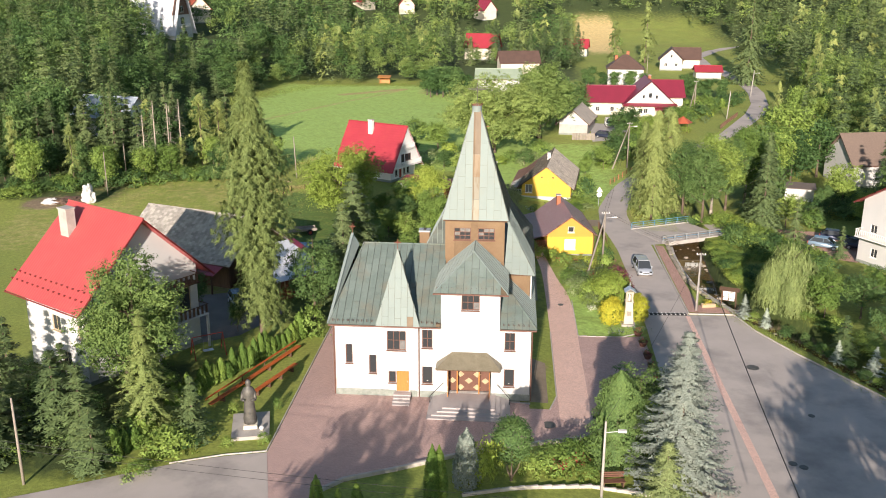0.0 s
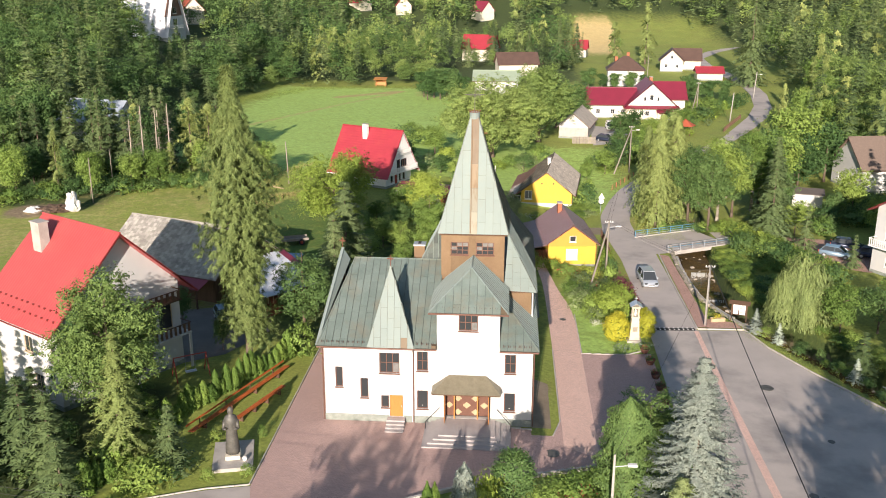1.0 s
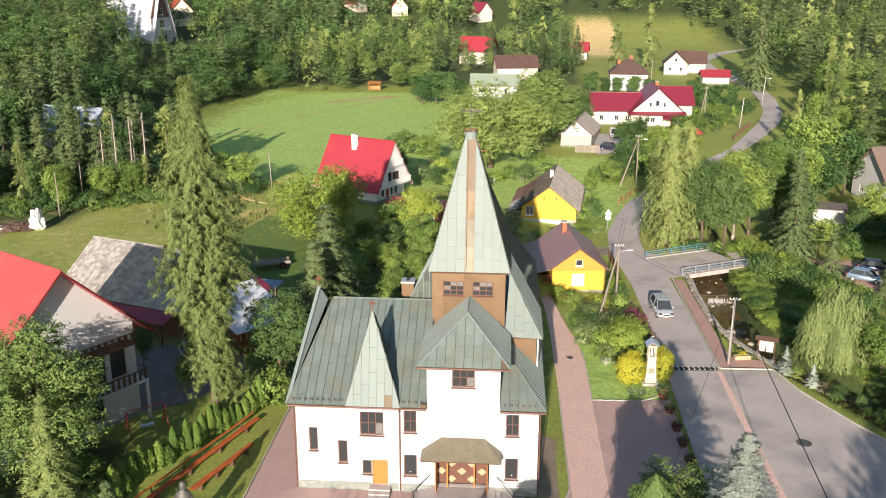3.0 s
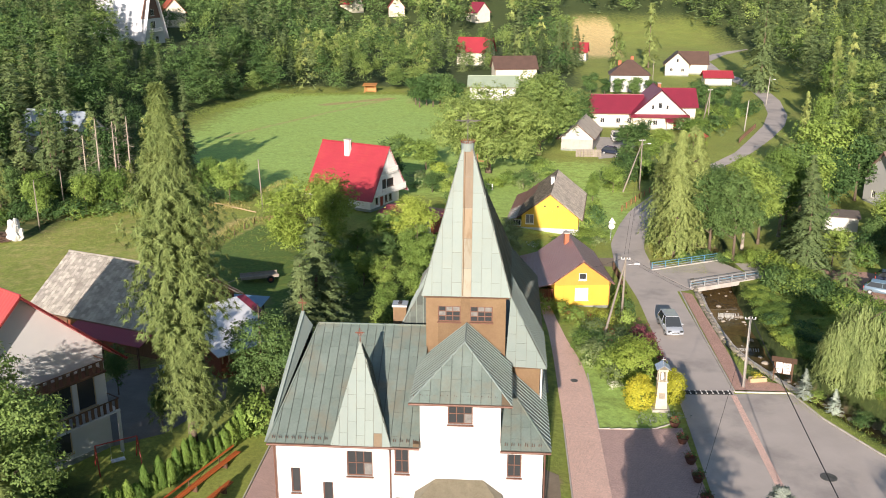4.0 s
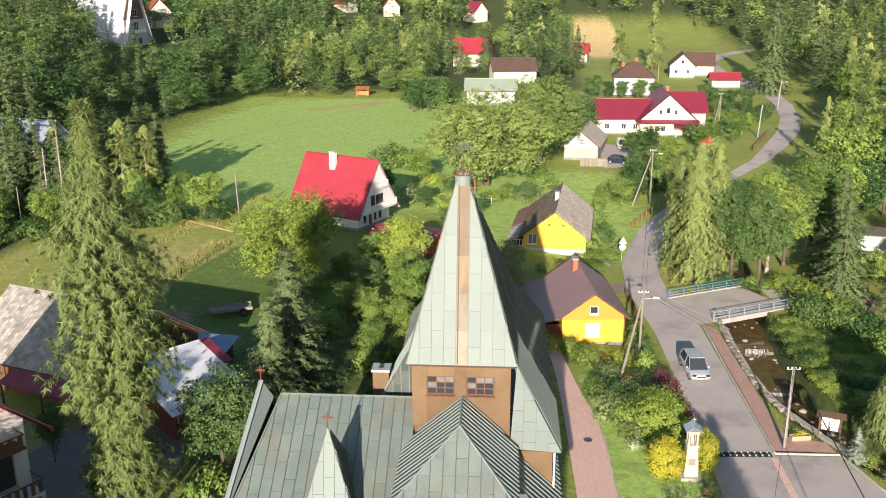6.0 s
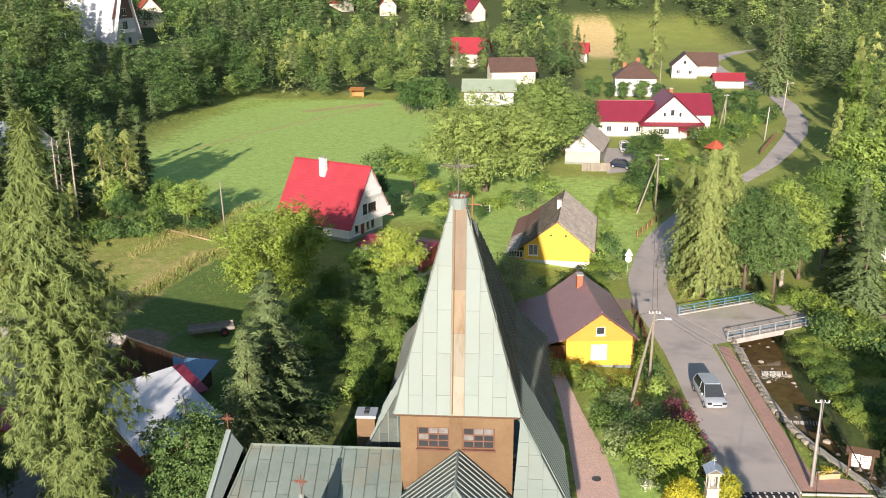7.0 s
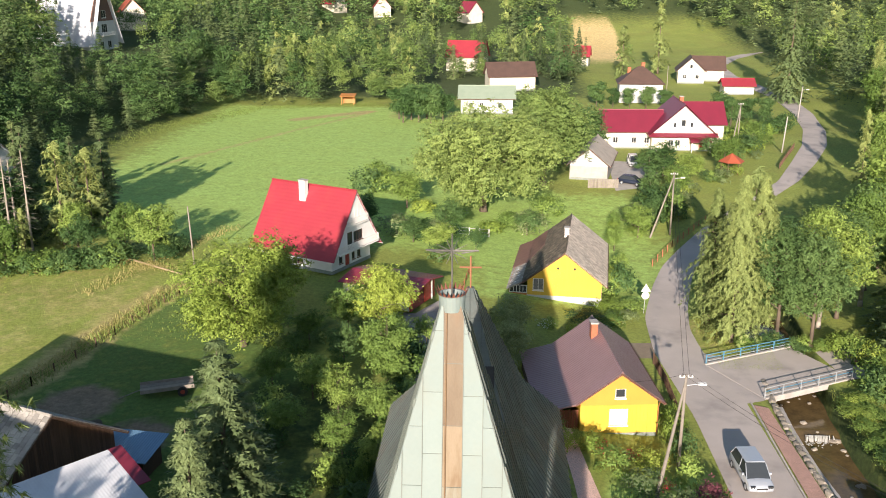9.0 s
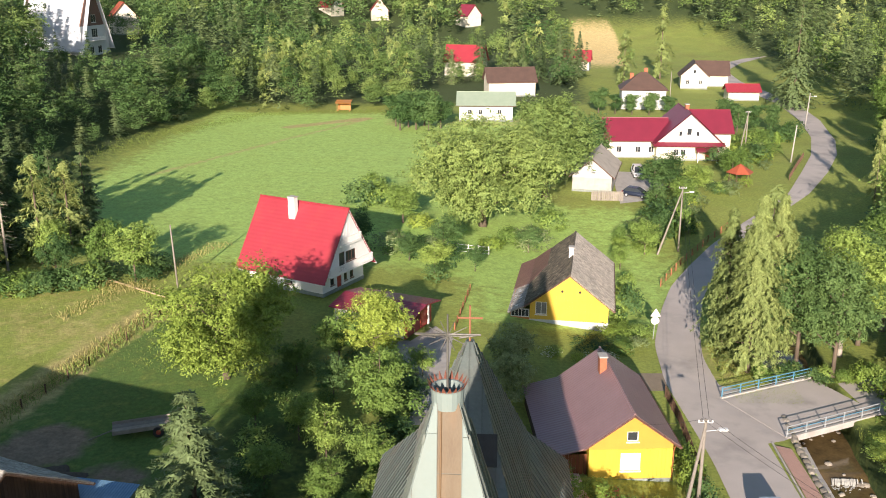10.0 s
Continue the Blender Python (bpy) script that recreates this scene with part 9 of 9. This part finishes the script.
def speed_bump():
    b = thing("speed_bump", "black rubber speed bump with pale studs across the road", "speed bump", at=(21.7, 25.3, height(24, 25.3) + 0.05), yaw=3)
    for i in range(10):
        bm = bmesh.new()
        x = 0.5 * i
        prism(bm, [(x + 0.01, -0.42, 0), (x + 0.01, -0.2, 0.06), (x + 0.01, 0.2, 0.06), (x + 0.01, 0.42, 0)], (0.48, 0, 0))
        bmesh.ops.recalc_face_normals(bm, faces=bm.faces)
        s = part("segment", bm, BLACK, b)
        part("reflector", bx(x + 0.18, x + 0.3, -0.36, -0.1, 0.045, 0.068), WHITEPAINT, s)
        part("reflector", bx(x + 0.18, x + 0.3, 0.1, 0.36, 0.045, 0.068), WHITEPAINT, s)


speed_bump()


def manhole(x, y, r=0.45, lift=0.05):
    bm = bmesh.new()
    lathe(bm, [(r, lift), (r, lift + 0.02), (r * 0.86, lift + 0.024), (r * 0.84, lift + 0.016)], (x, y), 20)
    for v in bm.verts:
        v.co.z += height(x, y)
    solo("manhole_cover", bm, STATUE, "dark iron manhole cover in the paving", "manhole cover", "manhole covers")


for x, y, r in ((30.6, 11.4, 0.62), (29.2, -6.9, 0.35), (29.9, -7.4, 0.35), (10.1, -3.6, 0.6), (12.5, 26.0, 0.35), (33.2, 1.5, 0.3)):
    manhole(x, y, r)


def notice_board():
    b = thing("notice_board", "wooden notice board with white papers and a small roof", "notice board", at=(31.9, 28.2, height(31.9, 28.2)), yaw=-18)
    for x in (-0.85, 0.75):
        part("post", bx(x, x + 0.1, 0, 0.1, 0, 2.2), DARKWOOD, b)
    bd = part("board", bx(-0.74, 0.74, 0.02, 0.08, 0.85, 2.1), DARKWOOD, b)
    for x0, x1, z0, z1 in ((-0.66, -0.1, 1.35, 2.0), (-0.04, 0.64, 1.2, 2.02), (-0.62, -0.14, 0.92, 1.3), (0.02, 0.6, 0.9, 1.15)):
        part("paper", bx(x0, x1, 0.008, 0.016, z0, z1), WHITEPAINT, bd)
    for z in (1.9, 1.75, 1.6, 1.45):
        part("text_bar", bx(0.05, 0.5, 0.002, 0.006, z, z + 0.05), DARKTILE, bd)
    bm = bmesh.new()
    slab(bm, [(-1.1, -0.35, 2.15), (1.1, -0.35, 2.15), (1.1, 0.05, 2.5), (-1.1, 0.05, 2.5)], 0.05)
    slab(bm, [(1.1, 0.45, 2.15), (-1.1, 0.45, 2.15), (-1.1, 0.05, 2.5), (1.1, 0.05, 2.5)], 0.05)
    part("roof", bm, DARKWOOD, b)


notice_board()


def planter(x, y, yaw):
    p = thing("wooden_planter", "pale wooden planter box with yellow flowers", "planter", at=(x, y, height(x, y) + 0.13), yaw=yaw)
    for a in ((-0.8, 0.8, -0.25, -0.2), (-0.8, 0.8, 0.2, 0.25), (-0.8, -0.75, -0.19, 0.19), (0.75, 0.8, -0.19, 0.19)):
        part("side_board", bx(*a, 0, 0.4), LIGHTWOOD, p)
    part("soil", bx(-0.75, 0.75, -0.19, 0.19, 0.05, 0.34), DIRT, p)
    r = np.random.default_rng(2)
    c = new("flowers", leaf_mesh("flowers", ball_crown(r, 0.5, 0.5, 200, 0.12, 0.3) * np.array([1.3, 0.5, 1]) + np.array([0, 0, 0.3]), GREEN_GOLD))
    c.parent = p


planter(29.6, 28.0, 10)


# ---- vehicles ----
def car(name, label, at, yaw, paint, l=4.3, w=1.75, h=1.55, profile=None, group=""):
    """A car looking towards local -y: body swept from a side profile, glass, wheels, lamps."""
    c = thing(name, label, "car", group, at, yaw)
    hl = l / 2
    low = [(-hl, 0.38), (-hl + 0.02, 0.62), (-hl + 0.25, 0.8), (-hl + 1.0, 0.95), (hl - 0.25, 1.0), (hl - 0.03, 0.9), (hl, 0.55), (hl - 0.05, 0.32), (-hl + 0.1, 0.28)]
    bm = bmesh.new()
    rings = []
    for x, sc, up in ((-w / 2, 0.94, 0.04), (-w / 2 + 0.12, 1, 0), (0, 1.01, -0.02), (w / 2 - 0.12, 1, 0), (w / 2, 0.94, 0.04)):
        rings.append([bm.verts.new((x, y * sc, z + (up if z > 0.7 else -up) * -1)) for y, z in low])
    n = len(low)
    for a, b in zip(rings, rings[1:]):
        for i in range(n):
            bm.faces.new((a[i], a[(i + 1) % n], b[(i + 1) % n], b[i]))
    bm.faces.new(rings[0][::-1])
    bm.faces.new(rings[-1])
    bmesh.ops.recalc_face_normals(bm, faces=bm.faces)
    bmesh.ops.bevel(bm, geom=bm.edges[:], offset=0.035, segments=2, affect="EDGES")
    part("body", bm, paint, c, smooth=True)
    cab = [(-hl + 0.8, 0.9), (-hl + 1.7, h - 0.06), (hl - 0.75, h - 0.03), (hl - 0.25, 0.99)]
    bm = bmesh.new()
    x0, x1 = w / 2 - 0.06, w / 2 - 0.22
    a = [bm.verts.new((-x0 if z < 1.1 else -x1, y, z)) for y, z in cab]
    b = [bm.verts.new((x0 if z < 1.1 else x1, y, z)) for y, z in cab]
    bm.faces.new(a)
    bm.faces.new(b[::-1])
    for i in range(3):
        bm.faces.new((a[i], b[i], b[i + 1], a[i + 1]))
    bmesh.ops.recalc_face_normals(bm, faces=bm.faces)
    part("glazing", bm, CARGLASS, c, "dark car glass")
    bm = bmesh.new()
    box(bm, -x1 - 0.01, x1 + 0.01, cab[1][0] + 0.02, cab[2][0] + 0.03, h - 0.05, h + 0.02)
    bmesh.ops.bevel(bm, geom=bm.edges[:], offset=0.03, segments=2, affect="EDGES")
    part("roof", bm, paint, c)
    for s in (-1, 1):
        bm = bmesh.new()
        for (ya, za), (yb, zb) in ((cab[0], cab[1]), (cab[3], cab[2]), ((0.1, 0.98), (0.1, h - 0.04))):
            rod(bm, (s * (x0 + 0.005), ya, za), (s * (x1 + 0.015), yb, zb), 0.035, 0.03, 5)
        part("pillars", bm, paint, c)
        part("mirror", bx(min(s * (w / 2 - 0.02), s * (w / 2 + 0.16)), max(s * (w / 2 - 0.02), s * (w / 2 + 0.16)), -hl + 1.25, -hl + 1.37, 0.95, 1.1), paint, c)
        part("headlight", bx(min(s * 0.45, s * 0.8), max(s * 0.45, s * 0.8), -hl - 0.01, -hl + 0.14, 0.6, 0.76), GLASS, c)
        part("tail_light", bx(min(s * 0.62, s * 0.82), max(s * 0.62, s * 0.82), hl - 0.1, hl + 0.005, 0.65, 0.95), REDPAINT, c)
        for y in (-hl + 0.8, hl - 0.8):
            bm = bmesh.new()
            rod(bm, (s * (w / 2 - 0.2), y, 0.31), (s * (w / 2 + 0.01), y, 0.31), 0.31, 0.31, 16)
            wh = part("wheel", bm, BLACK, c)
            bm = bmesh.new()
            rod(bm, (s * (w / 2 + 0.012), y, 0.31), (s * (w / 2 + 0.03), y, 0.31), 0.2, 0.17, 12)
            part("rim", bm, STEEL, wh)
    part("grille", bx(-0.4, 0.4, -hl - 0.012, -hl + 0.05, 0.5, 0.6), BLACK, c)
    part("number_plate", bx(-0.26, 0.26, -hl - 0.02, -hl - 0.013, 0.36, 0.47), WHITEPAINT, c)
    return c


car("minivan", "silver-blue minivan driving along the village road", (23.7, 40.6, height(23.7, 40.6) + 0.05), 4, SILVERCAR, 4.7, 1.85, 1.75)
car("hatchback", "blue hatchback parked in the farm yard", (-23.6, 21.0, 0.03), 30, BLUECAR)
car("hatchback", "pale blue car parked on the red yard", (50.8, 53.6, -1.16), 62, BLUECAR)
car("dark_car", "dark car parked beside the villa", (53.6, 57.6, -1.16), 70, DARKCAR)
car("dark_car", "dark car parked by the garden trees", (55.6, 53.2, -1.16), 60, DARKCAR)
car("white_van", "white van parked in the farmhouse yard", (29.4, 143.5, height(29.4, 143.5) + 0.04), 0, WHITECAR, 4.6, 1.8, 1.9)
car("dark_car", "dark car parked below the garden barn", (27.2, 130.0, height(27, 130) + 0.04), 60, DARKCAR)


def cart():
    c = thing("hay_cart", "old grey two-wheeled wooden cart on the grass", "cart", at=(-22.9, 49.4, height(-22.9, 49.4)), yaw=22)
    bed_ = part("bed", bx(-2.4, 2.0, -0.85, 0.85, 0.62, 0.7), GREYWOOD, c)
    for i in range(7):
        part("plank", bx(-2.4, 2.0, -0.84 + 0.24 * i, -0.63 + 0.24 * i, 0.704, 0.73), GREYWOOD, bed_)
    for y in (-0.88, 0.85):
        part("side_board", bx(-2.4, 2.0, y, y + 0.03, 0.62, 0.95), GREYWOOD, c)
    for y in (-1.05, 0.9):
        bm = bmesh.new()
        rod(bm, (1.0, y, 0.42), (1.0, y + 0.16, 0.42), 0.42, 0.42, 18)
        w = part("wheel", bm, BLACK, c)
        bm = bmesh.new()
        rod(bm, (1.0, y - 0.01, 0.42), (1.0, y + 0.17, 0.42), 0.2, 0.2, 12)
        part("rim", bm, REDPAINT, w)
    bm = bmesh.new()
    rod(bm, (-2.4, 0, 0.66), (-4.2, 0, 0.12), 0.05)
    part("drawbar", bm, GREYWOOD, c)


cart()


def tarp_heap(x, y, s, h, mat, label):
    bm = bmesh.new()
    bmesh.ops.create_icosphere(bm, subdivisions=4, radius=1)
    for v in bm.verts:
        k = 1 + 0.35 * noise.noise(v.co * 2.2 + Vector((x, y, 0))) + 0.12 * noise.noise(v.co * 6)
        v.co = Vector((v.co.x * s * k * (1.25 - 0.4 * v.co.z), v.co.y * s * k, max(0, (v.co.z * 0.55 + 0.45) * h * k)))
    o = solo("covered_heap", bm, mat, label, "heap")
    o.location = (x, y, height(x, y) - 0.02)


TARP = surface("white_tarpaulin", (0.66, 0.66, 0.64), (0.5, 0.5, 0.5), scale=1.5, fine=8, rough=0.5, bump=0.5)
tarp_heap(-60.2, 62.6, 0.85, 2.9, TARP, "tall heap wrapped in white tarpaulin")
tarp_heap(-66, 61.5, 1.1, 0.9, TARP, "grey-white heap beside a brush pile")
tarp_heap(-63.5, 62.5, 2.2, 0.8, surface("brush_pile", (0.16, 0.10, 0.07), (0.10, 0.07, 0.05), fine=6, rough=1.0, bump=1.0), "low brown pile of brushwood")
tarp_heap(-27.8, 41.5, 2.4, 0.5, surface("compost_heap", (0.12, 0.095, 0.07), (0.08, 0.065, 0.05), fine=6, rough=1.0, bump=1.0), "dark compost heap by the hen house")


def fence_line(name, pts, label, h=1.0, every=2.2, mat=None, rails=2, pickets=0.0, thin=0.025):
    f = thing(name, label, "fence")
    mat = mat or GREYWOOD
    for (ax, ay), (bx_, by) in zip(pts, pts[1:]):
        d = math.dist((ax, ay), (bx_, by))
        k = max(1, round(d / every))
        for i in range(k + 1):
            x, y = ax + (bx_ - ax) * i / k, ay + (by - ay) * i / k
            z = height(x, y)
            part("post", bx(x - 0.05, x + 0.05, y - 0.05, y + 0.05, z, z + h), mat, f)
        for r in range(rails):
            bm = bmesh.new()
            zz = h * (0.9 - 0.4 * r)
            for i in range(k):
                p = [(ax + (bx_ - ax) * j / k, ay + (by - ay) * j / k) for j in (i, i + 1)]
                rod(bm, (*p[0], height(*p[0]) + zz), (*p[1], height(*p[1]) + zz), thin, thin, 5)
            part("rail", bm, mat, f)
        if pickets:
            n = int(d / pickets)
            for i in range(n):
                x, y = ax + (bx_ - ax) * (i + 0.5) / n, ay + (by - ay) * (i + 0.5) / n
                z = height(x, y)
                part("picket", bx(x - 0.035, x + 0.035, y - 0.012, y + 0.012, z + 0.08, z + h), mat, f)
    return f


bm = bmesh.new()
rod(bm, (-42.6, 84.5, height(-42.6, 84.5) + 0.12), (-31.1, 77.5, height(-31.1, 77.5) + 0.12), 0.13, 0.09, 7)
solo("fallen_pole", bm, LIGHTWOOD, "long pale peeled pole lying in the grass", "pole")
fence_line("meadow_fence", [(-38.5, 40), (-35.4, 50), (-32.5, 61), (-29.9, 72.2), (-24, 76)], "thin wire fence with dark wooden posts", 0.9, 2.6, DARKWOOD, rails=2, thin=0.008)
fence_line("road_fence", [(20.1, 46), (20.2, 56), (19.9, 61)], "dark paling fence along the road", 1.1, 2.2, DARKWOOD, 2, 0.16)
fence_line("garden_fence", [(24.6, 91), (28.5, 99), (34, 108.5), (38, 114.3)], "rusty wire-mesh fence along the road", 1.0, 2.4, BRICKRED, 3)
fence_line("farmhouse_fence", [(55, 142), (58.5, 150), (63, 160)], "brown paling fence along the road bend", 1.1, 2.4, DARKWOOD, 2, 0.3)
fence_line("orchard_gate", [(-1.5, 98.5), (3.8, 98.2)], "white wooden rail gate in the orchard", 1.1, 1.3, WHITEPAINT, 3)
fence_line("church_fence", [(-4.2, 24), (-1.8, 44)], "dark paling fence behind the church", 1.0, 2.2, DARKWOOD, 2, 0.2)
fence_line("lawn_fence", [(0.6, 72), (1.8, 84)], "rusty low fence along the garden path", 0.8, 2, BRICKRED, 3)


def swing_frame():
    s = thing("garden_swing", "rust-red metal garden swing frame", "swing", at=(-22.6, 7.4, 0), yaw=35)
    bm = bmesh.new()
    for x in (-1.5, 1.5):
        rod(bm, (x, -0.9, 0), (x, 0, 2.1), 0.05)
        rod(bm, (x, 0.9, 0), (x, 0, 2.1), 0.05)
    rod(bm, (-1.5, 0, 2.1), (1.5, 0, 2.1), 0.05)
    part("frame", bm, REDPAINT, s)
    part("seat", bx(-0.5, 0.5, -0.25, 0.25, 0.5, 0.56), TINROOF, s)
    bm = bmesh.new()
    for x in (-0.45, 0.45):
        rod(bm, (x, 0, 0.56), (x, 0, 2.1), 0.012, 0.012, 4)
    part("hangers", bm, STEEL, s)


swing_frame()


def flower_patch(name, x, y, r, mat, label, h=0.5, n=420):
    rr = np.random.default_rng(int(abs(x * 31 + y * 17)))
    q = ball_crown(rr, r, h, n, 0.13, 0.4)
    o = tagged(new(name, leaf_mesh(name, q, [GREEN_A, mat], None, 0.5)), label, "flowers")
    o.location = (x, y, height(x, y))


for x, y, r, mat, label in ((16.2, 25.6, 0.5, WHITEFLOWER, "white flowers on the church lawn"), (9.9, 67.8, 0.8, WHITEFLOWER, "white hydrangea bush before the yellow house"), (13.8, 68.0, 0.7, WHITEFLOWER, "pale flowers before the yellow house"), (15.9, 69, 0.6, WHITEFLOWER, "pale flower clump by the path"), (13.2, 43.8, 0.7, FLOWER, "pink roses before the yellow cottage"), (15.4, 42.6, 0.6, FLOWER, "red roses in the cottage garden"), (17.2, 38.6, 0.7, FLOWER, "red flowers in the church garden"), (16.6, 35.6, 0.6, FLOWER, "pink flowers in the church garden"), (10.9, -9.9, 0.8, FLOWER, "red berries and flowers in the flower bed"), (12.2, -8.7, 0.7, FLOWER, "red flowers in the stone border"), (6.2, -10.0, 0.5, WHITEFLOWER, "pale flowers in the bed"), (20.6, 20.2, 0.9, GREEN_BLUE, "silvery creeping juniper by the shrine"), (18.4, 19.4, 1.0, GREEN_BLUE, "grey-green juniper at the lawn corner")):
    flower_patch("flower_clump", x, y, r, mat, label)

# garden bench by the flower bed
gb = thing("garden_bench", "red-brown wooden garden bench under the cypress", "bench", at=(14.6, -11.8, height(14.6, -11.8)), yaw=8)
for i in range(4):
    part("seat_board", bx(-0.9, 0.9, -0.3 + 0.15 * i, -0.17 + 0.15 * i, 0.45, 0.49), BROWNWOOD, gb)
for i in range(3):
    part("back_board", bx(-0.9, 0.9, 0.32, 0.36, 0.6 + 0.16 * i, 0.72 + 0.16 * i), BROWNWOOD, gb)
for x in (-0.8, 0.7):
    part("leg", bx(x, x + 0.1, -0.3, 0.3, 0, 0.446), DARKWOOD, gb)
kerb("kerb_8", [(3.5, -15.5), (8, -13.8), (13, -12.4), (17.5, -12.6)], 0.2, 0.25, KERBSTONE, "pale garden path edging in the flower bed")
drape("garden_gravel", [(8.56, 0.3), (10.2, 0.5), (10.2, 9), (8.56, 10)], DIRT, 0.02, "pebbly bed along the church wall", "pavement")
